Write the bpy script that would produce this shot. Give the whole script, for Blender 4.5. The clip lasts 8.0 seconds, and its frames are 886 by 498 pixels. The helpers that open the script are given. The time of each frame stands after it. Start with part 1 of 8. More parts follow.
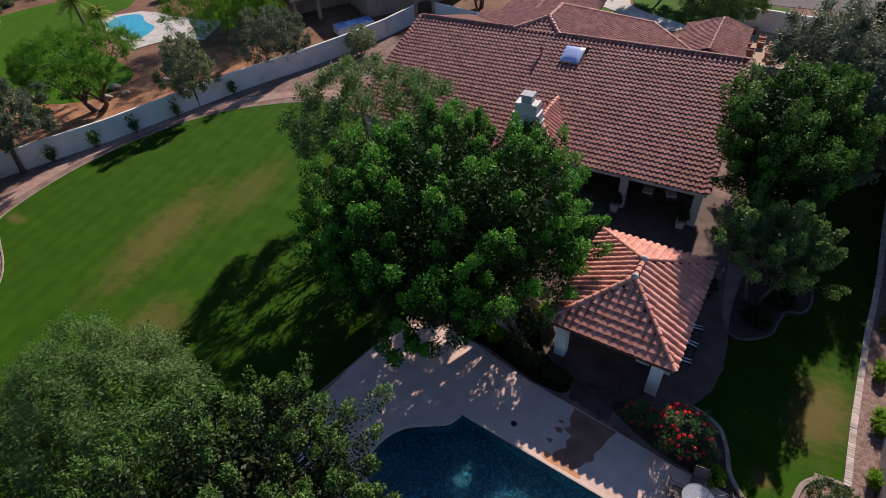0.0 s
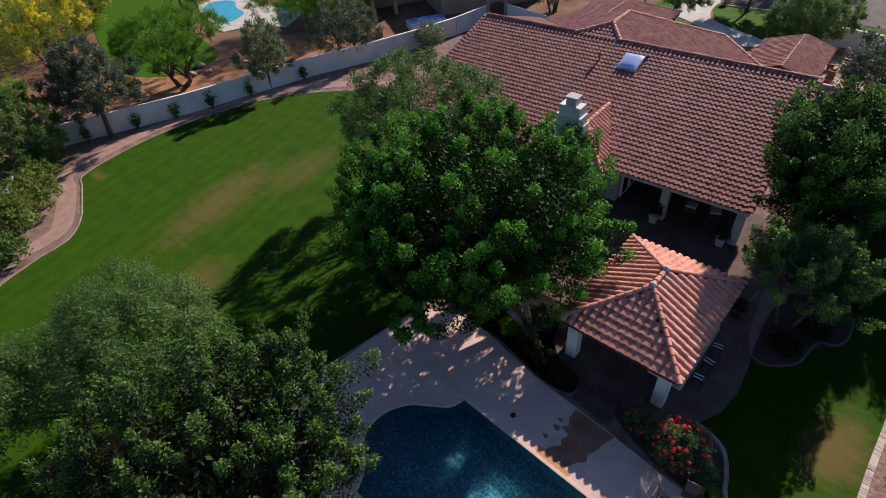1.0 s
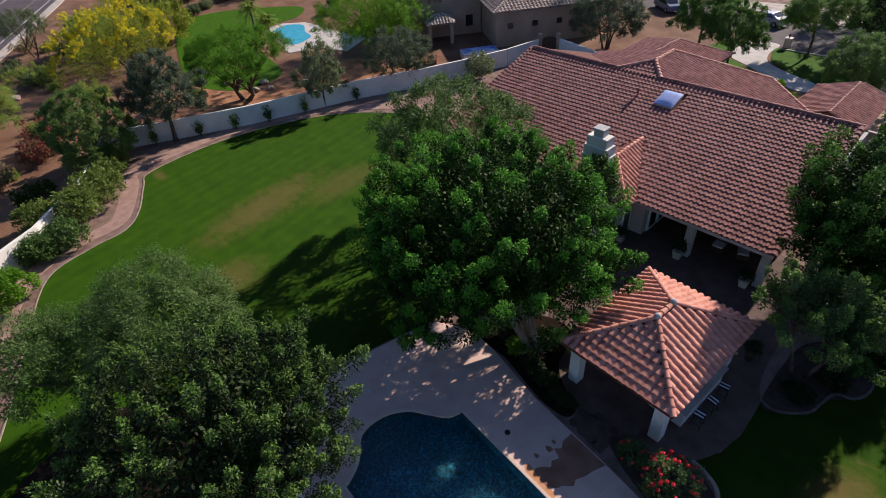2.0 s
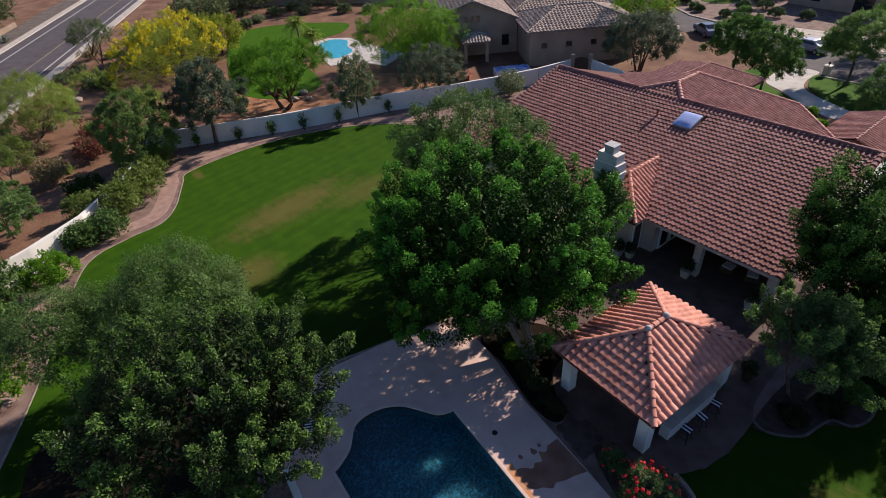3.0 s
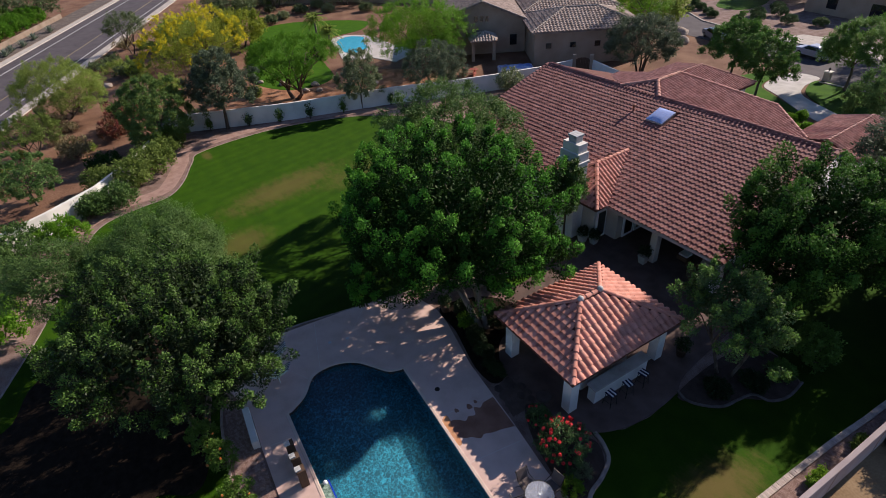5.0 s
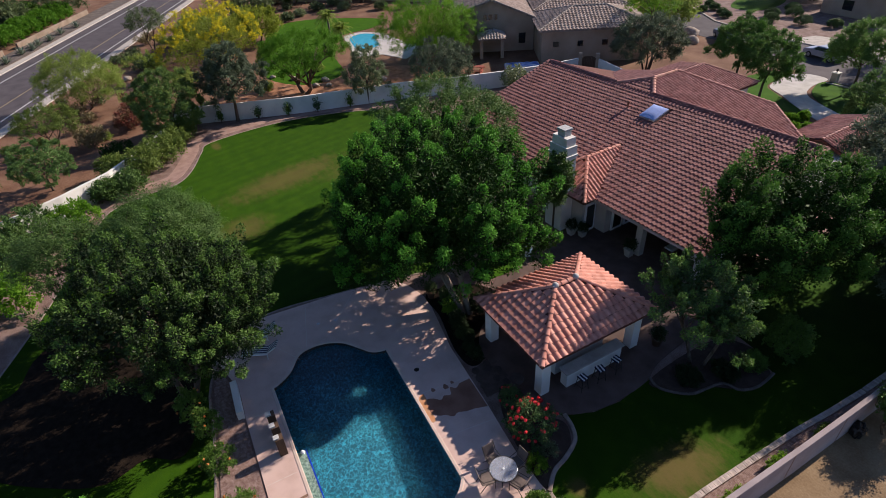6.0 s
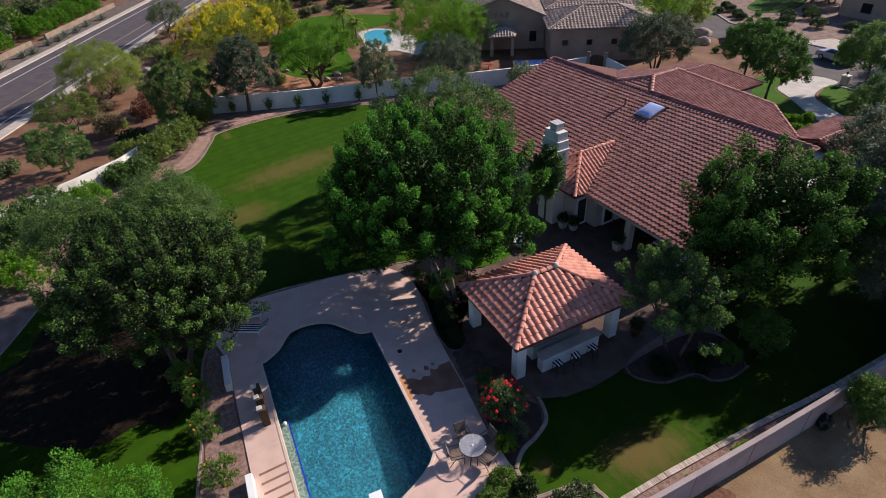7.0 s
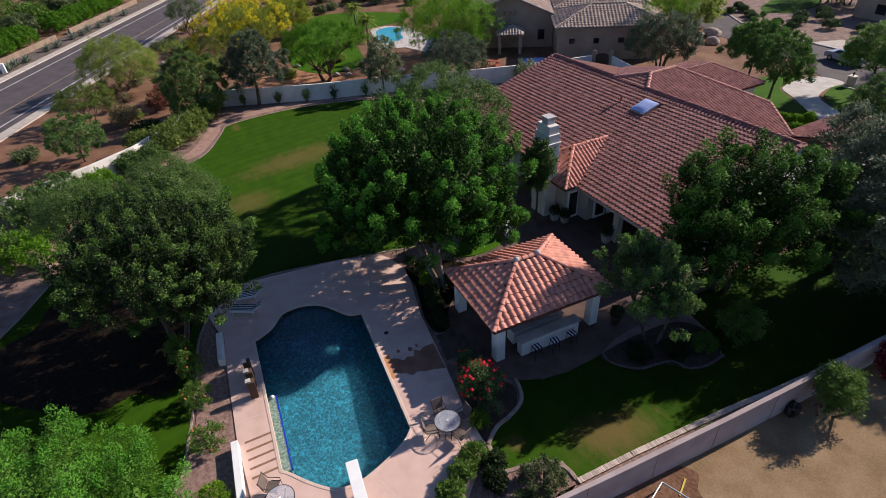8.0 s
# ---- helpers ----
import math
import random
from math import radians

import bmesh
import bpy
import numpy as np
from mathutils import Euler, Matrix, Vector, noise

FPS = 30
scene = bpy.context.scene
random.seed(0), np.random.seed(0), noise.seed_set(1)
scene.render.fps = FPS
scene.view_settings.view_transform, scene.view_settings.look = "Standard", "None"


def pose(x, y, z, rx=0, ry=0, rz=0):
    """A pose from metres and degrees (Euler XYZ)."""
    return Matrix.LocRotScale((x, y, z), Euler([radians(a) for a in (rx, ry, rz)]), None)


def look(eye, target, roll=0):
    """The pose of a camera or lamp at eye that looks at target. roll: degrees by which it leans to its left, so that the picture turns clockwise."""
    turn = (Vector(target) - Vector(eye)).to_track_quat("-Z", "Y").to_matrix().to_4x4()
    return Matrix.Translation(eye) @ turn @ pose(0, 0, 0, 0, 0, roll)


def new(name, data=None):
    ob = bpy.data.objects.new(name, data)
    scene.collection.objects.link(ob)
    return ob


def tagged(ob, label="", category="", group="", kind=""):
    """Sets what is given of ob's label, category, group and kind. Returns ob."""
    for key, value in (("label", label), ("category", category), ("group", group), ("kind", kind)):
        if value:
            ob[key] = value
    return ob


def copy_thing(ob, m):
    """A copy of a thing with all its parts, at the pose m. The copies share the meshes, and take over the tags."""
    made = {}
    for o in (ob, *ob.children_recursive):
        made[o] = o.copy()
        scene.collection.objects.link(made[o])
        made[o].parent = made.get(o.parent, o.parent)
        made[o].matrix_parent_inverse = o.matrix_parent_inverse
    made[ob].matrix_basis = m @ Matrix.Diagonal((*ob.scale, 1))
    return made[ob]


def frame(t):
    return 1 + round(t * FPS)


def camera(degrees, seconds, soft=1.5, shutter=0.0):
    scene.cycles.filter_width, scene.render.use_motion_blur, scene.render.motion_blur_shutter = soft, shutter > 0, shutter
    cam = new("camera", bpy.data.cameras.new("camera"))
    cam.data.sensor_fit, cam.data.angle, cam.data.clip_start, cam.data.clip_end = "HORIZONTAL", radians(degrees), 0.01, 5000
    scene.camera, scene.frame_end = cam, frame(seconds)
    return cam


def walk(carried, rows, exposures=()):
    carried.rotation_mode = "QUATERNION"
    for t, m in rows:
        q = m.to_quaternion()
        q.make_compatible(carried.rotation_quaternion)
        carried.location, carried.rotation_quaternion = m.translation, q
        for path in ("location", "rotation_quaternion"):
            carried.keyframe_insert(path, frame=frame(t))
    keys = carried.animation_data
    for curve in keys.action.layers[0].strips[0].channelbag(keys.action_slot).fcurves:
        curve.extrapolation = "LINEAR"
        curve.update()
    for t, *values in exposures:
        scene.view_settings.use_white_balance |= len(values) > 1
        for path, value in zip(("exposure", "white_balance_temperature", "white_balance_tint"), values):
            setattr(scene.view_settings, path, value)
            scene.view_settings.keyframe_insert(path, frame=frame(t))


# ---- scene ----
cam = camera(78.0, 8.0, 0.4)
PATH = [
    (0, (1.563, 0.457, 20.867), (-6.431, 12.985, 7.487), -4.8),
    (0.5, (2.680, 0.607, 20.748), (-6.355, 12.495, 7.438), -4.9),
    (1, (3.723, 0.699, 20.730), (-6.264, 11.972, 7.570), -4.6),
    (1.5, (4.774, 0.868, 20.736), (-6.088, 11.763, 7.956), -4.4),
    (2, (5.805, 1.080, 20.780), (-5.987, 11.589, 8.510), -4.1),
    (3.5, (8.971, 1.806, 20.786), (-4.298, 11.287, 9.206), -3.9),
    (4, (10.069, 2.050, 20.791), (-3.306, 11.392, 9.221), -3.8),
    (4.5, (11.159, 2.358, 20.731), (-2.356, 11.520, 9.171), -3.6),
    (6, (14.236, 3.551, 20.548), (0.166, 11.917, 9.058), -3.6),
    (6.5, (15.152, 3.961, 20.515), (0.905, 12.024, 9.025), -3.5),
    (7, (16.078, 4.390, 20.464), (1.671, 12.183, 8.984), -3.3),
    (7.5, (16.985, 4.748, 20.413), (2.436, 12.281, 8.943), -3.3),
    (8, (17.923, 5.153, 20.372), (3.224, 12.421, 8.922), -3.3),
]
walk(cam, [(t, look(eye, target, roll)) for t, eye, target, roll in PATH], [(0, 0.45, 6120, 19.5), (8, 0.45, 6120, 19.5)])

# world and sun
world = bpy.data.worlds.new("sky")
scene.world = world
world.use_nodes = True
wn, wl = world.node_tree.nodes, world.node_tree.links
sky = wn.new("ShaderNodeTexSky")
sky.sky_type = "NISHITA"
sky.sun_disc = False
sky.sun_elevation = radians(31.0)
sky.sun_rotation = radians(0.0)
sky.altitude = 400
sky.dust_density = 0.4
sky.ozone_density = 4.0
wl.new(sky.outputs[0], wn["Background"].inputs[0])
wn["Background"].inputs[1].default_value = 0.078
sun_data = bpy.data.lights.new("sun", "SUN")
sun_data.energy = 5.0
sun_data.angle = radians(0.6)
sun_data.color = (1.0, 0.87, 0.68)
sun = new("sun", sun_data)
sun.matrix_world = look((0, 100, 60.1), (0, 0, 0))


# ---- materials ----
def material(name, colors, scale=4.0, rough=0.8, bump=0.3, bump_scale=60.0, fine=0.5, vary="", metal=0.0, spec=0.3, amount=0.25, stretch=(1, 1, 1), bump_dist=0.02):
    """Two-scale noise between the colours, a bump, and a random shade per object or island."""
    m = bpy.data.materials.new(name)
    m.use_nodes = True
    n, l = m.node_tree.nodes, m.node_tree.links
    b = n["Principled BSDF"]
    b.inputs["Roughness"].default_value = rough
    b.inputs["Metallic"].default_value = metal
    b.inputs["Specular IOR Level"].default_value = spec
    co = n.new("ShaderNodeTexCoord")
    mp = n.new("ShaderNodeMapping")
    mp.inputs["Scale"].default_value = stretch
    geo = n.new("ShaderNodeNewGeometry")
    l.new(geo.outputs["Position"], mp.inputs["Vector"])
    big, small = n.new("ShaderNodeTexNoise"), n.new("ShaderNodeTexNoise")
    big.inputs["Scale"].default_value, small.inputs["Scale"].default_value = scale, bump_scale
    big.inputs["Detail"].default_value, small.inputs["Detail"].default_value = 6, 4
    for t in (big, small):
        l.new(mp.outputs[0], t.inputs["Vector"])
    mix = n.new("ShaderNodeMath")
    mix.operation = "MULTIPLY_ADD"
    mix.inputs[1].default_value = fine
    l.new(small.outputs["Fac"], mix.inputs[0])
    off = n.new("ShaderNodeMath")
    off.operation = "MULTIPLY_ADD"
    off.inputs[1].default_value = 1.0
    off.inputs[2].default_value = -0.5 * fine
    l.new(big.outputs["Fac"], off.inputs[0])
    l.new(off.outputs[0], mix.inputs[2])
    ramp = n.new("ShaderNodeValToRGB")
    e = ramp.color_ramp.elements
    while len(e) < len(colors):
        e.new(0.5)
    for i, c in enumerate(colors):
        e[i].position = 0.3 + 0.4 * i / max(1, len(colors) - 1)
        e[i].color = (*c, 1)
    l.new(mix.outputs[0], ramp.inputs[0])
    out = ramp.outputs[0]
    if vary:
        hsv = n.new("ShaderNodeHueSaturation")
        mr = n.new("ShaderNodeMapRange")
        mr.inputs[3].default_value, mr.inputs[4].default_value = 1 - amount, 1 + amount
        if vary == "object":
            src = n.new("ShaderNodeObjectInfo").outputs["Random"]
        else:
            src = geo.outputs["Random Per Island"]
        l.new(src, mr.inputs[0])
        l.new(mr.outputs[0], hsv.inputs["Value"])
        l.new(out, hsv.inputs["Color"])
        out = hsv.outputs[0]
    l.new(out, b.inputs["Base Color"])
    if bump:
        bp = n.new("ShaderNodeBump")
        bp.inputs["Strength"].default_value = bump
        bp.inputs["Distance"].default_value = bump_dist
        l.new(small.outputs["Fac"], bp.inputs["Height"])
        l.new(bp.outputs[0], b.inputs["Normal"])
    return m


def leafy(name, colors, trans=0.25, rough=0.55, spec=0.2, scale=0.9, amount=0.22):
    """Leaves: island-random shade, some light let through."""
    m = material(name, colors, scale=scale, rough=rough, bump=0, vary="island", spec=spec, amount=amount, fine=0.4, bump_scale=9)
    n, l = m.node_tree.nodes, m.node_tree.links
    b = n["Principled BSDF"]
    src = b.inputs["Base Color"].links[0].from_socket
    tr = n.new("ShaderNodeBsdfTranslucent")
    l.new(src, tr.inputs["Color"])
    mx = n.new("ShaderNodeMixShader")
    mx.inputs[0].default_value = trans
    l.new(b.outputs[0], mx.inputs[1])
    l.new(tr.outputs[0], mx.inputs[2])
    l.new(mx.outputs[0], n["Material Output"].inputs["Surface"])
    return m


M_DIRT = material("red_dirt", [(0.11, 0.052, 0.029), (0.165, 0.086, 0.050), (0.225, 0.128, 0.078)], scale=0.35, rough=0.95, bump=0.5, bump_scale=7, fine=0.7, bump_dist=0.05)
M_GRANITE = material("decomposed_granite", [(0.128, 0.078, 0.062), (0.198, 0.130, 0.108), (0.255, 0.180, 0.158)], scale=1.2, rough=0.95, bump=0.7, bump_scale=18, fine=0.9, bump_dist=0.03)
M_GRAVEL = material("pink_gravel", [(0.15, 0.088, 0.072), (0.235, 0.150, 0.125), (0.33, 0.235, 0.205)], scale=6, rough=0.95, bump=0.9, bump_scale=34, fine=1.3, bump_dist=0.03)
M_SAND = material("tan_sand", [(0.175, 0.112, 0.058), (0.23, 0.155, 0.084), (0.275, 0.195, 0.112)], scale=0.8, rough=0.95, bump=0.4, bump_scale=12, fine=0.6, bump_dist=0.03)
def lawn_material(name, patches, stripe=0.0, gain=1.0):
    """Grass with dry brown patches (centre x, y, half lengths, turn) and faint mowing stripes."""
    m = material(name, [tuple(gain * c for c in col) for col in ((0.0122, 0.038, 0.0007), (0.0162, 0.0465, 0.0008), (0.0208, 0.0545, 0.0009))], scale=0.9, rough=0.9, bump=0.7, bump_scale=26, fine=1.2, spec=0.06, bump_dist=0.04)
    n, l = m.node_tree.nodes, m.node_tree.links
    b = n["Principled BSDF"]
    out = b.inputs["Base Color"].links[0].from_socket
    geo = n.new("ShaderNodeNewGeometry")
    # the normals are tilted towards the sun to make sunlit grass brighter
    lean, unit = n.new("ShaderNodeVectorMath"), n.new("ShaderNodeVectorMath")
    lean.operation, unit.operation = "ADD", "NORMALIZE"
    lean.inputs[1].default_value = (0, 0.85, 0)
    l.new(b.inputs["Normal"].links[0].from_socket, lean.inputs[0])
    l.new(lean.outputs[0], unit.inputs[0])
    l.new(unit.outputs[0], b.inputs["Normal"])
    wob = n.new("ShaderNodeTexNoise")
    wob.inputs["Scale"].default_value = 1.0
    wob.inputs["Detail"].default_value = 8
    wob.inputs["Roughness"].default_value = 0.78
    streak = n.new("ShaderNodeMapping")
    streak.inputs["Rotation"].default_value = (0, 0, radians(28))
    streak.inputs["Scale"].default_value = (0.75, 1.7, 1)
    l.new(geo.outputs["Position"], streak.inputs["Vector"])
    l.new(streak.outputs[0], wob.inputs["Vector"])
    if stripe:
        wave = n.new("ShaderNodeTexWave")
        wave.bands_direction = "X"
        wave.inputs["Scale"].default_value = stripe
        wave.inputs["Distortion"].default_value = 1.2
        mp = n.new("ShaderNodeMapping")
        mp.inputs["Rotation"].default_value = (0, 0, radians(-12))
        l.new(geo.outputs["Position"], mp.inputs["Vector"])
        l.new(mp.outputs[0], wave.inputs["Vector"])
        hs = n.new("ShaderNodeHueSaturation")
        mr = n.new("ShaderNodeMapRange")
        mr.inputs[3].default_value, mr.inputs[4].default_value = 0.94, 1.07
        l.new(wave.outputs["Fac"], mr.inputs[0])
        l.new(mr.outputs[0], hs.inputs["Value"])
        l.new(out, hs.inputs["Color"])
        out = hs.outputs[0]
    for x, y, hx, hy, turn, top in patches:
        mp = n.new("ShaderNodeMapping")
        mp.vector_type = "TEXTURE"
        mp.inputs["Location"].default_value = (x, y, 0)
        mp.inputs["Rotation"].default_value = (0, 0, radians(turn))
        mp.inputs["Scale"].default_value = (hx, hy, 100)
        l.new(geo.outputs["Position"], mp.inputs["Vector"])
        ln = n.new("ShaderNodeVectorMath")
        ln.operation = "LENGTH"
        l.new(mp.outputs[0], ln.inputs[0])
        ad = n.new("ShaderNodeMath")
        ad.operation = "MULTIPLY_ADD"
        ad.inputs[1].default_value = 1.9
        l.new(wob.outputs["Fac"], ad.inputs[0])
        l.new(ln.outputs["Value"], ad.inputs[2])
        mr = n.new("ShaderNodeMapRange")
        mr.interpolation_type = "SMOOTHSTEP"
        mr.inputs[1].default_value, mr.inputs[2].default_value = 1.15, 2.15
        mr.inputs[3].default_value, mr.inputs[4].default_value = top, 0.0
        l.new(ad.outputs[0], mr.inputs[0])
        mx = n.new("ShaderNodeMix")
        mx.data_type = "RGBA"
        l.new(mr.outputs[0], mx.inputs["Factor"])
        l.new(out, mx.inputs["A"])
        mx.inputs["B"].default_value = (0.098, 0.066, 0.027, 1)
        out = mx.outputs["Result"]
    l.new(out, b.inputs["Base Color"])
    return m


M_GRASS = lawn_material("lawn_grass", [(-27.3, 13.8, 2.1, 6.0, 12, 0.5), (-25.6, 19.5, 1.8, 4.2, 5, 0.34), (-21.5, 8.4, 2.0, 2.4, 20, 0.45), (-37.8, 10.5, 1.2, 0.5, 0, 0.45)], stripe=0.3)
M_GRASS_SIDE = lawn_material("side_lawn_grass", [(7.9, 17.8, 1.3, 2.5, -8, 0.7), (6.2, 13.9, 0.6, 0.5, 0, 0.6)])
M_GRASS_FAR = lawn_material("green_lawn_grass", [], gain=1.45)
M_PATIO = material("brown_patio_paving", [(0.075, 0.047, 0.038), (0.105, 0.068, 0.056), (0.135, 0.09, 0.075)], scale=1.2, rough=0.85, bump=0.3, bump_scale=40, fine=0.5, bump_dist=0.008)
M_WALK = material("pinkish_walk", [(0.25, 0.155, 0.125), (0.31, 0.20, 0.165), (0.36, 0.245, 0.205)], scale=1.5, rough=0.9, bump=0.3, bump_scale=50, fine=0.5, bump_dist=0.008)
M_DECK = material("cool_deck", [(0.51, 0.358, 0.302), (0.59, 0.42, 0.362), (0.635, 0.465, 0.402)], scale=1.0, rough=0.85, bump=0.25, bump_scale=70, fine=0.4, bump_dist=0.006)
M_CONCRETE = material("pale_concrete", [(0.34, 0.30, 0.26), (0.42, 0.38, 0.335), (0.49, 0.445, 0.395)], scale=1.4, rough=0.9, bump=0.25, bump_scale=50, fine=0.5, bump_dist=0.008)
M_KERB = material("kerb_stone", [(0.19, 0.14, 0.12), (0.26, 0.20, 0.17), (0.32, 0.26, 0.22)], scale=3, rough=0.9, bump=0.3, bump_scale=40, vary="island", amount=0.12)
# shaded copy of the kerb stone: tree shade is in the colour
M_KERB_SHADE = material("shaded_kerb_stone", [(0.075, 0.06, 0.052), (0.11, 0.09, 0.078), (0.145, 0.12, 0.105)], scale=3, rough=0.95, bump=0.3, bump_scale=40, vary="island", amount=0.12)
M_VERGE = material("grey_brown_verge_soil", [(0.085, 0.066, 0.055), (0.12, 0.098, 0.083), (0.155, 0.128, 0.11)], scale=0.8, rough=0.95, bump=0.6, bump_scale=10, fine=0.8, bump_dist=0.04)
M_DRIVE = material("bleached_concrete", [(0.39, 0.37, 0.345), (0.47, 0.45, 0.42), (0.53, 0.51, 0.48)], scale=1.0, rough=0.9, bump=0.2, bump_scale=40, fine=0.5, bump_dist=0.008)
M_STUCCO = material("white_stucco", [(0.60, 0.58, 0.54), (0.70, 0.68, 0.63), (0.74, 0.72, 0.68)], scale=0.8, rough=0.9, bump=0.3, bump_scale=45, bump_dist=0.008)
M_STUCCO_PINK = material("pinkish_stucco", [(0.40, 0.325, 0.30), (0.48, 0.405, 0.375), (0.54, 0.46, 0.43)], scale=0.7, rough=0.9, bump=0.3, bump_scale=40, bump_dist=0.008)
M_WALL_EAST = material("dull_pinkish_stucco", [(0.28, 0.23, 0.23), (0.36, 0.30, 0.295), (0.42, 0.355, 0.35)], scale=0.7, rough=0.9, bump=0.3, bump_scale=40, bump_dist=0.008)
M_STUCCO_BROWN = material("brown_stucco", [(0.17, 0.125, 0.09), (0.22, 0.165, 0.12), (0.26, 0.20, 0.15)], scale=0.8, rough=0.95, bump=0.3, bump_scale=30, bump_dist=0.008)
M_STUCCO_TAN = material("tan_stucco", [(0.30, 0.225, 0.165), (0.36, 0.27, 0.20), (0.40, 0.31, 0.235)], scale=0.6, rough=0.9, bump=0.3, bump_scale=40, bump_dist=0.008)
M_TILE = material("clay_roof_tile", [(0.188, 0.075, 0.065), (0.265, 0.110, 0.094), (0.33, 0.158, 0.136)], scale=2.2, rough=0.75, bump=0.25, bump_scale=50, vary="object", amount=0.16, bump_dist=0.006)
M_TILE_FAR = material("clay_roof_tile_joined", [(0.188, 0.075, 0.065), (0.265, 0.110, 0.094), (0.33, 0.158, 0.136)], scale=2.2, rough=0.75, bump=0.25, bump_scale=50, vary="island", amount=0.16, bump_dist=0.006)
# brighter clay tones than the main roof's tiles
M_TILE_ORANGE = material("orange_clay_roof_tile", [(0.42, 0.165, 0.118), (0.55, 0.240, 0.178), (0.62, 0.305, 0.235)], scale=2.2, rough=0.75, bump=0.25, bump_scale=50, vary="object", amount=0.14, bump_dist=0.006)
M_TILE_ORANGE_FAR = material("orange_clay_roof_tile_joined", [(0.42, 0.165, 0.118), (0.55, 0.240, 0.178), (0.62, 0.305, 0.235)], scale=2.2, rough=0.75, bump=0.25, bump_scale=50, vary="island", amount=0.14, bump_dist=0.006)
M_TILE_WING = material("dull_orange_roof_tile", [(0.36, 0.160, 0.122), (0.48, 0.232, 0.180), (0.57, 0.302, 0.240)], scale=2.2, rough=0.75, bump=0.25, bump_scale=50, vary="island", amount=0.16, bump_dist=0.006)
M_TILE_GREY = material("brown_grey_roof_tile", [(0.19, 0.14, 0.117), (0.27, 0.206, 0.174), (0.345, 0.28, 0.242)], scale=1.5, rough=0.8, bump=0.2, bump_scale=30, vary="island", amount=0.2)
M_MORTAR = material("grey_mortar", [(0.38, 0.38, 0.37), (0.50, 0.50, 0.49)], scale=8, rough=0.95)
M_UNDER = material("roof_underlay", [(0.10, 0.04, 0.03), (0.15, 0.06, 0.045)], scale=3, rough=0.95, bump=0)
M_BARK = material("bark", [(0.05, 0.035, 0.025), (0.10, 0.075, 0.055), (0.15, 0.115, 0.09)], scale=5, rough=0.95, bump=0.8, bump_scale=25, stretch=(1, 1, 0.3))
M_BARK_PALE = material("pale_bark", [(0.16, 0.13, 0.10), (0.26, 0.22, 0.18)], scale=5, rough=0.95, bump=0.6, bump_scale=25, stretch=(1, 1, 0.3))
M_ASPHALT = material("asphalt", [(0.062, 0.053, 0.058), (0.080, 0.069, 0.074), (0.096, 0.084, 0.088)], scale=0.6, rough=0.9, bump=0.3, bump_scale=40)
M_PAINT_W = material("road_paint_white", [(0.55, 0.55, 0.53), (0.68, 0.68, 0.66)], scale=3, rough=0.8, bump=0)
M_PAINT_Y = material("road_paint_yellow", [(0.32, 0.24, 0.12), (0.38, 0.29, 0.16)], scale=3, rough=0.8, bump=0)
# white stucco darkened: the shade under the eaves is put into its colour
M_STUCCO_SHADE = material("shaded_white_stucco", [(0.36, 0.345, 0.32), (0.43, 0.415, 0.385), (0.47, 0.455, 0.43)], scale=0.8, rough=0.9, bump=0.3, bump_scale=45, bump_dist=0.008)
M_WHITE = material("white_paint", [(0.74, 0.76, 0.76), (0.80, 0.82, 0.82)], scale=2, rough=0.45, bump=0)
M_DARK = material("dark_metal", [(0.02, 0.017, 0.014), (0.035, 0.03, 0.026)], scale=8, rough=0.5, bump=0, metal=0.3)
M_WOOD = material("dark_wood", [(0.06, 0.035, 0.022), (0.11, 0.065, 0.04)], scale=4, rough=0.7, stretch=(1, 8, 8))
M_GLASSDARK = material("window_glass", [(0.012, 0.014, 0.016), (0.02, 0.022, 0.025)], scale=1, rough=0.05, bump=0, spec=0.7)
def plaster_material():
    """Aqua pool plaster with a fine net of caustic light painted into its colour."""
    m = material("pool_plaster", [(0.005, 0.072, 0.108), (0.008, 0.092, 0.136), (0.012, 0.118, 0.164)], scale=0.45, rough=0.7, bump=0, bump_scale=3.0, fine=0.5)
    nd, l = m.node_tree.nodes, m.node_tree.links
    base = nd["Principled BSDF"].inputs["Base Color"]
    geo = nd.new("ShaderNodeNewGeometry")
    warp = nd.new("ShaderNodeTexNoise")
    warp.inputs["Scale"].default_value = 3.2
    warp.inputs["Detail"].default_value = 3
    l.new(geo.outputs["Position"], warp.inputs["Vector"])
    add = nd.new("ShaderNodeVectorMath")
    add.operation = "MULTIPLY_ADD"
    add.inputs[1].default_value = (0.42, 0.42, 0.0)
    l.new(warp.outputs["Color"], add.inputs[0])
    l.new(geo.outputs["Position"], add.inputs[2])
    # cell edges multiply the colour to draw the caustic net
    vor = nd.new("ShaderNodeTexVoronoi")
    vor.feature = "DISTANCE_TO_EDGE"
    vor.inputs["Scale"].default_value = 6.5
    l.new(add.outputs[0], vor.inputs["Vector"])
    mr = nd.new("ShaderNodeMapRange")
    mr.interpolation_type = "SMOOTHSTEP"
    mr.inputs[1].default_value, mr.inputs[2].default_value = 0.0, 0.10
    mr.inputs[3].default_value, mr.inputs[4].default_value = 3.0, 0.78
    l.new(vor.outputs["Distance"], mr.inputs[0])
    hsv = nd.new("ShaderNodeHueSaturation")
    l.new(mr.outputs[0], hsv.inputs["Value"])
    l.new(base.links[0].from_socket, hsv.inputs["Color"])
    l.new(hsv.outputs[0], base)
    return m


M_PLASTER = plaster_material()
M_TERRACOTTA = material("terracotta_pot", [(0.24, 0.10, 0.065), (0.33, 0.15, 0.10)], scale=5, rough=0.85)
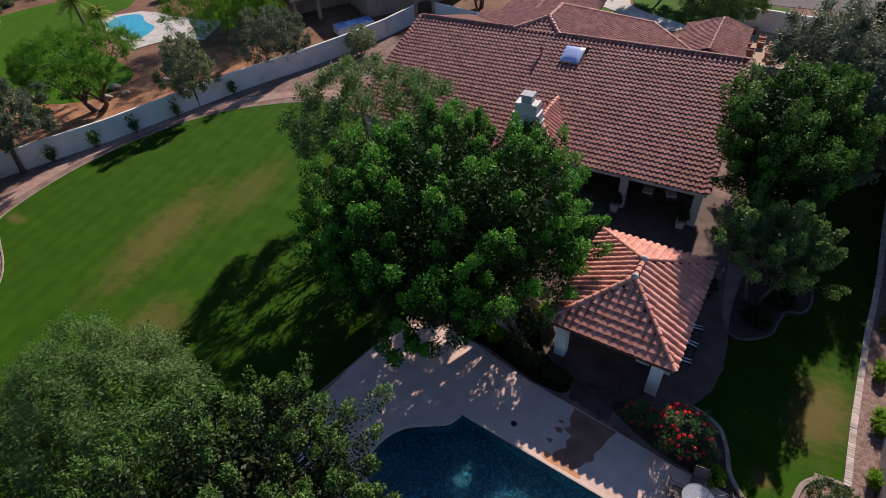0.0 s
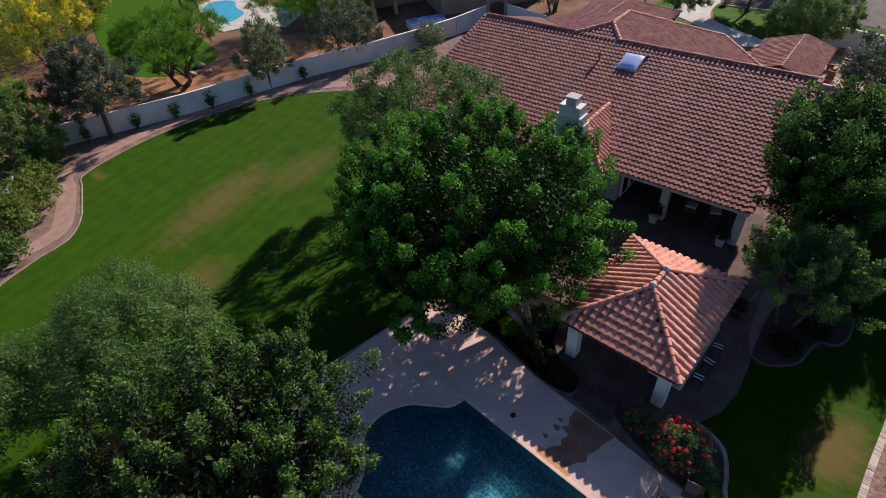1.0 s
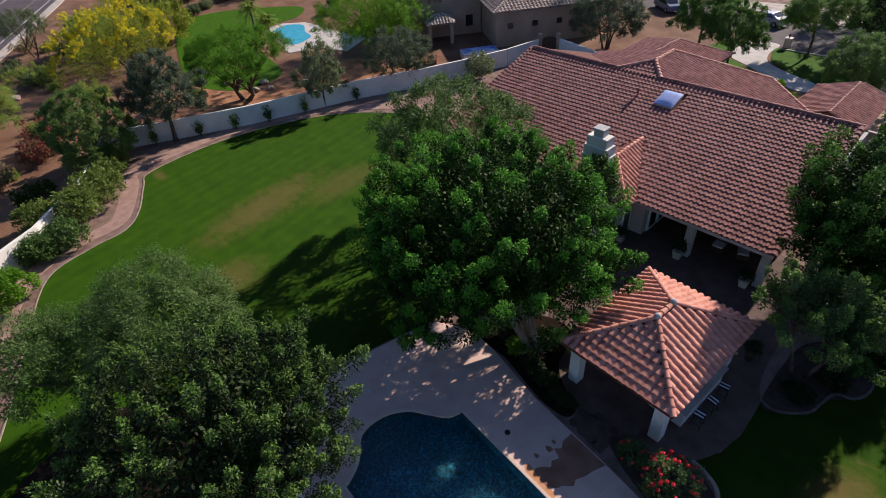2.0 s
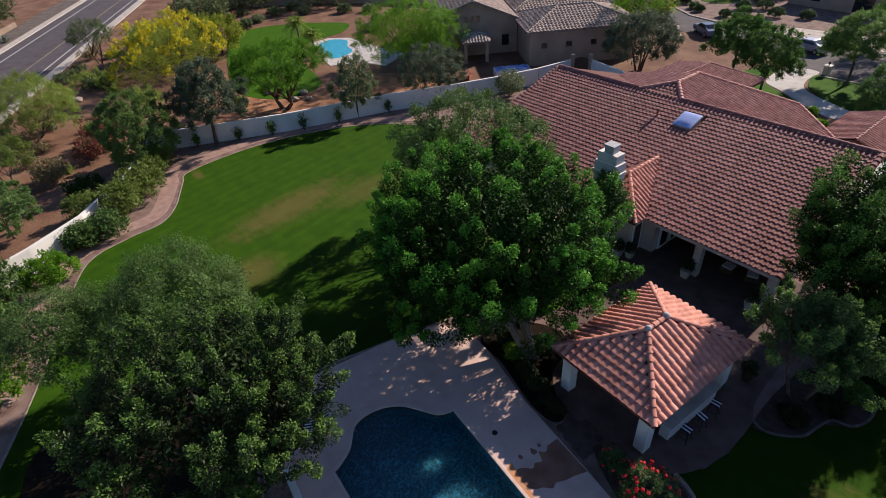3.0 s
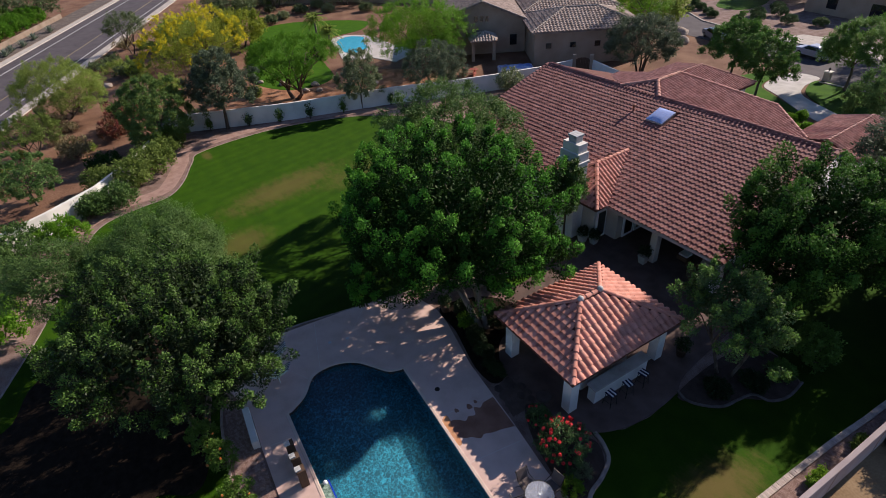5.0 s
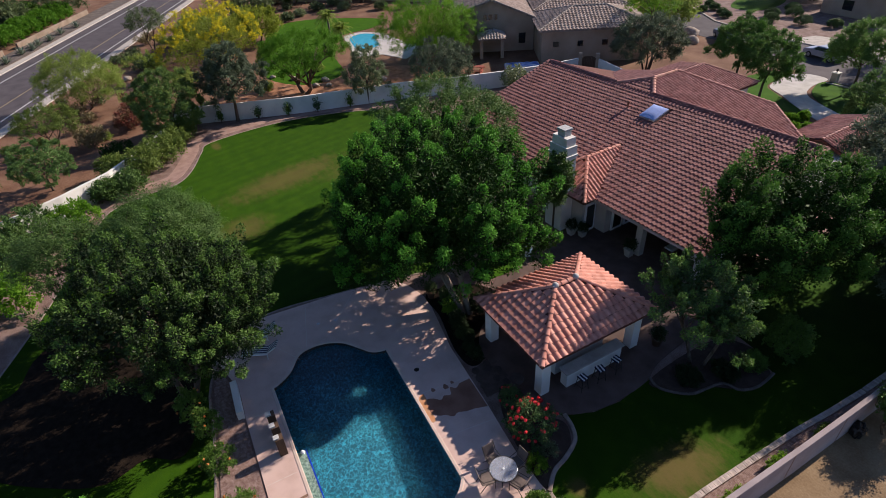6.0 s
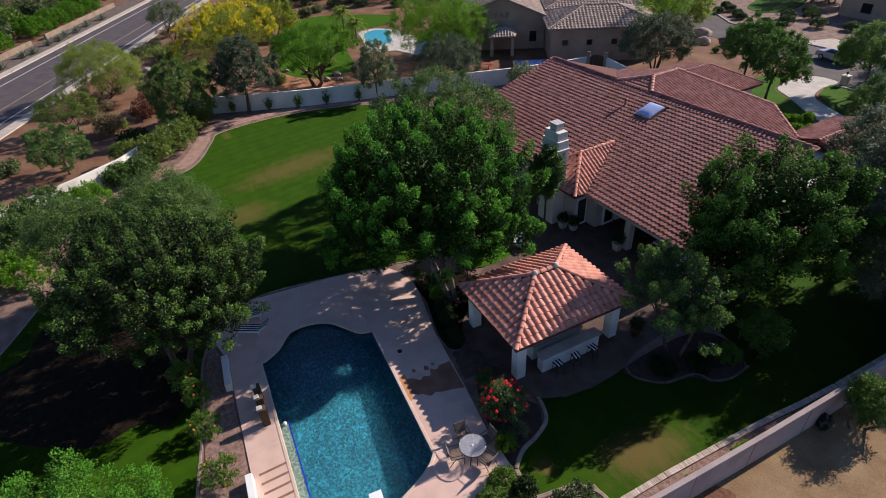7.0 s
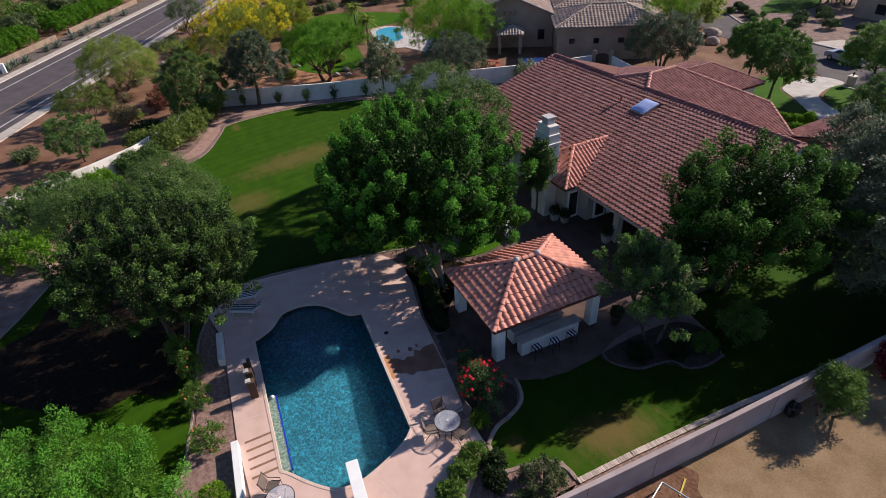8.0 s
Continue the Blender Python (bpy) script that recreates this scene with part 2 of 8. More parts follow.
M_ROCK = material("boulder_rock", [(0.20, 0.15, 0.12), (0.33, 0.27, 0.22), (0.42, 0.36, 0.31)], scale=3, rough=0.95, bump=0.8, bump_scale=14)

# darker crown leaves, and lighter ones that paint fresh growth and sunlit tops
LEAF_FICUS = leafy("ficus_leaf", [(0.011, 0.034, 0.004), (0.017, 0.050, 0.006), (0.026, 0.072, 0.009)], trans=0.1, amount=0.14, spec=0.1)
LEAF_FRESH_LIT = leafy("fresh_sunlit_leaf", [(0.056, 0.190, 0.016), (0.086, 0.258, 0.024), (0.122, 0.325, 0.036)], trans=0.25, amount=0.14, spec=0.1)
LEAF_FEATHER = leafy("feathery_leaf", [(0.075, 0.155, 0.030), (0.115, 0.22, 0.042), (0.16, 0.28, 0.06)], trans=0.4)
LEAF_TIP = leafy("grey_green_sunlit_leaf", [(0.050, 0.106, 0.016), (0.076, 0.150, 0.025), (0.108, 0.200, 0.038)], trans=0.25, amount=0.14)
LEAF_MID = leafy("mid_green_leaf", [(0.050, 0.135, 0.016), (0.076, 0.185, 0.024), (0.105, 0.235, 0.036)], trans=0.25, amount=0.14, spec=0.1)
LEAF_PALOVERDE = leafy("palo_verde_leaf", [(0.090, 0.215, 0.012), (0.125, 0.275, 0.018), (0.165, 0.33, 0.028)], trans=0.5, amount=0.1, spec=0.1)
LEAF_MESQUITE = leafy("mesquite_leaf", [(0.060, 0.165, 0.010), (0.088, 0.215, 0.015), (0.12, 0.27, 0.024)], trans=0.45, amount=0.1, spec=0.1)
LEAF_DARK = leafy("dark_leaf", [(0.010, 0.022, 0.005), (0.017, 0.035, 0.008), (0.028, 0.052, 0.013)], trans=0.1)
LEAF_OLIVE = leafy("olive_leaf", [(0.10, 0.13, 0.062), (0.165, 0.205, 0.10), (0.25, 0.29, 0.16)], trans=0.35)
LEAF_WILLOW = leafy("willow_leaf", [(0.052, 0.106, 0.024), (0.088, 0.160, 0.038), (0.130, 0.215, 0.062)], trans=0.35)
LEAF_LIME = leafy("lime_leaf", [(0.125, 0.245, 0.018), (0.19, 0.34, 0.028), (0.26, 0.43, 0.045)], trans=0.55)
LEAF_YELLOW = leafy("yellow_blossom", [(0.46, 0.41, 0.018), (0.66, 0.58, 0.02), (0.78, 0.68, 0.03)], trans=0.55)
LEAF_SAGE = leafy("sage_leaf", [(0.17, 0.24, 0.045), (0.23, 0.31, 0.062), (0.30, 0.38, 0.09)], trans=0.5, amount=0.1, spec=0.1)
LEAF_RED = leafy("red_petal", [(0.55, 0.02, 0.03), (0.74, 0.045, 0.055), (0.82, 0.10, 0.10)], trans=0.2)
LEAF_CRIMSON = leafy("crimson_bract", [(0.16, 0.006, 0.018), (0.28, 0.012, 0.03), (0.36, 0.03, 0.05)], trans=0.25)
LEAF_ORANGE = leafy("orange_petal", [(0.55, 0.16, 0.03), (0.65, 0.30, 0.10)], trans=0.2)
M_POOL2 = material("bright_pool_water", [(0.02, 0.30, 0.42), (0.04, 0.38, 0.50)], scale=1.5, rough=0.15, bump=0.2, bump_scale=6, spec=0.5)
M_DIRT2 = material("bark_mulch", [(0.16, 0.07, 0.035), (0.30, 0.14, 0.07), (0.38, 0.20, 0.11)], scale=1.0, rough=0.95, bump=0.7, bump_scale=12, fine=0.8)
M_SANDSTONE = material("tan_paving", [(0.34, 0.24, 0.165), (0.40, 0.29, 0.20)], scale=1.2, rough=0.9, bump=0.3, bump_scale=30)
# the blue of the reflected sky is painted into the acrylic's colour
M_ACRYLIC_SKY = material("acrylic_sky_reflection", [(0.34, 0.42, 0.70), (0.42, 0.50, 0.80)], scale=1, rough=0.25, bump=0, spec=0.8)
M_BLUETILE = material("cobalt_tile", [(0.01, 0.03, 0.35), (0.02, 0.06, 0.50)], scale=12, rough=0.2, bump=0)
M_MOSAIC = material("sage_mosaic", [(0.05, 0.09, 0.07), (0.16, 0.22, 0.18), (0.30, 0.36, 0.31)], scale=9, rough=0.3, bump=0.2, bump_scale=30, fine=1.2)
M_WET = material("wet_stained_concrete", [(0.20, 0.094, 0.062), (0.29, 0.150, 0.105)], scale=1.5, rough=0.6, bump=0.1, spec=0.2)
M_RUST = material("rust_stain", [(0.52, 0.22, 0.09), (0.50, 0.27, 0.15)], scale=3, rough=0.85, bump=0)
M_JOINT = material("joint_filler", [(0.56, 0.47, 0.41), (0.64, 0.55, 0.49)], scale=3, rough=0.9, bump=0)
M_NAVY = material("navy_canvas", [(0.012, 0.016, 0.04), (0.02, 0.025, 0.06)], scale=6, rough=0.9, bump=0.1)
M_CANVAS = material("white_canvas", [(0.58, 0.57, 0.55), (0.68, 0.67, 0.65)], scale=6, rough=0.9, bump=0.1)
M_SLING = material("taupe_mesh_sling", [(0.11, 0.085, 0.075), (0.16, 0.125, 0.11)], scale=20, rough=0.8, bump=0.2, bump_scale=90)
def glass_material():
    m = bpy.data.materials.new("smoky_table_glass")
    m.use_nodes = True
    b = m.node_tree.nodes["Principled BSDF"]
    b.inputs["Base Color"].default_value = (0.62, 0.66, 0.74, 1)
    b.inputs["Transmission Weight"].default_value = 0.75
    b.inputs["Roughness"].default_value = 0.12
    b.inputs["IOR"].default_value = 1.45
    return m


M_TABLEGLASS = glass_material()
M_TARP = material("blue_tarpaulin", [(0.05, 0.12, 0.42), (0.22, 0.30, 0.60), (0.60, 0.65, 0.74)], scale=1.3, rough=0.35, bump=0.4, bump_scale=5, fine=0.6)
M_STEEL = material("grey_steel", [(0.36, 0.37, 0.38), (0.48, 0.49, 0.50)], scale=6, rough=0.35, bump=0, metal=0.7)
M_CAR_BLUE = material("blue_grey_car_paint", [(0.07, 0.10, 0.17), (0.09, 0.12, 0.20)], scale=1, rough=0.35, bump=0, spec=0.6)
M_CAR_SILVER = material("silver_car_paint", [(0.30, 0.33, 0.42), (0.36, 0.39, 0.48)], scale=1, rough=0.4, bump=0, spec=0.6, metal=0.3)
M_RUBBER = material("tyre_rubber", [(0.012, 0.012, 0.012), (0.02, 0.02, 0.02)], scale=8, rough=0.8, bump=0)
M_AGAVE = material("agave_leaf", [(0.14, 0.175, 0.125), (0.21, 0.25, 0.18)], scale=4, rough=0.6, bump=0, vary="island", amount=0.2)
M_REDWOOD = material("red_stained_wood", [(0.24, 0.06, 0.04), (0.33, 0.10, 0.07)], scale=5, rough=0.7)
M_YELLOW = material("yellow_paint", [(0.50, 0.36, 0.05), (0.58, 0.43, 0.08)], scale=5, rough=0.6, bump=0)
M_STONE_DARK = material("dark_flagstone", [(0.055, 0.036, 0.03), (0.08, 0.053, 0.043), (0.105, 0.072, 0.06)], scale=2, rough=0.85, bump=0.4, bump_scale=20, vary="object", amount=0.2)
M_SOIL = material("brown_bed_soil", [(0.045, 0.030, 0.024), (0.075, 0.052, 0.042)], scale=3, rough=1.0, spec=0.1, bump=0.7, bump_scale=18)
# near-black soil: the shade under the trees is painted into this colour
M_SHADE_SOIL = material("tree_shade_soil", [(0.011, 0.008, 0.006), (0.024, 0.017, 0.012)], scale=3, rough=1.0, spec=0.04, bump=0.7, bump_scale=18)
LEAF_DARKOLIVE = leafy("grey_green_leaf", [(0.062, 0.088, 0.034), (0.098, 0.135, 0.054), (0.145, 0.19, 0.082)], trans=0.3)
LEAF_CLIP = leafy("clipped_grey_leaf", [(0.13, 0.165, 0.075), (0.19, 0.235, 0.11), (0.26, 0.31, 0.15)], trans=0.35, amount=0.12)
LEAF_ROSE = leafy("rose_leaf", [(0.035, 0.075, 0.022), (0.060, 0.115, 0.034), (0.10, 0.16, 0.055)], trans=0.2)
LEAF_DRY = leafy("dry_twig_leaf", [(0.14, 0.12, 0.055), (0.21, 0.175, 0.085), (0.27, 0.23, 0.12)], trans=0.3)
LEAF_REDBLOOM = leafy("dusty_red_bloom", [(0.11, 0.10, 0.04), (0.20, 0.075, 0.05), (0.36, 0.08, 0.07)], trans=0.35)
LEAF_YELLOWGREEN = leafy("yellow_green_leaf", [(0.15, 0.20, 0.028), (0.22, 0.27, 0.034), (0.31, 0.34, 0.04)], trans=0.5, amount=0.12, spec=0.1)
LEAF_LIMEDARK = leafy("hedge_leaf", [(0.060, 0.125, 0.018), (0.095, 0.18, 0.026), (0.135, 0.235, 0.040)], trans=0.3)
LEAF_SHRUB = leafy("olive_shrub_leaf", [(0.098, 0.145, 0.030), (0.142, 0.20, 0.044), (0.195, 0.26, 0.066)], trans=0.4, amount=0.12, spec=0.1)
LEAF_STREET = leafy("street_tree_leaf", [(0.080, 0.155, 0.040), (0.122, 0.215, 0.060), (0.168, 0.275, 0.088)], trans=0.35, amount=0.12, spec=0.1)
LEAF_GREYBLUE = leafy("grey_blue_leaf", [(0.066, 0.092, 0.052), (0.105, 0.140, 0.084), (0.155, 0.195, 0.125)], trans=0.3, amount=0.14, spec=0.12)
M_COPING = material("pale_coping", [(0.52, 0.40, 0.33), (0.60, 0.48, 0.41)], scale=2, rough=0.8, bump=0.1)
M_DARKTILE = material("dark_waterline_tile", [(0.02, 0.03, 0.06), (0.04, 0.06, 0.11)], scale=14, rough=0.25, bump=0)
M_BAND = material("brown_band", [(0.20, 0.11, 0.07), (0.27, 0.155, 0.10)], scale=3, rough=0.85, bump=0.2)
M_BRICK = material("pale_brick", [(0.44, 0.36, 0.31), (0.56, 0.48, 0.43)], scale=6, rough=0.9, bump=0.3, vary="object", amount=0.2)
M_TILE_PALE = material("pale_mortared_tile", [(0.30, 0.24, 0.20), (0.42, 0.36, 0.31)], scale=4, rough=0.85, bump=0.2, vary="island", amount=0.2)


# ---- building helpers ----
def mesh_ob(name, verts, faces, mat, parent=None, label="", smooth=False):
    me = bpy.data.meshes.new(name)
    me.from_pydata([tuple(v) for v in verts], [], faces)
    me.materials.append(mat)
    if smooth:
        me.polygons.foreach_set("use_smooth", [True] * len(me.polygons))
    me.update()
    ob = new(name, me)
    if parent is not None:
        ob.parent = parent
    if label:
        ob["label"] = label
    return ob


def part(name, bm, mat, parent=None, label="", smooth=False):
    """Links a bmesh as one mesh object under a thing or a part."""
    me = bpy.data.meshes.new(name)
    bmesh.ops.recalc_face_normals(bm, faces=bm.faces)
    bm.to_mesh(me)
    bm.free()
    me.materials.append(mat)
    if smooth:
        me.polygons.foreach_set("use_smooth", [True] * len(me.polygons))
    ob = new(name, me)
    if parent is not None:
        ob.parent = parent
    if label:
        ob["label"] = label
    return ob


def thing(name, m, label, category, group="", kind=""):
    ob = new(name)
    ob.empty_display_size = 0.2
    ob.matrix_world = m
    return tagged(ob, label, category, group, kind)


def box(bm, x0, x1, y0, y1, z0, z1, bevel=0.0, m=None):
    r = bmesh.ops.create_cube(bm, size=1.0)
    vs = r["verts"]
    for v in vs:
        v.co = Vector(((x0 + x1) / 2 + v.co.x * (x1 - x0), (y0 + y1) / 2 + v.co.y * (y1 - y0), (z0 + z1) / 2 + v.co.z * (z1 - z0)))
    if m is not None:
        for v in vs:
            v.co = m @ v.co
    if bevel:
        es = list({e for v in vs for e in v.link_edges})
        bmesh.ops.bevel(bm, geom=es, offset=bevel, segments=2, affect="EDGES", profile=0.6)
    return vs


def boxed(name, dims, mat, parent=None, label="", bevel=0.01, m=None):
    bm = bmesh.new()
    box(bm, *dims, bevel=bevel, m=m)
    return part(name, bm, mat, parent, label)


def tube(bm, pts, radii, sides=8):
    """A tapered tube through the points."""
    rings = []
    for i, p in enumerate(pts):
        p = Vector(p)
        a = Vector(pts[max(0, i - 1)])
        b = Vector(pts[min(len(pts) - 1, i + 1)])
        d = (b - a).normalized()
        u = d.orthogonal().normalized()
        if rings:
            u = (lastu - d * lastu.dot(d)).normalized()
        lastu = u
        w = d.cross(u)
        rings.append([bm.verts.new(p + radii[i] * (math.cos(2 * math.pi * k / sides) * u + math.sin(2 * math.pi * k / sides) * w)) for k in range(sides)])
    for r0, r1 in zip(rings, rings[1:]):
        for k in range(sides):
            bm.faces.new((r0[k], r0[(k + 1) % sides], r1[(k + 1) % sides], r1[k]))
    bm.faces.new(rings[0][::-1])
    bm.faces.new(rings[-1])


def lathe(bm, profile, sides=16, centre=(0, 0, 0), capped=True):
    """A solid of revolution; the profile is a list of (radius, height)."""
    rings = []
    for r, z in profile:
        rings.append([bm.verts.new((centre[0] + r * math.cos(2 * math.pi * k / sides), centre[1] + r * math.sin(2 * math.pi * k / sides), centre[2] + z)) for k in range(sides)])
    for r0, r1 in zip(rings, rings[1:]):
        for k in range(sides):
            bm.faces.new((r0[k], r0[(k + 1) % sides], r1[(k + 1) % sides], r1[k]))
    if capped:
        bm.faces.new(rings[0][::-1])
        bm.faces.new(rings[-1])


def smooth_line(pts, steps=6, closed=True):
    """Catmull-Rom through the points."""
    n, out = len(pts), []
    for i in range(n if closed else n - 1):
        if closed:
            p = [Vector(pts[(i + k - 1) % n]) for k in range(4)]
        else:
            p = [Vector(pts[min(max(i + k - 1, 0), n - 1)]) for k in range(4)]
        for s in range(steps):
            t = s / steps
            q = 0.5 * (2 * p[1] + (p[2] - p[0]) * t + (2 * p[0] - 5 * p[1] + 4 * p[2] - p[3]) * t * t + (3 * p[1] - p[0] - 3 * p[2] + p[3]) * t ** 3)
            out.append((q.x, q.y))
    if not closed:
        out.append(tuple(pts[-1]))
    return out


def slab(name, outline, z0, z1, mat, parent=None, label="", holes=(), bevel=0.0):
    """A flat sheet with thickness in the shape of the outline, with holes."""
    bm = bmesh.new()
    loops = []
    for loop in (outline, *holes):
        vs = [bm.verts.new((x, y, z1)) for x, y in loop]
        loops.append([bm.edges.new((vs[i], vs[(i + 1) % len(vs)])) for i in range(len(vs))])
    bmesh.ops.triangle_fill(bm, use_beauty=True, use_dissolve=False, edges=[e for lp in loops for e in lp], normal=(0, 0, 1))
    top = list(bm.faces)
    r = bmesh.ops.extrude_face_region(bm, geom=top)
    for v in [g for g in r["geom"] if isinstance(g, bmesh.types.BMVert)]:
        v.co.z = z0
    return part(name, bm, mat, parent, label)


def sides(line, width, closed=False):
    """The two borders of a ribbon round a line."""
    left, right = [], []
    n = len(line)
    for i in range(n):
        a = Vector(line[(i - 1) % n] if closed else line[max(0, i - 1)])
        b = Vector(line[(i + 1) % n] if closed else line[min(n - 1, i + 1)])
        d = (b - a).normalized()
        nn = Vector((-d.y, d.x)) * width / 2
        p = Vector(line[i])
        left.append(p + nn)
        right.append(p - nn)
    return left, right


def ribbon(name, line, width, z0, z1, mat, parent=None, label="", closed=False, rounded=0.0):
    """A strip (kerb, wall, path) along a line."""
    left, right = sides(line, width, closed)
    inner = sides(line, max(0.01, width - 2 * rounded), closed) if rounded else (left, right)
    verts, faces = [], []
    for i in range(len(line)):
        verts += [(*left[i], z0), (*left[i], z1 - rounded), (*inner[0][i], z1), (*inner[1][i], z1), (*right[i], z1 - rounded), (*right[i], z0)]
    n = len(line)
    for i in range(n if closed else n - 1):
        j = (i + 1) % n
        for k in range(5):
            faces.append((6 * i + k, 6 * i + k + 1, 6 * j + k + 1, 6 * j + k))
        faces.append((6 * i + 5, 6 * i, 6 * j, 6 * j + 5))
    if not closed:
        faces += [(0, 5, 4, 3, 2, 1), tuple(6 * (n - 1) + k for k in range(6))]
    return mesh_ob(name, verts, faces, mat, parent, label)


# ---- leaves and trees ----
def leaf_cloud(name, centres, normals, sizes, mat, parent=None, label="", rng=None, slim=0.5, droop=0.0, axis=None, pale_tip=None, pale_mat=None):
    """Many small folded leaves as one mesh: four corners each."""
    n = len(centres)
    nor = normals / (np.linalg.norm(normals, axis=1, keepdims=True) + 1e-9)
    if axis is None:
        u = np.cross(nor, rng.normal(size=(n, 3)))
    else:
        u = axis.copy()
    u /= np.linalg.norm(u, axis=1, keepdims=True) + 1e-9
    if droop:
        u[:, 2] -= droop
        u /= np.linalg.norm(u, axis=1, keepdims=True) + 1e-9
    w = np.cross(nor, u)
    w /= np.linalg.norm(w, axis=1, keepdims=True) + 1e-9
    nor = np.cross(u, w)
    s = sizes[:, None]
    verts = np.empty((n, 4, 3))
    verts[:, 0] = centres - u * s * 0.5
    verts[:, 1] = centres + w * s * slim * 0.5 - nor * s * 0.08
    verts[:, 2] = centres + u * s * 0.5
    verts[:, 3] = centres - w * s * slim * 0.5 - nor * s * 0.08
    me = bpy.data.meshes.new(name)
    me.vertices.add(4 * n)
    me.vertices.foreach_set("co", verts.reshape(-1).astype(np.float32))
    me.loops.add(4 * n)
    me.loops.foreach_set("vertex_index", np.arange(4 * n, dtype=np.int32))
    me.polygons.add(n)
    me.polygons.foreach_set("loop_start", np.arange(0, 4 * n, 4, dtype=np.int32))
    me.update(calc_edges=True)
    me.materials.append(mat)
    if pale_tip is not None and pale_mat is not None:
        me.materials.append(pale_mat)
        me.polygons.foreach_set("material_index", pale_tip.astype(np.int32))
    me.update()
    ob = new(name, me)
    if parent is not None:
        ob.parent = parent
    if label:
        ob["label"] = label
    return ob


def sprigs(rng, centres, outs, count, leaves, reach, leaf, up=0.4, tuft=0.0, calm=0.0):
    """Sprigs of leaves that stand out from each centre along its outward way. Returns middles, axes, normals, sizes."""
    n = len(centres)
    tuft = tuft or leaf * 2.2
    d = rng.normal(size=(n, count, 3))
    d /= np.linalg.norm(d, axis=2, keepdims=True)
    d = d + outs[:, None, :] * 0.75 + np.array([0, 0, up])
    d /= np.linalg.norm(d, axis=2, keepdims=True)
    tip = centres[:, None, :] + d * (reach * (0.55 + 0.6 * rng.random((n, count, 1))))
    s = rng.random((n, count, leaves, 1))
    pos = tip[:, :, None, :] - d[:, :, None, :] * s * tuft * 1.3 + rng.normal(size=(n, count, leaves, 3)) * tuft * (0.16 + 0.26 * s)
    ax = d[:, :, None, :] + 0.65 * rng.normal(size=(n, count, leaves, 3))
    ax /= np.linalg.norm(ax, axis=3, keepdims=True)
    nor = rng.normal(size=ax.shape) * 0.55 * (1 - 0.7 * calm) + np.array([0, 0, 0.5]) + d[:, :, None, :] * 0.5 * (1 - calm) + outs[:, None, None, :] * calm
    size = leaf * (0.7 + 0.6 * rng.random((n, count, leaves)))
    sprigs.pale_tip = (s[..., 0] + 0.12 * rng.normal(size=s.shape[:3]) < 0.34).reshape(-1)
    return pos.reshape(-1, 3), ax.reshape(-1, 3), nor.reshape(-1, 3), size.reshape(-1)


def domes(rng, centres, outs, count, leaves, reach, leaf, up=0.4, radius=0.45, spire=1.5):
    """Dense rounded tufts of leaves on each billow, with fresh growth and sunlight painted on their tops as lighter
    leaves.
    """
    n = len(centres)
    d = rng.normal(size=(n, count, 3))
    d /= np.linalg.norm(d, axis=2, keepdims=True)
    d = d + outs[:, None, :] * 0.8 + np.array([0, 0, up])
    d /= np.linalg.norm(d, axis=2, keepdims=True)
    tip = centres[:, None, :] + d * (reach * (0.3 + 1.1 * rng.random((n, count, 1))))
    big = radius * (0.6 + 0.7 * rng.random((n, count, 1, 1)))
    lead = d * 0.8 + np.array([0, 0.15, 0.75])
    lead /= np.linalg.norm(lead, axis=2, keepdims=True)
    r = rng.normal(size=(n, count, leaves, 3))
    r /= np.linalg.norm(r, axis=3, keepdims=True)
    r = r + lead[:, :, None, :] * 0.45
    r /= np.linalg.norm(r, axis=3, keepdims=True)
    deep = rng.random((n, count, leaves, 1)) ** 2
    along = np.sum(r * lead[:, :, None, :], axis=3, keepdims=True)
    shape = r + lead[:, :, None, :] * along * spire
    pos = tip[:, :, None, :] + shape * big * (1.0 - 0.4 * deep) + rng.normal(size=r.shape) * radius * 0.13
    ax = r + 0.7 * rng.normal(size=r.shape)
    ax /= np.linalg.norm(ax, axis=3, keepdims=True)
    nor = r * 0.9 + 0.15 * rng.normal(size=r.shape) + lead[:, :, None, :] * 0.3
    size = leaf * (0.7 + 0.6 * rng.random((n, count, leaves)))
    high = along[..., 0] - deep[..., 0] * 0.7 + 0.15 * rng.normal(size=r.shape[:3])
    # upper leaves take the sunlit colour, lower ones the shaded colour
    sprigs.pale_tip = (high > 0.32).reshape(-1)
    return pos.reshape(-1, 3), ax.reshape(-1, 3), nor.reshape(-1, 3), size.reshape(-1)


def skin(rng, lobe, n, low=-0.55, rough=0.10):
    """Even points on a lumpy ellipsoid, and their outward ways."""
    k = np.arange(n) + 0.5
    z = 1 - (1 - low) * k / n
    a = k * 2.399963 + rng.normal(size=n) * 0.25
    r = np.sqrt(1 - z * z)
    d = np.stack([r * np.cos(a), r * np.sin(a), z], axis=1)
    seed = rng.random(3) * 50
    lump = np.array([noise.noise(Vector(v) * 1.7 + Vector(seed)) for v in d]) * 1.4 * rough + rng.normal(size=n) * rough * 0.6
    return np.array(lobe[:3]) + d * np.array(lobe[3:]) * (0.93 + lump)[:, None], d


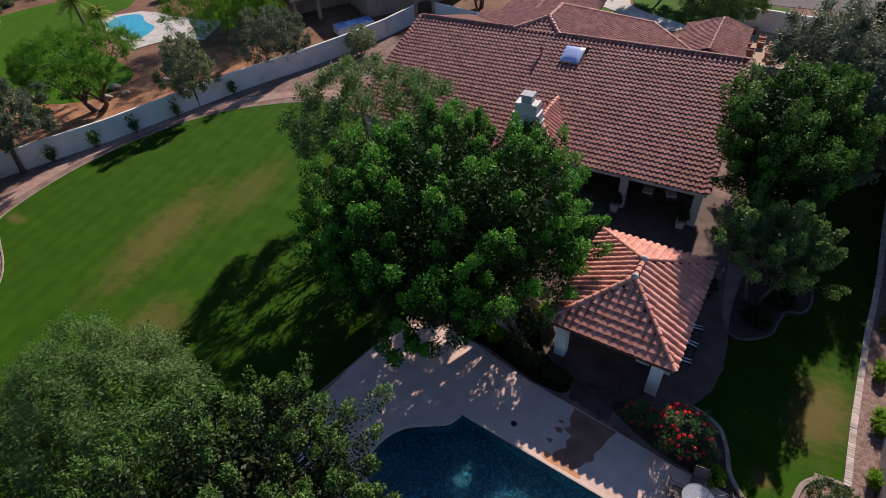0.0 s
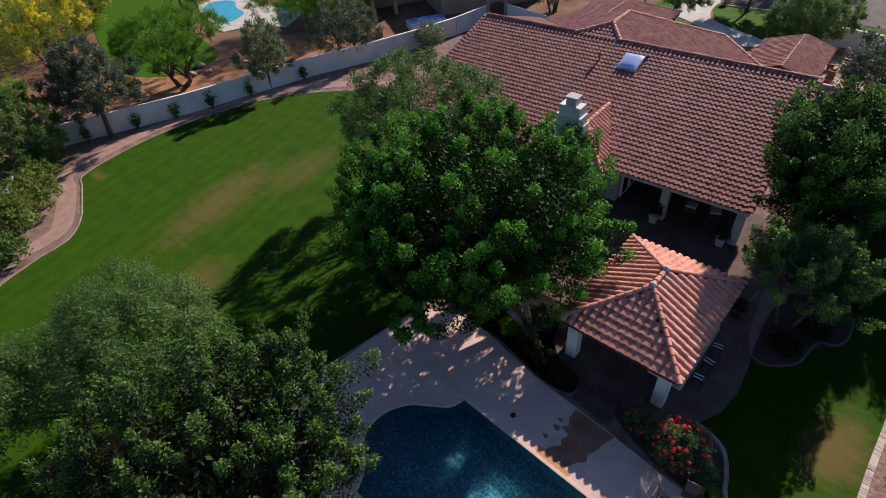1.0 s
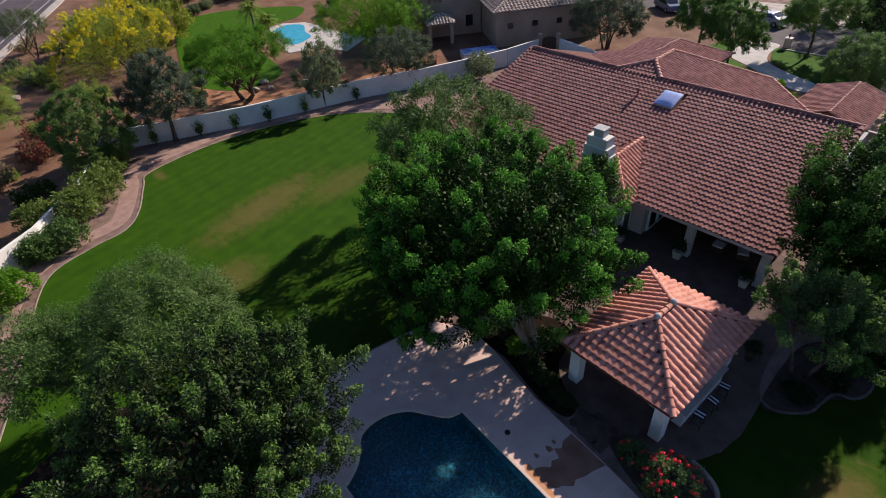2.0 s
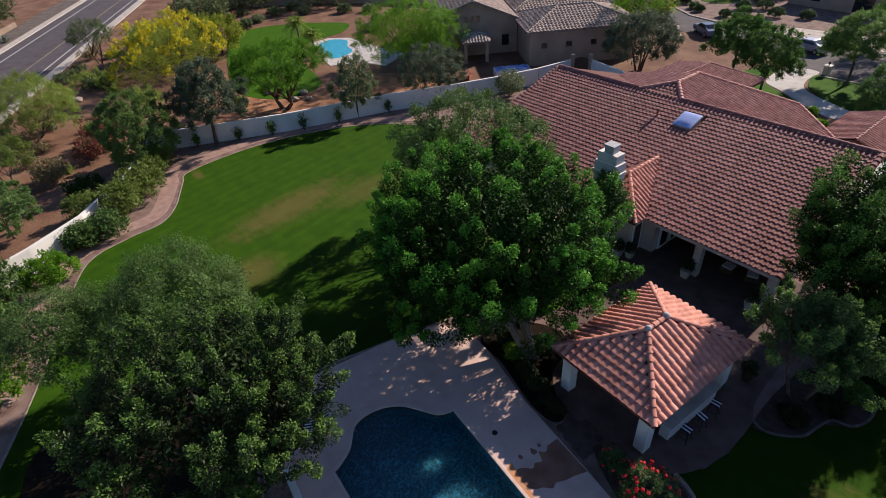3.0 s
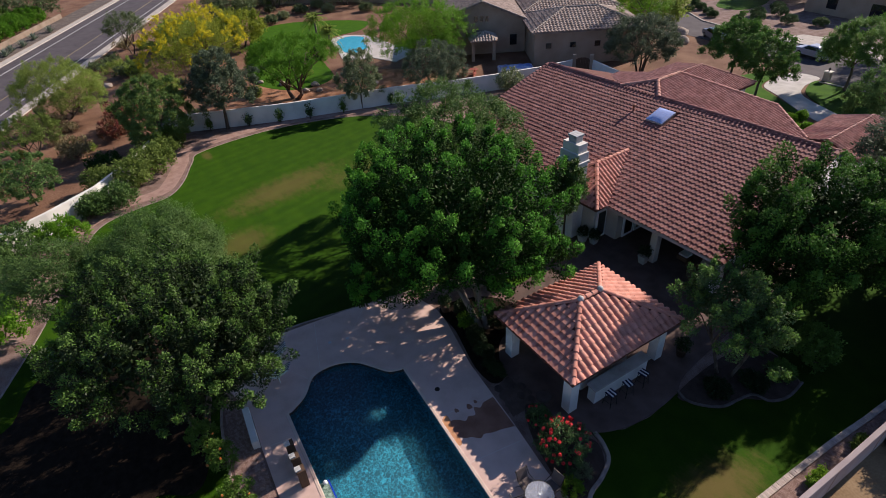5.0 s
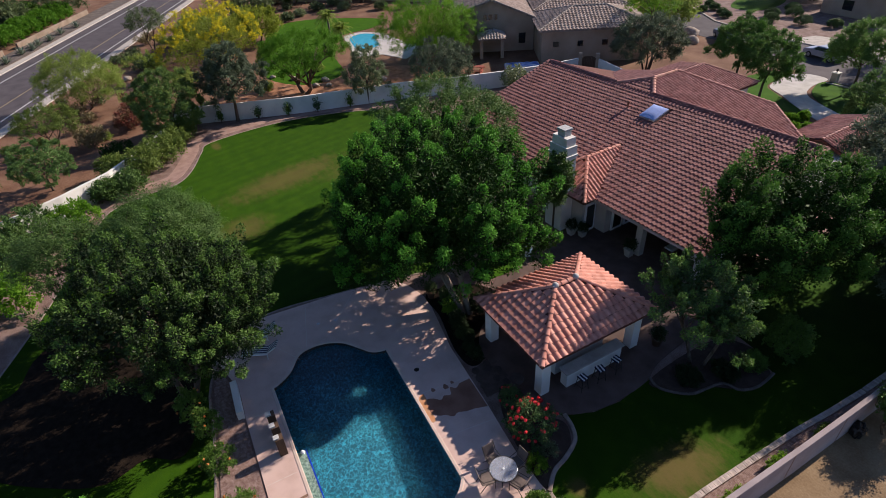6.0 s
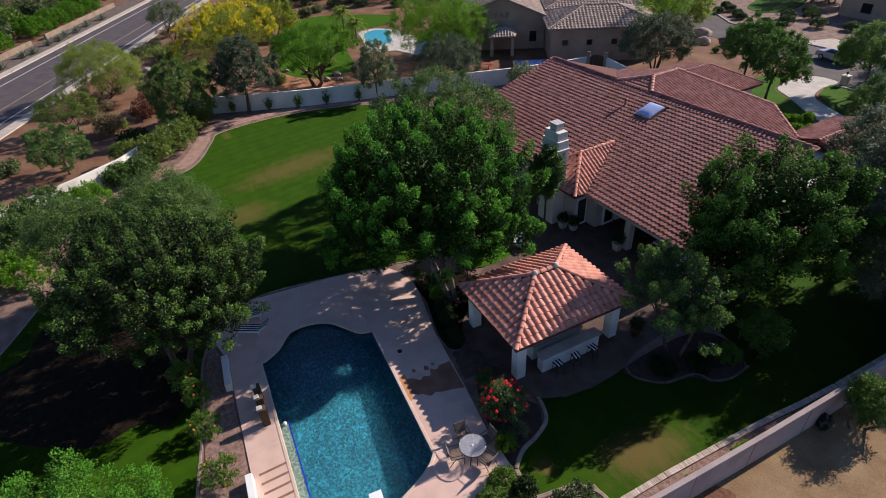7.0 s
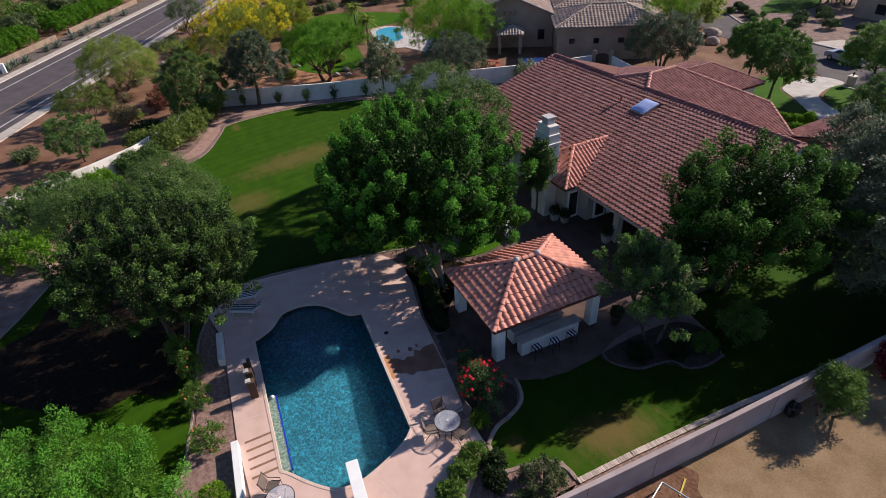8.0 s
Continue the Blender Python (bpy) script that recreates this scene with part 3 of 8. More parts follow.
def tree(name, at, lobes, mat, seed, label, billows=90, count=13, leaves=14, reach=0.75, leaf=0.17, slim=0.5, trunk_r=0.2, stems=1, bark=None, limbs=7, low=-0.55, rough=0.10, up=0.4, droop=0.0, core=0.75, tuft=0.0, category="tree", extra=None, group="", tip=None, dome=0.0, calm=0.0, fork=0.0, spire=1.5, gaps=()):
    """A trunk with limbs, and a crown of leafy billows on lumpy lobes (given relative to the foot) with larger shaded leaves within."""
    if calm and at[0] < -30:  # feathery desert trees: many fine leaflets
        leaves, leaf = int(leaves * 1.25), leaf * 0.82
    elif at[0] < -30 or at[1] > 45:  # beyond the garden: fewer, larger leaves
        leaves, leaf = int(leaves * 0.72), leaf * 1.12
    if at[0] < -75 or at[1] > 75:
        leaves, leaf = int(leaves * 0.55), leaf * 1.3
    rng = np.random.default_rng(seed)
    t = thing(name, pose(*at), label, category, group)
    cs, ds = [], []
    whole = sum(l[3] * l[5] for l in lobes)
    for l in lobes:
        c, d = skin(rng, l, max(6, int(billows * l[3] * l[5] / whole)), low, rough)
        keep = np.ones(len(c), bool)
        for o in lobes:
            if o is not l:
                q = (c - np.array(o[:3])) / np.array(o[3:])
                keep &= np.sum(q * q, axis=1) > 0.62
        cs.append(c[keep])
        ds.append(d[keep])
    cs, ds = np.concatenate(cs), np.concatenate(ds)
    if dome:
        pos, ax, nor, size = domes(rng, cs, ds, count, leaves, reach, leaf, up, dome, spire)
    else:
        pos, ax, nor, size = sprigs(rng, cs, ds, count, leaves, reach, leaf, up, tuft, calm)
    pale_tip = sprigs.pale_tip
    if core:
        ip, ia, inn, isz = [], [], [], []
        for l in lobes:
            m = int(240 * core * l[3] * l[5])
            d = rng.normal(size=(m, 3))
            d /= np.linalg.norm(d, axis=1, keepdims=True)
            d[:, 2] = np.maximum(d[:, 2], low)
            p = np.array(l[:3]) + d * np.array(l[3:]) * (0.50 + 0.30 * rng.random((m, 1)))
            ip.append(p)
            ia.append(rng.normal(size=(m, 3)))
            inn.append(d + 0.6 * rng.normal(size=(m, 3)))
            isz.append(np.full(m, 0.27))
        pos, ax, nor, size = np.concatenate([pos, *ip]), np.concatenate([ax, *ia]), np.concatenate([nor, *inn]), np.concatenate([size, *isz])
    pale_tip = np.concatenate([pale_tip, np.zeros(len(pos) - len(pale_tip), bool)])
    clear = np.ones(len(pos), bool)
    for foot, radius in gaps:  # openings in the crown through which the sun reaches the ground
        off = pos + np.array(at) - np.array(foot)
        way = np.array([0, 0.857, 0.515])
        clear &= np.linalg.norm(off - (off @ way)[:, None] * way, axis=1) > radius
    pos, ax, nor, size, pale_tip = pos[clear], ax[clear], nor[clear], size[clear], pale_tip[clear]
    leaf_cloud("crown", pos, nor, size, mat, t, "", rng, slim, droop, ax, pale_tip, tip)
    if extra is not None:
        emat, share, esize, elabel = extra
        pick = (rng.random(len(cs)) < share) & (ds[:, 2] > -0.1)
        p2, a2, n2, s2 = sprigs(rng, cs[pick], ds[pick], 11, 22, reach * 1.15, esize, up)
        leaf_cloud("blossom", p2, n2, s2, emat, t, elabel, rng, 0.8, 0.0, a2)
    bm = bmesh.new()
    mid_l = np.mean([l[:3] for l in lobes], axis=0)
    floor_z = min(l[2] + low * l[5] for l in lobes)
    for s in range(stems):
        a = 2 * math.pi * s / max(1, stems) + rng.random()
        off = 0.0 if stems == 1 else 0.45
        foot = Vector((off * 0.6 * math.cos(a), off * 0.6 * math.sin(a), -0.12))
        top = Vector((mid_l[0] * 0.6 + off * 2.5 * math.cos(a), mid_l[1] * 0.6 + off * 2.5 * math.sin(a), fork or max(0.7, floor_z * 0.5 + mid_l[2] * 0.5)))
        mid = foot.lerp(top, 0.5) + Vector((0.1 * rng.normal(), 0.1 * rng.normal(), 0))
        r = trunk_r / (1 if stems == 1 else 1.4)
        tube(bm, [foot, foot.lerp(mid, 0.3), mid, top], [r * 1.4, r * 1.05, r * 0.9, r * 0.65], 9)
        for b in range(limbs):
            end = Vector(cs[rng.integers(len(cs))] * 0.92 + mid_l * 0.08)
            start = foot.lerp(top, 0.6 + 0.38 * rng.random())
            bend = start.lerp(end, 0.5) + Vector((0, 0, 0.2))
            tube(bm, [start, bend, end], [r * 0.5, r * 0.3, r * 0.08], 6)
    part("trunk", bm, bark or M_BARK, t, "", smooth=True)
    return t


def bush(name, at, size, mat, seed, label, billows=22, count=10, leaves=12, reach=0.28, leaf=0.10, slim=0.5, category="bush", flowers=None, up=0.4, group="", low=-0.35, rough=0.1, twig=None):
    if at[0] < -30 or at[1] > 45:  # beyond the garden: fewer, larger leaves
        leaves, leaf = int(leaves * 0.62), leaf * 1.22
    rng = np.random.default_rng(seed)
    t = thing(name, pose(*at), label, category, group)
    sx, sy, sz = size
    c, d = skin(rng, (0, 0, 0.42 * sz, sx - reach * 0.6, sy - reach * 0.6, 0.58 * sz - reach * 0.5), billows, low, rough)
    pos, ax, nor, sizes = sprigs(rng, c, d, count, leaves, reach, leaf, up)
    m = int(100 * sx * sz / (leaf * 10))
    dd = rng.normal(size=(m, 3))
    dd /= np.linalg.norm(dd, axis=1, keepdims=True)
    ip = np.array([0, 0, 0.42 * sz]) + dd * np.array([sx, sy, 0.55 * sz]) * (0.35 + 0.35 * rng.random((m, 1)))
    pos, ax, nor, sizes = np.concatenate([pos, ip]), np.concatenate([ax, rng.normal(size=(m, 3))]), np.concatenate([nor, dd]), np.concatenate([sizes, np.full(m, leaf * 2)])
    pos[:, 2] = np.abs(pos[:, 2]) + 0.03
    leaf_cloud("foliage", pos, nor, sizes, mat, t, "", rng, slim, 0.0, ax)
    if flowers is not None:
        fmat, many, fsize, flabel = flowers
        for i in range(many):
            v = rng.normal(size=3)
            v[2] = abs(v[2]) * 0.9 + 0.15
            v /= np.linalg.norm(v)
            at_ = np.array([0, 0, 0.42 * sz]) + v * np.array([sx, sy, 0.62 * sz]) * (0.88 + 0.18 * rng.random())
            o = rng.normal(size=(16, 3))
            o /= np.linalg.norm(o, axis=1, keepdims=True)
            leaf_cloud("bloom", at_ + o * fsize * 0.35, o + 0.2 * rng.normal(size=(16, 3)), np.full(16, fsize * 0.75), fmat, t, flabel, rng, 0.9)
    bm = bmesh.new()
    for i in range(6):
        e = c[rng.integers(len(c))] * 0.85
        tube(bm, [(0.05 * rng.normal(), 0.05 * rng.normal(), -0.05), tuple(e * 0.5), tuple(e)], [0.03, 0.02, 0.008], 5)
    part("stem", bm, twig or M_BARK, t)
    return t


# ---- clay tile roofs ----
TILE_W, TILE_L, LIP = 0.30, 0.36, 0.05


def tile_shape(w=TILE_W, l=TILE_L, high=1.0, lip=LIP, taper=0.0, barrel=False):
    """One S-shaped tile: x across, y up the slope, z off the roof, its barrel higher at the lower end by the taper; far roofs take wide tiles of fewer faces, the pavilion broad barrels with narrow channels."""
    prof = [(-0.5, 0.034), (-0.44, 0.012), (-0.30, 0.004), (-0.16, 0.012), (-0.08, 0.034), (0.02, 0.066), (0.14, 0.086), (0.26, 0.086), (0.38, 0.066), (0.5, 0.034)]
    if barrel:
        prof = [(-0.5, 0.016), (-0.44, 0.006), (-0.37, 0.016), (-0.28, 0.054), (-0.15, 0.088), (0.03, 0.102), (0.21, 0.088), (0.34, 0.054), (0.44, 0.022), (0.5, 0.016)]
    elif w > 0.35:
        prof = [prof[i] for i in (0, 2, 4, 6, 8, 9)]
    prof = [(x, z * high) for x, z in prof]
    verts, faces = [], []
    n = len(prof)
    for y, lift in ((-0.05, lip), (l, 0.0)):
        for x, z in prof:
            verts.append((x * w, y, z * (1 + taper if y < 0 else 1 - taper) + lift))
    for x, z in prof:
        verts.append((x * w, -0.05, z * (1 + taper) + lip - 0.045))
    for x, z in prof:
        verts.append((x * w, -0.05, z * (1 + taper) + lip))
    for i in range(n - 1):
        faces.append((i, i + 1, n + i + 1, n + i))
        faces.append((2 * n + i, 2 * n + i + 1, 3 * n + i + 1, 3 * n + i))
    return verts, faces


def cap_shape(l=0.38, r=0.115):
    """One barrel tile for ridges and hips: y along the ridge."""
    verts, faces = [], []
    n = 7
    for y, k in ((-0.05, 1.12), (l, 0.92)):
        for i in range(n):
            a = math.pi * i / (n - 1)
            verts.append((-r * k * math.cos(a), y, r * k * math.sin(a) * 0.85 + (0.02 if y < 0 else 0)))
    for i in range(n):
        a = math.pi * i / (n - 1)
        verts.append((-r * 0.98 * math.cos(a), -0.05, r * 0.98 * math.sin(a) * 0.85))
    verts += verts[:n]
    for i in range(n - 1):
        faces.append((i, i + 1, n + i + 1, n + i))
        faces.append((2 * n + i, 2 * n + i + 1, 3 * n + i + 1, 3 * n + i))
    return verts, faces


def shape_mesh(name, shape, mat, smooth=True, ends=None):
    me = bpy.data.meshes.new(name)
    me.from_pydata(shape[0], [], shape[1])
    me.materials.append(mat)
    me.polygons.foreach_set("use_smooth", [smooth and i % 2 == 0 for i in range(len(me.polygons))])
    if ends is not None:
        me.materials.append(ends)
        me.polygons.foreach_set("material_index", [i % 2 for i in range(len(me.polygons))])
    me.update()
    return me


def joined(name, shape, places, mat, parent, ends=None):
    """Many copies of a shape as one mesh."""
    v = np.array(shape[0])
    v1 = np.concatenate([v, np.ones((len(v), 1))], axis=1)
    allv = np.concatenate([(v1 @ np.array(m).T)[:, :3] for m in places])
    k = len(v)
    faces = [tuple(i * k + a for a in f) for i in range(len(places)) for f in shape[1]]
    ob = mesh_ob(name, allv.tolist(), faces, mat, parent)
    ob.data.polygons.foreach_set("use_smooth", [i % 2 == 0 for i in range(len(ob.data.polygons))])
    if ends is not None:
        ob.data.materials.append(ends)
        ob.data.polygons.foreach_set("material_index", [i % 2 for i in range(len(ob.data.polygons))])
    ob["kind"] = "stuff"
    return ob


def in_polygon(x, y, poly):
    inside, j = False, len(poly) - 1
    for i in range(len(poly)):
        (xi, yi), (xj, yj) = poly[i], poly[j]
        if (yi > y) != (yj > y) and x < (xj - xi) * (y - yi) / (yj - yi) + xi:
            inside = not inside
        j = i
    return inside


def plane_places(origin, along, upslope, poly, rng, w=TILE_W, l=TILE_L):
    """Poses of the tiles whose middles lie in the polygon, given in (along, up) metres on the roof plane."""
    a, u = Vector(along).normalized(), Vector(upslope).normalized()
    n = a.cross(u)
    base = Matrix((a, u, n)).transposed().to_4x4()
    xs, ys = [p[0] for p in poly], [p[1] for p in poly]
    out = []
    for j in range(int((max(ys) - min(ys)) / l) + 1):
        for i in range(int((max(xs) - min(xs)) / w) + 1):
            x, y = min(xs) + (i + 0.5) * w, min(ys) + j * l
            if in_polygon(x, y + l * 0.5, poly):
                m = Matrix.Translation(Vector(origin) + a * (x + rng.normal() * 0.004) + u * (y + rng.normal() * 0.006) + n * 0.012) @ base
                out.append(m @ pose(0, 0, 0, rng.normal() * 0.5, rng.normal() * 0.7, rng.normal() * 0.6))
    return out


def line_places(a, b, rng, l=0.38, lift=0.05):
    a, b = Vector(a), Vector(b)
    d = (b - a).normalized()
    side = d.cross(Vector((0, 0, 1))).normalized()
    up = side.cross(d)
    base = Matrix((side, d, up)).transposed().to_4x4()
    return [Matrix.Translation(a + d * (i * l) + up * lift) @ base @ pose(0, 0, 0, 0, rng.normal() * 1.2, rng.normal() * 1.0) for i in range(max(1, int((b - a).length / l + 0.5)))]


def place_tiles(places, me, parent, name):
    for m in places:
        ob = new(name, me)
        ob.parent = parent
        ob.matrix_local = m


TILE_MESH = shape_mesh("tile", tile_shape(), M_TILE)
# near-black colour on the flat tile ends paints the shade under the lips
M_LIP_SHADE = material("shade_under_tile_lip", [(0.022, 0.012, 0.010), (0.04, 0.022, 0.018)], scale=6, rough=1.0, bump=0, spec=0.0)
TILE_ORANGE = shape_mesh("tile", tile_shape(lip=0.03, taper=0.05), M_TILE_ORANGE, ends=M_LIP_SHADE)
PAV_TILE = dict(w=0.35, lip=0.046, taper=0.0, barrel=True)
TILE_PAVILION = shape_mesh("tile", tile_shape(**PAV_TILE), M_TILE_ORANGE, ends=M_LIP_SHADE)
CAP_ORANGE = shape_mesh("ridge_tile", cap_shape(), M_TILE_ORANGE)


# ---- ground, pool, lawns, paths ----
POOL = smooth_line([(-5.03, 11.22), (-5.32, 10.55), (-6.0, 10.1), (-6.9, 9.5), (-7.45, 8.5), (-7.4, 7.3), (-6.45, 6.4), (-5.92, 5.36)], 4, False)
POOL += smooth_line([(2.5, 4.66), (2.75, 4.92), (3.65, 5.6), (4.38, 6.35), (4.62, 7.25), (4.42, 8.2), (4.06, 9.2), (3.68, 9.92), (3.28, 10.33)], 4, False)
FAR = 700.0
slab("ground", [(-FAR, -FAR), (FAR, -FAR), (FAR, FAR), (-FAR, FAR)], -0.3, -0.02, M_DIRT, label="", holes=[POOL])
tagged(bpy.data.objects["ground"], "reddish desert dirt ground reaching to the horizon", "ground", kind="structure")


def structure(ob, label, category):
    return tagged(ob, label, category, kind="structure")


YARD = [(-29, -9), (-31.8, -2.1), (-34, 1.4), (-38.5, 5.5), (-44.5, 8.8), (-45.2, 10.2), (-43.2, 14.5), (-40.8, 20), (-39.2, 25), (-37.4, 30.6), (-35.0, 35.9), (-33.4, 40.4), (-31.9, 45.6), (-20, 50), (6, 50), (10.4, 46), (10.2, 12), (10, -6), (4, -14), (-20, -14)]
structure(slab("yard", YARD, -0.06, 0.004, M_GRANITE, holes=[POOL]), "pinkish decomposed granite yard between lawn and walls", "ground")

LAWN = smooth_line([(-39.0, 10.2), (-39.7, 15.5), (-39.0, 20.5), (-37.3, 24.8), (-34.6, 28.2), (-30, 31.2), (-24, 32.4), (-17, 30.5), (-12.5, 26), (-10, 21.8), (-9.2, 18), (-10, 14.5), (-10.8, 11.0), (-11.5, 7.0), (-10.6, 4.6), (-8, 2.9), (-4.4, 2.2), (-1.4, 1.5), (1.2, 0.6), (2.6, -2), (2, -8), (-8, -10), (-15, -6.2), (-20.5, -3.6), (-26, -1.5), (-30.4, 0.6), (-31.6, 3.5), (-32.0, 5.8), (-33.8, 7.4), (-37.2, 9.0)], 5)
structure(slab("lawn", LAWN, -0.02, 0.03, M_GRASS), "mown green lawn with brown worn patches", "lawn")
walk_line = [(-20, -5.2), (-26.4, -3.0), (-31.2, -0.4), (-32.9, 2.7), (-33.3, 5.4), (-34.6, 6.6), (-37.8, 8.2), (-40.2, 9.4), (-41.0, 15.2), (-40.2, 20.6), (-38.4, 25.4), (-35.4, 29.2), (-31, 32.6), (-25, 33.8)]
structure(ribbon("pavement_walk", smooth_line(walk_line, 5, False), 1.25, -0.02, 0.02, M_WALK), "winding pinkish concrete garden walk round the lawn", "path")
structure(ribbon("kerb_lawn", LAWN, 0.12, -0.02, 0.05, M_KERB, closed=True, rounded=0.02), "narrow concrete mowing kerb round the lawn", "kerb")

DECK = [(-11.5, 5.6), (-10.7, 11.5), (-9.95, 14.2), (-9.0, 14.75), (-7.6, 15.0), (-6.4, 14.85), (-3.2, 14.0), (0.7, 13.4), (3.4, 12.9), (5.2, 12.75), (5.75, 12.75), (6.9, 11.4), (8.6, 9.4), (8.9, 6), (8.4, 1.5), (5.5, 1.0), (3.2, 3.3), (-0.1, 3.35), (-4.8, 3.75), (-6.9, 4.0), (-9.6, 3.5)]
structure(slab("pavement_deck", DECK, -0.05, 0.045, M_DECK, holes=[POOL]), "pinkish beige cool-deck concrete paving round the pool", "pool deck")

# pool basin, water
pool = thing("swimming_pool", pose(0, 0, 0), "blue plastered swimming pool with curved ends and tile line", "pool")
n = len(POOL)
pv = [(x, y, 0.04) for x, y in POOL] + [(x, y, -1.12 - 0.045 * x) for x, y in POOL]
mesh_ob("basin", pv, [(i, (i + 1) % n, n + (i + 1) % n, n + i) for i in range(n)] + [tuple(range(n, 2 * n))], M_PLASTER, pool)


def water_material():
    m = bpy.data.materials.new("pool_water")
    m.use_nodes = True
    nd, l = m.node_tree.nodes, m.node_tree.links
    b = nd["Principled BSDF"]
    b.inputs["Base Color"].default_value = (0.82, 0.94, 0.98, 1)
    b.inputs["Transmission Weight"].default_value = 1.0
    b.inputs["IOR"].default_value = 1.33
    b.inputs["Roughness"].default_value = 0.02
    no = nd.new("ShaderNodeTexNoise")
    no.inputs["Scale"].default_value = 4.5
    no.inputs["Detail"].default_value = 4
    g = nd.new("ShaderNodeNewGeometry")
    l.new(g.outputs["Position"], no.inputs["Vector"])
    bp = nd.new("ShaderNodeBump")
    bp.inputs["Strength"].default_value = 1.0
    bp.inputs["Distance"].default_value = 0.045
    l.new(no.outputs["Fac"], bp.inputs["Height"])
    l.new(bp.outputs[0], b.inputs["Normal"])
    return m


water = mesh_ob("water", [(x, y, -0.09) for x, y in POOL], [tuple(range(n))], water_material(), pool, "rippled clear pool water")
water.visible_shadow = False

# east side: small lawn, kerb, gravel strip and the boundary wall
LAWN_E = [(3.2, 15.75), (3.9, 15.65), (4.6, 15.3), (5.0, 14.3), (5.15, 13.5), (5.75, 12.85), (7.1, 12.75), (7.45, 13.9), (7.9, 14.8), (8.9, 15.1), (9.06, 17.7), (9.29, 20.5), (9.53, 23.3), (9.81, 25.5), (10.04, 27.8), (10.31, 32), (10.56, 36), (10.91, 44), (3.3, 44), (3.3, 26.6), (5.6, 26.3), (7.2, 25.5), (7.2, 24.3), (6.8, 23.4), (6.25, 23.2), (6.0, 22.4), (5.7, 21.3), (5.0, 20.7), (4.1, 20.7), (4.2, 18.4), (3.95, 17.0)]
structure(slab("lawn_side", LAWN_E, -0.02, 0.025, M_GRASS_SIDE), "shaded side lawn with a brown dry patch", "lawn")
structure(ribbon("kerb_side", [(7.9, 14.95), (8.95, 15.0), (9.1, 17.7), (9.33, 20.5), (9.57, 23.3), (9.85, 25.5), (10.08, 27.8), (10.35, 32), (10.6, 36), (10.95, 44)], 0.18, -0.02, 0.07, M_KERB, rounded=0.02), "pale brick kerb along the side lawn", "kerb")
structure(slab("gravel_strip", [(8.95, 14), (9.1, 17.7), (9.33, 20.5), (9.57, 23.3), (9.85, 25.5), (10.08, 27.8), (10.35, 32), (10.6, 36), (10.95, 44), (11.3, 44), (10.95, 30), (10.68, 25), (10.15, 17), (9.76, 12)], -0.02, 0.02, M_GRAVEL), "pink gravel strip between kerb and wall", "gravel")
structure(slab("neighbour_sand", [(9.5, 8), (60, 8), (60, 60), (11.4, 60), (10.72, 26.1), (10.2, 17.9), (9.76, 12.2)], -0.06, 0.012, M_SAND), "bare tan sand lot beyond the wall", "ground")


def wall_run(name, line, height, thick, mat, label, cap=None):
    w = structure(ribbon(name, line, thick, -0.1, height, mat, rounded=0.015), label, "wall")
    return w


wall_run("wall_east", [(9.4, 6), (9.75, 12.2), (10.05, 15.8), (10.25, 18.5), (10.46, 21.4), (10.66, 24.7), (10.85, 28.5), (11.02, 31.8), (11.4, 46)], 1.6, 0.2, M_WALL_EAST, "pinkish stucco boundary wall beside the sand lot")
east = bpy.data.objects["wall_east"]
for x, y in ((9.93, 14.4), (10.18, 17.6), (10.41, 20.7), (10.62, 24.0), (10.845, 28.4)):
    boxed("joint", (x + 0.085, x + 0.107, y - 0.02, y + 0.02, -0.05, 1.585), M_BAND, east, "dark control joint", bevel=0)
wall_run("wall_west", [(-29, -8), (-31.8, -2.1), (-34, 1.4), (-38.5, 5.5), (-44.5, 8.8), (-45.2, 10.2), (-43.2, 14.5), (-40.8, 20), (-39.2, 25), (-37.4, 30.6), (-35.0, 35.9), (-33.4, 40.4), (-31.9, 45.6)], 1.75, 0.22, M_STUCCO, "white stucco garden wall behind the lawn")

# road to the west
rd, rn, r0 = Vector((-0.888, 0.46)), Vector((0.46, 0.888)), Vector((-58, -11.7))


def road_line(off, a=-60, b=200):
    return [tuple(r0 + rn * off + rd * s) for s in (a, (a + b) / 2, b)]


structure(ribbon("road", road_line(-1.8), 11.6, -0.05, 0.01, M_ASPHALT), "grey asphalt road with painted lines", "road")
structure(ribbon("verge", road_line(-11.3), 3.8, -0.05, 0.05, M_VERGE), "grey-brown planting verge beside the road", "verge")
structure(ribbon("pavement_1", road_line(-8.4), 1.2, -0.05, 0.10, M_CONCRETE), "pale concrete pavement along the road", "pavement")
structure(ribbon("pavement_2", road_line(4.9), 1.4, -0.05, 0.10, M_CONCRETE), "pale concrete pavement along the road", "pavement")


for off, w, mat, a, b in ((2.85, 0.13, M_PAINT_W, -60, 200), (-5.6, 0.13, M_PAINT_W, -60, 200), (0.1, 0.11, M_PAINT_Y, -60, 200)):
    structure(ribbon("road_line", road_line(off, a, b), w, 0.0, 0.016, mat), "painted line on the asphalt road", "road marking")
structure(ribbon("kerb_road", road_line(-7.7), 0.18, -0.05, 0.13, M_CONCRETE, rounded=0.02), "concrete kerb along the road", "kerb")

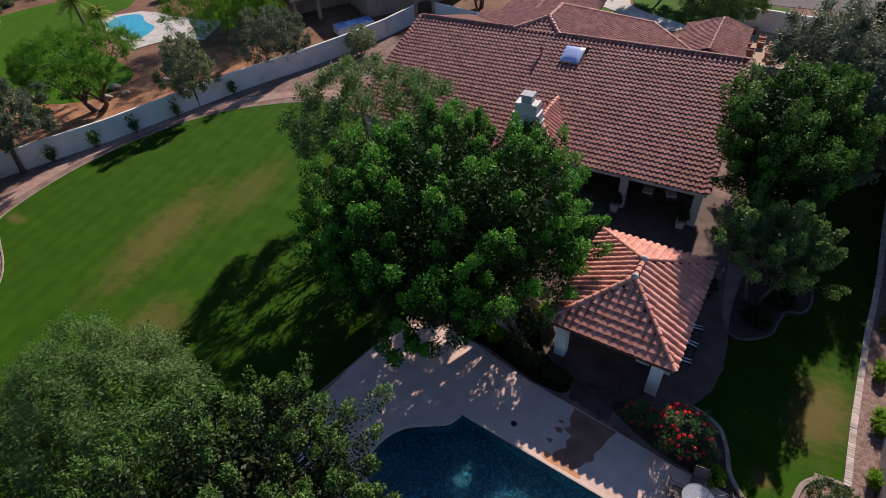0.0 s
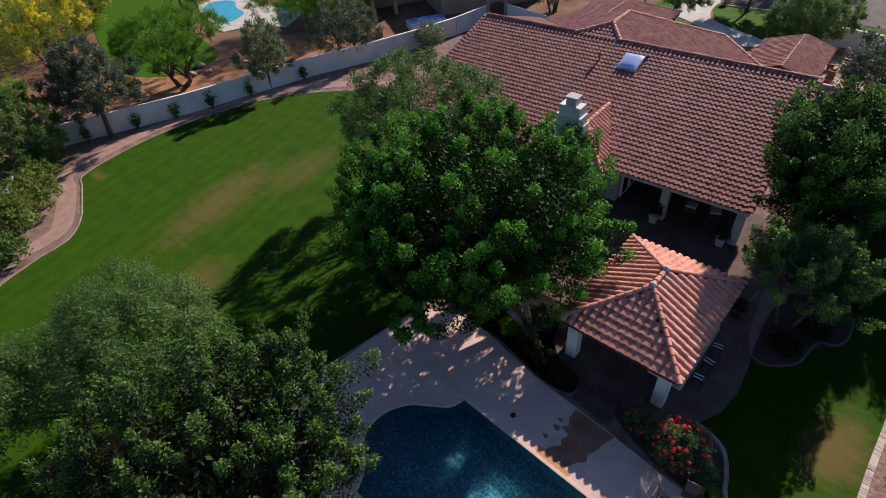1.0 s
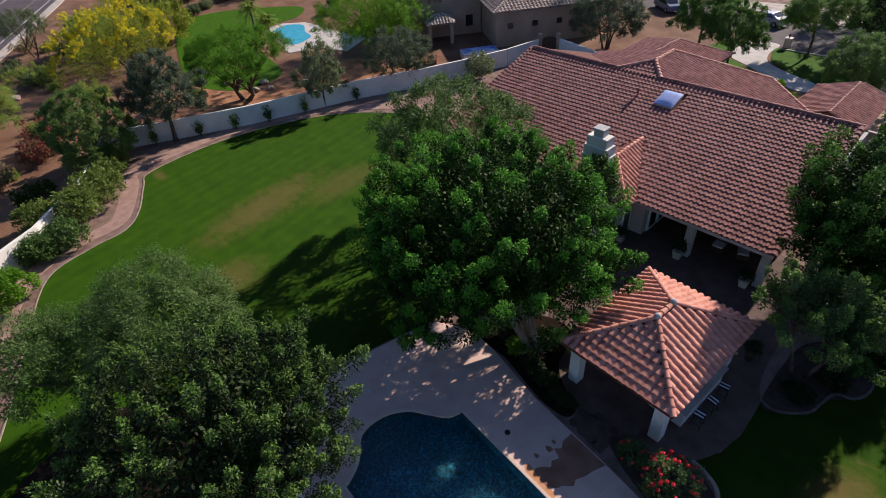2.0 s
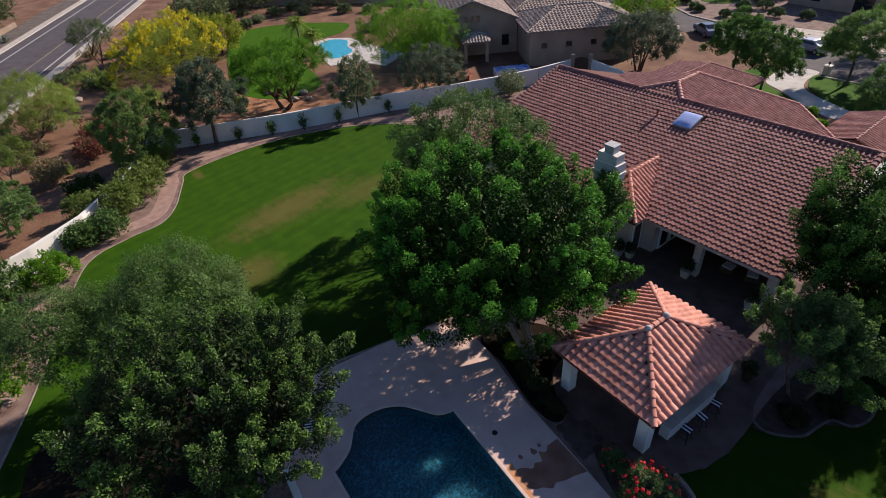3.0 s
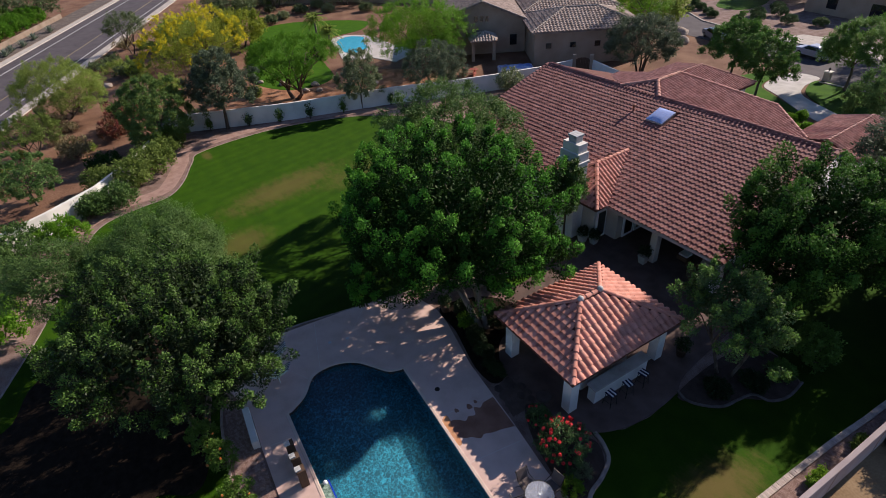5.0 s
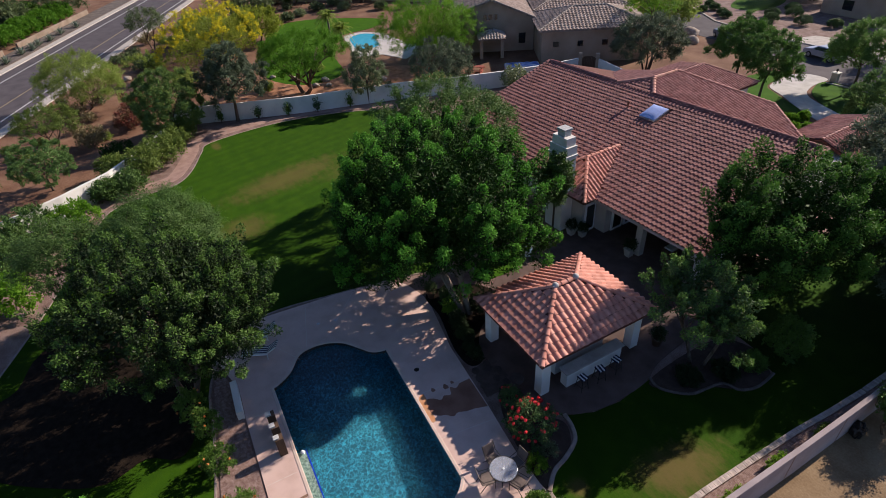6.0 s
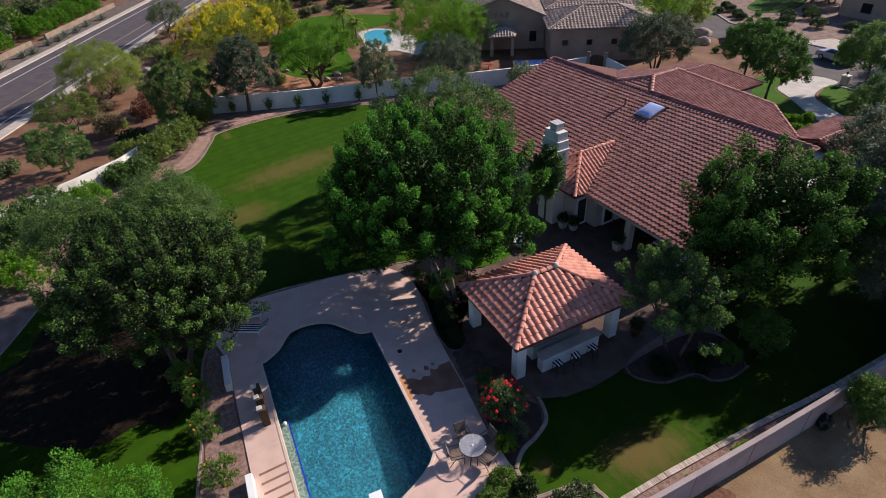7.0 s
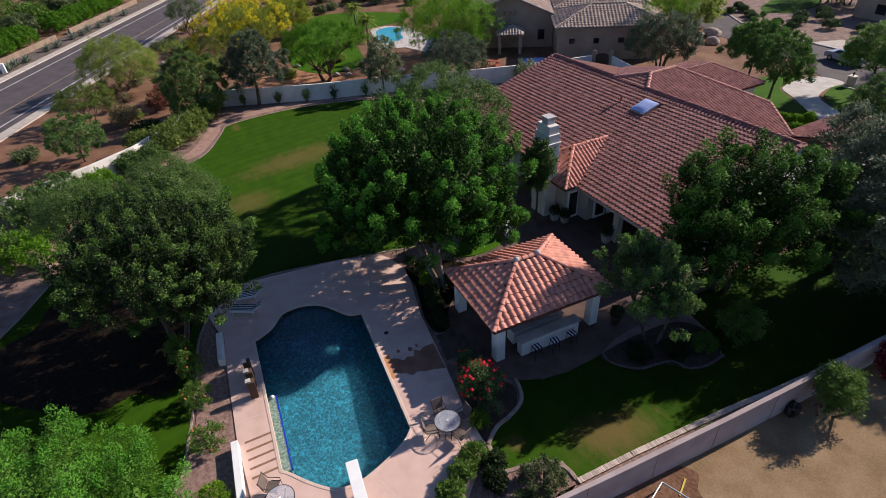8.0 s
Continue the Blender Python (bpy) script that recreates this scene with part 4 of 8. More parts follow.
# street beyond the house
structure(slab("road_street", [(-78, 118), (-60, 96), (-50.5, 84.5), (-41, 77.5), (-33, 73.2), (-26, 72.4), (-19.2, 70.6), (-14.6, 67.6), (-6.5, 66.6), (30, 66), (30, 76), (0, 77), (-12, 78), (-20, 78.5), (-26, 78.6), (-35.1, 80.9), (-43.4, 86.5), (-52, 95), (-66, 118)], -0.05, 0.012, M_ASPHALT), "grey asphalt residential street", "road")
structure(slab("driveway", smooth_line([(-15.2, 61.7), (-12.8, 59.9), (-9.1, 57.3), (-6.6, 56.2), (-5.4, 58.2), (-10.9, 61.3), (-12.4, 64.4), (-12.5, 67.7), (-14.9, 67.8), (-15.7, 66)], 4), -0.05, 0.03, M_DRIVE), "pale concrete curved driveway", "driveway")
structure(slab("lawn_front", smooth_line([(-12.2, 64.6), (-12.2, 66.8), (-9.6, 66.9), (3, 65.8), (3, 60), (-5.5, 58.8), (-10.5, 61.5)], 4), -0.02, 0.036, M_GRASS_FAR), "small green front lawn beside the driveway", "lawn")
structure(slab("lawn_front", smooth_line([(-18.6, 58.5), (-17.6, 66), (-16.0, 66), (-15.4, 61.6), (-12.9, 59.6), (-9.3, 57.1), (-9.6, 54.4), (-13.6, 54.8)], 4), -0.02, 0.036, M_GRASS_FAR), "small green front lawn beside the driveway", "lawn")
structure(slab("driveway", [(-23.6, 79), (-13, 78.4), (-4, 79), (-6, 83), (-16, 84), (-22, 83)], -0.05, 0.03, M_CONCRETE), "pale concrete driveway across the street", "driveway")
structure(slab("lawn_across", smooth_line([(-38.7, 90.0), (-41.2, 94.7), (-42.5, 100), (-38.5, 104), (-34.8, 97), (-34.9, 90.6)], 4), -0.02, 0.03, M_GRASS_FAR), "small green lawn across the street", "lawn")
structure(slab("yard_across", [(-66, 120), (-52, 95.4), (-43.4, 86.8), (-35.1, 81.2), (-26, 79.2), (-20, 79), (0, 78), (20, 80), (20, 130), (-40, 140)], -0.06, 0.0, M_GRANITE), "reddish granite front yard across the street", "ground")
structure(ribbon("kerb_street", [(-66, 118), (-52, 95), (-43.4, 86.5), (-35.1, 80.9), (-26, 78.8), (-12, 78.1), (0, 77)], 0.3, -0.02, 0.12, M_CONCRETE, rounded=0.03), "concrete kerb along the street", "kerb")
structure(ribbon("kerb_street", [(-6.5, 66.7), (-12, 66.4)], 0.25, -0.02, 0.12, M_CONCRETE, rounded=0.03), "concrete kerb along the street", "kerb")

# neighbour's garden behind the west wall
structure(slab("lawn_neighbour", smooth_line([(-49, 24), (-55, 21), (-66, 24), (-80, 30), (-82, 37), (-74, 46), (-69, 43), (-68, 37), (-64, 33), (-57, 31), (-50, 29)], 4), -0.02, 0.03, M_GRASS_FAR), "green lawn of the neighbouring garden", "lawn")
POOL2 = smooth_line([(-65.3, 37.0), (-61.9, 35.8), (-58.4, 35.1), (-57.7, 36.3), (-58.9, 38.6), (-61.5, 39.4), (-64.4, 40.9), (-66.4, 39.4)], 4)
structure(slab("pavement_pool", [(-67.2, 37.2), (-66.4, 36.4), (-60.6, 34.9), (-57.2, 33.7), (-55.5, 33.3), (-54.0, 36.7), (-50.2, 38.0), (-52.5, 43.0), (-57.6, 42.0), (-62.4, 42.2), (-65.3, 41.8), (-67.5, 39.6)], -0.03, 0.05, M_DRIVE), "pale concrete deck round the neighbouring pool", "pool deck")
pool2 = thing("swimming_pool", pose(0, 0, 0.055), "small bright blue swimming pool in the neighbouring garden", "pool")
mesh_ob("water", [(x, y, 0) for x, y in POOL2], [tuple(range(len(POOL2)))], M_POOL2, pool2)
structure(slab("planting_bed", smooth_line([(-47, 13), (-52, 15), (-54, 21), (-50, 27), (-50, 33), (-46, 38), (-40.6, 38), (-40.5, 30), (-42, 24), (-44, 18)], 4), -0.04, 0.012, M_DIRT2), "orange-brown bark planting bed behind the wall", "ground")
wall_run("wall_court", [(-31.9, 45.7), (-31.2, 50.2)], 1.75, 0.22, M_STUCCO, "white stucco wall of the entrance court")
wall_run("wall_court", [(-29.6, 51.6), (-23.6, 50.2), (-23.2, 46.0)], 1.75, 0.22, M_STUCCO, "white stucco wall of the entrance court")
wall_run("wall_hedge", [tuple(r0 + rn * -13.2 + rd * s) for s in (-5, 20, 34.5)], 0.85, 0.25, M_STUCCO_BROWN, "low tan garden wall along the road")
wall_run("wall_hedge", [tuple(r0 + rn * -13.2 + rd * s) for s in (38.5, 50, 64)], 0.85, 0.25, M_STUCCO_BROWN, "low tan garden wall along the road")

structure(slab("lawn_patio", smooth_line([(-7.2, 18.3), (-8.7, 20.1), (-8.8, 21.5), (-7.8, 22.0), (-6.7, 21.6), (-6.4, 19.8)], 4), 0.0, 0.062, M_GRASS_FAR), "small bright lawn beside the patio", "lawn")

wall_run("wall_far", [(-104, 34), (-92, 50), (-78, 60), (-66, 66)], 1.9, 0.25, M_STUCCO_TAN, "tan stucco wall beyond the neighbouring lawn")

# ---- pavilion ----
PAV = pose(-0.25, 18.85, 0, 0, 0, -3)
pav = thing("garden_pavilion", PAV, "open pavilion with red clay tile hip roof and white posts", "pavilion")
PX, PY, PE, PR, PL2 = 2.68, 3.42, 2.56, 3.92, 0.62
corner = {"s": (PX, -PY, PE), "e": (PX, PY, PE), "n": (-PX, PY, PE), "w": (-PX, -PY, PE)}
r1, r2 = (0, -PL2, PR), (0, PL2, PR)
c = [corner[k] for k in "senw"]
roofv = c + [r1, r2] + [(x, y, z - 0.2) for x, y, z in c]
pav_roof = mesh_ob("roof", roofv, [(0, 1, 5, 4), (1, 2, 5), (2, 3, 4, 5), (3, 0, 4), (6, 7, 1, 0), (7, 8, 2, 1), (8, 9, 3, 2), (9, 6, 0, 3), (9, 8, 7, 6)], M_UNDER, pav)
for px_, py_ in ((PX - 0.6, -PY + 0.6), (-PX + 0.6, -PY + 0.6), (PX - 0.6, PY - 0.6), (-PX + 0.6, PY - 0.6)):
    boxed("post", (px_ - 0.25, px_ + 0.25, py_ - 0.25, py_ + 0.25, 0.0, PE - 0.2), M_STUCCO, pav, bevel=0.02)
bm = bmesh.new()
for x0, x1, y0, y1 in ((-PX + 0.45, PX - 0.45, -PY + 0.45, -PY + 0.75), (-PX + 0.45, PX - 0.45, PY - 0.75, PY - 0.45), (PX - 0.75, PX - 0.45, -PY + 0.75, PY - 0.75), (-PX + 0.45, -PX + 0.75, -PY + 0.75, PY - 0.75)):
    box(bm, x0, x1, y0, y1, PE - 0.42, PE - 0.201)
part("beam", bm, M_STUCCO, pav)
structure(slab("pavement_patio", smooth_line([(-3.9, 15.6), (0, 14.9), (2.4, 15.3), (3.35, 15.9), (3.95, 17.2), (4.15, 18.6), (4.1, 20.4), (3.6, 22), (3.2, 27), (2.6, 31), (-5.5, 31.6), (-12, 29), (-11.4, 25), (-9.4, 22.5), (-7.4, 20.6), (-5.4, 18)], 4), -0.02, 0.05, M_PATIO), "brownish concrete patio under the pavilion and beside the house", "patio")

# ---- house ----
house = thing("house", pose(0, 0, 0), "single-storey white stucco house with red clay tile roofs", "house")
EY, EZ, RY, RZ = 27.2, 2.74, 37.35, 5.93
XW, XE = -22.2, 1.35
SL = (RZ - EZ) / (RY - EY)
NY = RY + 8.0


def roof_solid(name, tops, faces, label="", drop=0.2):
    """A roof deck: top faces given, closed below."""
    nn = len(tops)
    verts = tops + [(x, y, z - drop) for x, y, z in tops]
    allf = list(faces) + [tuple(i + nn for i in f[::-1]) for f in faces]
    count = {}
    for f in faces:
        for i in range(len(f)):
            e = (f[i], f[(i + 1) % len(f)])
            count[e] = count.get(e, 0) + 1
    for a, b in list(count):
        if (b, a) not in count:
            allf.append((b, a, a + nn, b + nn))
    return mesh_ob(name, verts, allf, M_UNDER, house, label)


main_roof = roof_solid("roof", [(XW, EY, EZ), (XE, EY, EZ), (XE, RY, RZ), (-13.0, RY, RZ), (XW, RY, RZ), (XW, NY, RZ - SL * 8), (-13.0, NY, RZ - SL * 8)], [(0, 1, 2, 3, 4), (4, 3, 6, 5)])
# unseen wall, added so that no light leaks in behind the slope
boxed("wall", (-13.0, XE - 0.5, RY - 0.32, RY - 0.12, 0, RZ - 0.24), M_STUCCO_SHADE, house, "added stucco wall that closes the roof under the ridge", bevel=0)
# bump-out hip roof beside the chimney
BX0, BX1, BY, BZ, BAX, BAY, BAZ = -11.2, -6.4, 26.3, 2.74, -8.8, 28.75, 4.22
BBY = EY + (BAZ - EZ) / SL
bump_roof = roof_solid("roof", [(BX0, BY, BZ), (BX1, BY, BZ), (BAX, BAY, BAZ), (BAX, BBY, BAZ + 0.02), (BX1, EY + 0.05, BZ + 0.02), (BX0, EY + 0.05, BZ + 0.02)], [(0, 1, 2), (1, 4, 3, 2), (0, 2, 3, 5)], "small hip roof of the bump-out", 0.15)
# street-side wing: ridge, east slope, west slope and the end that rises from the main slope
AZ, AX = 6.45, -12.3
WS = 0.316
wing_pts = [(AX, 38.9, AZ), (AX, 41.5, AZ), (-6.2, 45.3, AZ - WS * 6.1), (-2.9, 43.6, AZ - WS * 9.4), (-2.9, 36.9, AZ - WS * 9.4), (-10.9, 37.3, 5.93), (-14.3, 37.3, 5.93), (-20.5, 41.5, AZ - WS * 8.2), (-20.5, 45.0, AZ - WS * 8.2)]
wing_roof = roof_solid("roof", wing_pts, [(0, 5, 4, 3, 2, 1), (0, 1, 8, 7, 6), (0, 6, 5), (1, 2, 8)], "tiled hip roof of the street-side wing", 0.15)
# farther garage roof
GX0, GX1, GY0, GY1, GZ, GRZ = -20.5, -12.3, 45.2, 53.8, 2.85, 4.15
garage_roof = roof_solid("roof", [(GX0, GY0, GZ), (GX1, GY0, GZ), (GX1, GY1, GZ), (GX0, GY1, GZ), (-16.3, 46.6, GRZ), (-16.3, 51.0, GRZ)], [(0, 1, 4), (1, 2, 5, 4), (2, 3, 5), (3, 0, 4, 5)], "tiled hip roof of the garage", 0.2)
# walls
bm = bmesh.new()
box(bm, XW + 0.6, -6.0, 28.0, 44.6, 0, 2.72)
part("wall", bm, M_STUCCO_SHADE, house)
bm = bmesh.new()
box(bm, -6.0, XE - 0.5, 31.6, 44.6, 0, 2.72)
part("wall", bm, M_STUCCO_SHADE, house, "recessed patio wall")
boxed("wall", (BX0 + 0.5, BX1 - 0.5, BY + 0.5, 28.0, 0, 2.6), M_STUCCO_SHADE, house, "bump-out wall")
boxed("wall", (-21.0, -4.2, 44.6, 45.4, 0, 2.72), M_STUCCO, house)
boxed("wall", (GX0 + 0.5, GX1 - 0.5, 45.4, GY1 - 0.5, 0, 2.62), M_STUCCO, house, "garage wall")
for x in (XE - 0.7, XW + 0.5):
    bm = bmesh.new()
    vs = [bm.verts.new((x, y, z)) for y, z in ((EY + 1.2, 2.5), (EY + 1.2, EZ + SL * 1.2 - 0.24), (RY - 0.4, RZ - 0.36), (RY - 0.4, 2.5))]
    r = bmesh.ops.extrude_face_region(bm, geom=[bm.faces.new(vs)])
    for v in [g for g in r["geom"] if isinstance(g, bmesh.types.BMVert)]:
        v.co.x += 0.2
    part("gable", bm, M_STUCCO_SHADE, house)
for x in (-3.1, 0.95):
    boxed("post", (x - 0.22, x + 0.22, 27.75, 28.2, 0, 2.55), M_STUCCO_SHADE, house, bevel=0.02)
boxed("beam", (-6.0, XE - 0.1, 27.8, 28.15, 2.42, 2.56), M_WOOD, house)
# glazed patio doors
for x in (-5.6, -4.2, -2.6, -1.0):
    d = boxed("door", (x, x + 1.15, 31.48, 31.598, 0.05, 2.15), M_WHITE, house, "white framed glazed patio door", bevel=0.01)
    boxed("pane", (x + 0.14, x + 1.01, 31.465, 31.479, 0.25, 2.0), M_GLASSDARK, d, "dark glass", bevel=0)
for y in (28.55, 29.75):
    d = boxed("door", (-6.002, -5.9, y, y + 1.0, 0.05, 2.15), M_WHITE, house, "white framed glazed patio door", bevel=0.01)
    boxed("pane", (-5.899, -5.885, y + 0.14, y + 0.86, 0.25, 2.0), M_GLASSDARK, d, "dark glass", bevel=0)
for y in (27.0,):
    d = boxed("door", (BX1 - 0.502, BX1 - 0.42, y, y + 0.9, 0.05, 2.15), M_WHITE, house, "white framed glazed patio door", bevel=0.01)
    boxed("pane", (BX1 - 0.419, BX1 - 0.405, y + 0.12, y + 0.78, 0.25, 2.0), M_GLASSDARK, d, "dark glass", bevel=0)
bm = bmesh.new()
box(bm, XW, BX0, EY - 0.06, EY - 0.004, EZ - 0.2, EZ - 0.02)
box(bm, BX1, XE, EY - 0.06, EY - 0.004, EZ - 0.2, EZ - 0.02)
part("fascia", bm, M_STUCCO_PINK, house)
# chimney
ch = thing("chimney", pose(-8.65, 26.35, 0), "white stucco chimney with stepped cap beside the roof", "chimney")
bm = bmesh.new()
box(bm, -0.75, 0.75, -0.45, 0.45, 0, 6.0, 0.02)
part("shaft", bm, M_STUCCO, ch)
boxed("band", (-0.82, 0.82, -0.52, 0.52, 5.3, 5.44), M_STUCCO, ch, bevel=0.02)
boxed("shoulder", (-0.64, 0.64, -0.38, 0.38, 6.0, 6.55), M_STUCCO, ch, bevel=0.02)
boxed("flue", (-0.3, 0.3, -0.28, 0.28, 6.55, 6.92), M_MORTAR, ch, bevel=0.02)
boxed("cap", (-0.36, 0.36, -0.34, 0.34, 6.92, 7.04), M_MORTAR, ch, bevel=0.02)
# skylight
sk = thing("skylight", Matrix.Translation((-9.25, 35.5, EZ + SL * (35.5 - EY) + 0.02)) @ Euler((math.atan(SL), 0, 0)).to_matrix().to_4x4(), "square domed acrylic skylight on the tiled roof", "skylight")
boxed("frame", (-0.66, 0.66, -0.76, 0.76, 0, 0.15), M_STUCCO_PINK, sk, bevel=0.02)
bm = bmesh.new()
gv = {}
for i in range(9):
    for j in range(9):
        u, v = i / 4 - 1, j / 4 - 1
        gv[i, j] = bm.verts.new((u * 0.65, v * 0.75, 0.185 + 0.13 * (1 - u ** 4) * (1 - v ** 4)))
for i in range(8):
    for j in range(8):
        bm.faces.new((gv[i, j], gv[i + 1, j], gv[i + 1, j + 1], gv[i, j + 1]))
part("dome", bm, M_ACRYLIC_SKY, sk, "acrylic dome with the blue sky's reflection in its colour", smooth=True)
# vent pipes
for x, y, h in ((-11.35, 35.2, 0.45), (-4.4, 40.4, 0.35)):
    z0 = EZ + SL * (y - EY) if y < RY else AZ - WS * (x - AX)
    vp = thing("roof_vent", pose(x, y, z0), "small painted vent pipe on the tiled roof", "vent")
    bm = bmesh.new()
    lathe(bm, [(0.16, 0), (0.09, 0.08), (0.07, 0.1), (0.07, h), (0.13, h), (0.12, h + 0.1), (0.02, h + 0.14)], 12)
    part("pipe", bm, M_TERRACOTTA if y < RY else M_WHITE, vp, smooth=True)

# casita and pot court beside the house
cas = thing("casita", pose(0, 0, 0), "small outbuilding with red clay tile gable roof", "outbuilding")
CX0, CXR, CX1, CY0, CY1, CZ, CRZ = -4.35, -1.75, 0.55, 44.2, 51.2, 2.75, 3.55
cv = [(CX0, CY0, CZ), (CXR, CY0, CRZ), (CX1, CY0, CZ), (CX1, CY1, CZ), (CXR, CY1, CRZ), (CX0, CY1, CZ)]
cas_roof = mesh_ob("roof", cv + [(x, y, z - 0.18) for x, y, z in cv], [(0, 1, 4, 5), (1, 2, 3, 4), (6, 11, 10, 7), (7, 10, 9, 8), (0, 6, 7, 1), (1, 7, 8, 2), (2, 8, 9, 3), (3, 9, 10, 4), (4, 10, 11, 5), (5, 11, 6, 0)], M_UNDER, cas)
bm = bmesh.new()
box(bm, CX0 + 0.4, CX1 - 0.4, CY0 + 0.4, CY1 - 0.4, 0, 2.6)
part("wall", bm, M_STUCCO_PINK, cas)
structure(slab("pavement_court", [(0.6, 46.2), (7, 46.2), (7, 60), (-1.5, 60), (-1.5, 51.3), (0.6, 51.3)], -0.03, 0.03, M_SANDSTONE), "tan paved court with terracotta pots", "court")
wall_run("wall_court", [(-2.4, 46.0), (9.8, 45.2)], 2.35, 0.25, M_STUCCO_PINK, "pinkish stucco court wall")
wall_run("wall_court", [(-1.4, 59.6), (6.5, 58.2)], 1.9, 0.25, M_STUCCO, "white stucco court wall")


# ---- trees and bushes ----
tree("tree", (-5.0, 16.3, 0), [(-3.0, 0.6, 5.5, 5.4, 5.2, 3.7), (-0.7, 0.4, 5.3, 2.7, 3.2, 2.5), (-6.8, -0.3, 4.9, 3.1, 3.5, 2.9), (-3.0, -2.6, 4.7, 3.3, 2.9, 2.7), (-1.5, -0.8, 4.3, 1.9, 1.7, 1.4), (-5.4, -1.6, 3.6, 2.6, 2.2, 1.9), (0.5, 2.9, 4.0, 1.9, 1.7, 1.0)], LEAF_FICUS, 11, "large round dark green ficus tree beside the patio", billows=430, count=1, leaves=440, reach=0.4, leaf=0.135, dome=0.36, spire=1.9, core=1.8, rough=0.13, slim=0.5, trunk_r=0.22, stems=4, bark=M_BARK_PALE, low=-0.6, tip=LEAF_FRESH_LIT, gaps=(((-6.5, 13.9, 0.05), 0.5),))
tree("tree", (-15.9, 22.2, 0), [(0, 0, 5.6, 4.8, 4.6, 2.7), (2.4, -1.0, 4.9, 2.9, 2.9, 2.2)], LEAF_WILLOW, 12, "feathery grey-green willow-like tree beside the lawn", billows=160, count=11, leaves=32, reach=0.85, leaf=0.19, slim=0.32, tuft=0.5, droop=0.35, trunk_r=0.2, stems=2, low=-0.6, core=0.6)
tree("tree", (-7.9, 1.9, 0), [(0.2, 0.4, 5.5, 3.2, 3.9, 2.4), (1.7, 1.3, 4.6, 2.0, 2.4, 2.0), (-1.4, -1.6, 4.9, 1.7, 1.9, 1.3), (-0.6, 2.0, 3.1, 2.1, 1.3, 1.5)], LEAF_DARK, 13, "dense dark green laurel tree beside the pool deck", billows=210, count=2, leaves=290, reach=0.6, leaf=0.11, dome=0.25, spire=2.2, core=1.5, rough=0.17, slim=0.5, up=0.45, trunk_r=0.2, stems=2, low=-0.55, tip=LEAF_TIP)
tree("tree", (-14.6, 1.2, 0), [(-0.1, 2.1, 4.6, 3.7, 2.8, 2.3), (-2.1, -2.6, 4.8, 2.0, 2.1, 1.4), (-1.6, -0.6, 4.4, 1.8, 1.8, 1.5)], LEAF_WILLOW, 14, "feathery grey-green willow-like tree on the lawn", billows=180, count=10, leaves=40, reach=0.75, leaf=0.135, slim=0.3, tuft=0.5, droop=0.45, trunk_r=0.18, low=-0.6, core=2.0, calm=0.5)
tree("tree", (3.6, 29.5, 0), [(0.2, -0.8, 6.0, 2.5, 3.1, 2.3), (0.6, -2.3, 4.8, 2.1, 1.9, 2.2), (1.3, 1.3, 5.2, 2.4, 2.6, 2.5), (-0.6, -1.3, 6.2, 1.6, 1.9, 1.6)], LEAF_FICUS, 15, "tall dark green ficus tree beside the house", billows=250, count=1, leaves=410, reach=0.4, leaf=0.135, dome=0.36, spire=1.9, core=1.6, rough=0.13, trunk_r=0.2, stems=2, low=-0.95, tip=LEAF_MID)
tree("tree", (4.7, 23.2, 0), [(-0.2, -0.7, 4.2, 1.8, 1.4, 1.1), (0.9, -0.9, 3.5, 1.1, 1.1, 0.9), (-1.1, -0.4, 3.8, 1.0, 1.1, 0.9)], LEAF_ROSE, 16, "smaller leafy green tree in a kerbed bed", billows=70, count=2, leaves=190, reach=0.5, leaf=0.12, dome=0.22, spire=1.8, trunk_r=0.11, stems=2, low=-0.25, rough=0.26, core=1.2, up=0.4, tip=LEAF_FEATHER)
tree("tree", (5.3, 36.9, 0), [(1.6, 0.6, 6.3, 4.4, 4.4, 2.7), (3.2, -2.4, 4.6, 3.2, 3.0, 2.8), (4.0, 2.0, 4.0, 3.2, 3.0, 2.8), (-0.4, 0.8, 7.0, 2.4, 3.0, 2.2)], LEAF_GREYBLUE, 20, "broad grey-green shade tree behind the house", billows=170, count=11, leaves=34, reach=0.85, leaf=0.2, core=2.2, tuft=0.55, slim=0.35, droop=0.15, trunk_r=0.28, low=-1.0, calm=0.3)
tree("tree", (3.4, -1.2, 0), [(0, -1.2, 3.6, 3.0, 2.6, 1.8), (-2.8, -2.1, 2.8, 1.1, 1.0, 0.9), (0.7, 1.1, 3.3, 1.5, 1.3, 1.1)], LEAF_MID, 17, "bright green feathery tree beside the pool deck", billows=95, count=2, leaves=430, reach=0.6, leaf=0.09, slim=0.45, dome=0.36, spire=1.5, trunk_r=0.14, core=1.2, rough=0.16, tip=LEAF_FRESH_LIT)
tree("tree", (-43.0, 14.0, 0), [(0, 0.4, 3.9, 3.1, 3.1, 2.1), (0.1, 0.3, 5.6, 1.9, 1.9, 1.7)], LEAF_GREYBLUE, 18, "dark grey-green oak before the garden wall", billows=96, count=17, leaves=34, reach=0.6, leaf=0.14, trunk_r=0.16, low=-0.5, rough=0.16)
tree("tree", (-43.0, 8.0, 0), [(0, 0, 3.3, 3.0, 3.0, 2.9)], LEAF_STREET, 21, "leafy mid-green tree beside the garden wall", billows=80, count=17, leaves=34, reach=0.65, leaf=0.15, trunk_r=0.14, low=-0.9, calm=0.3, tip=LEAF_SHRUB)
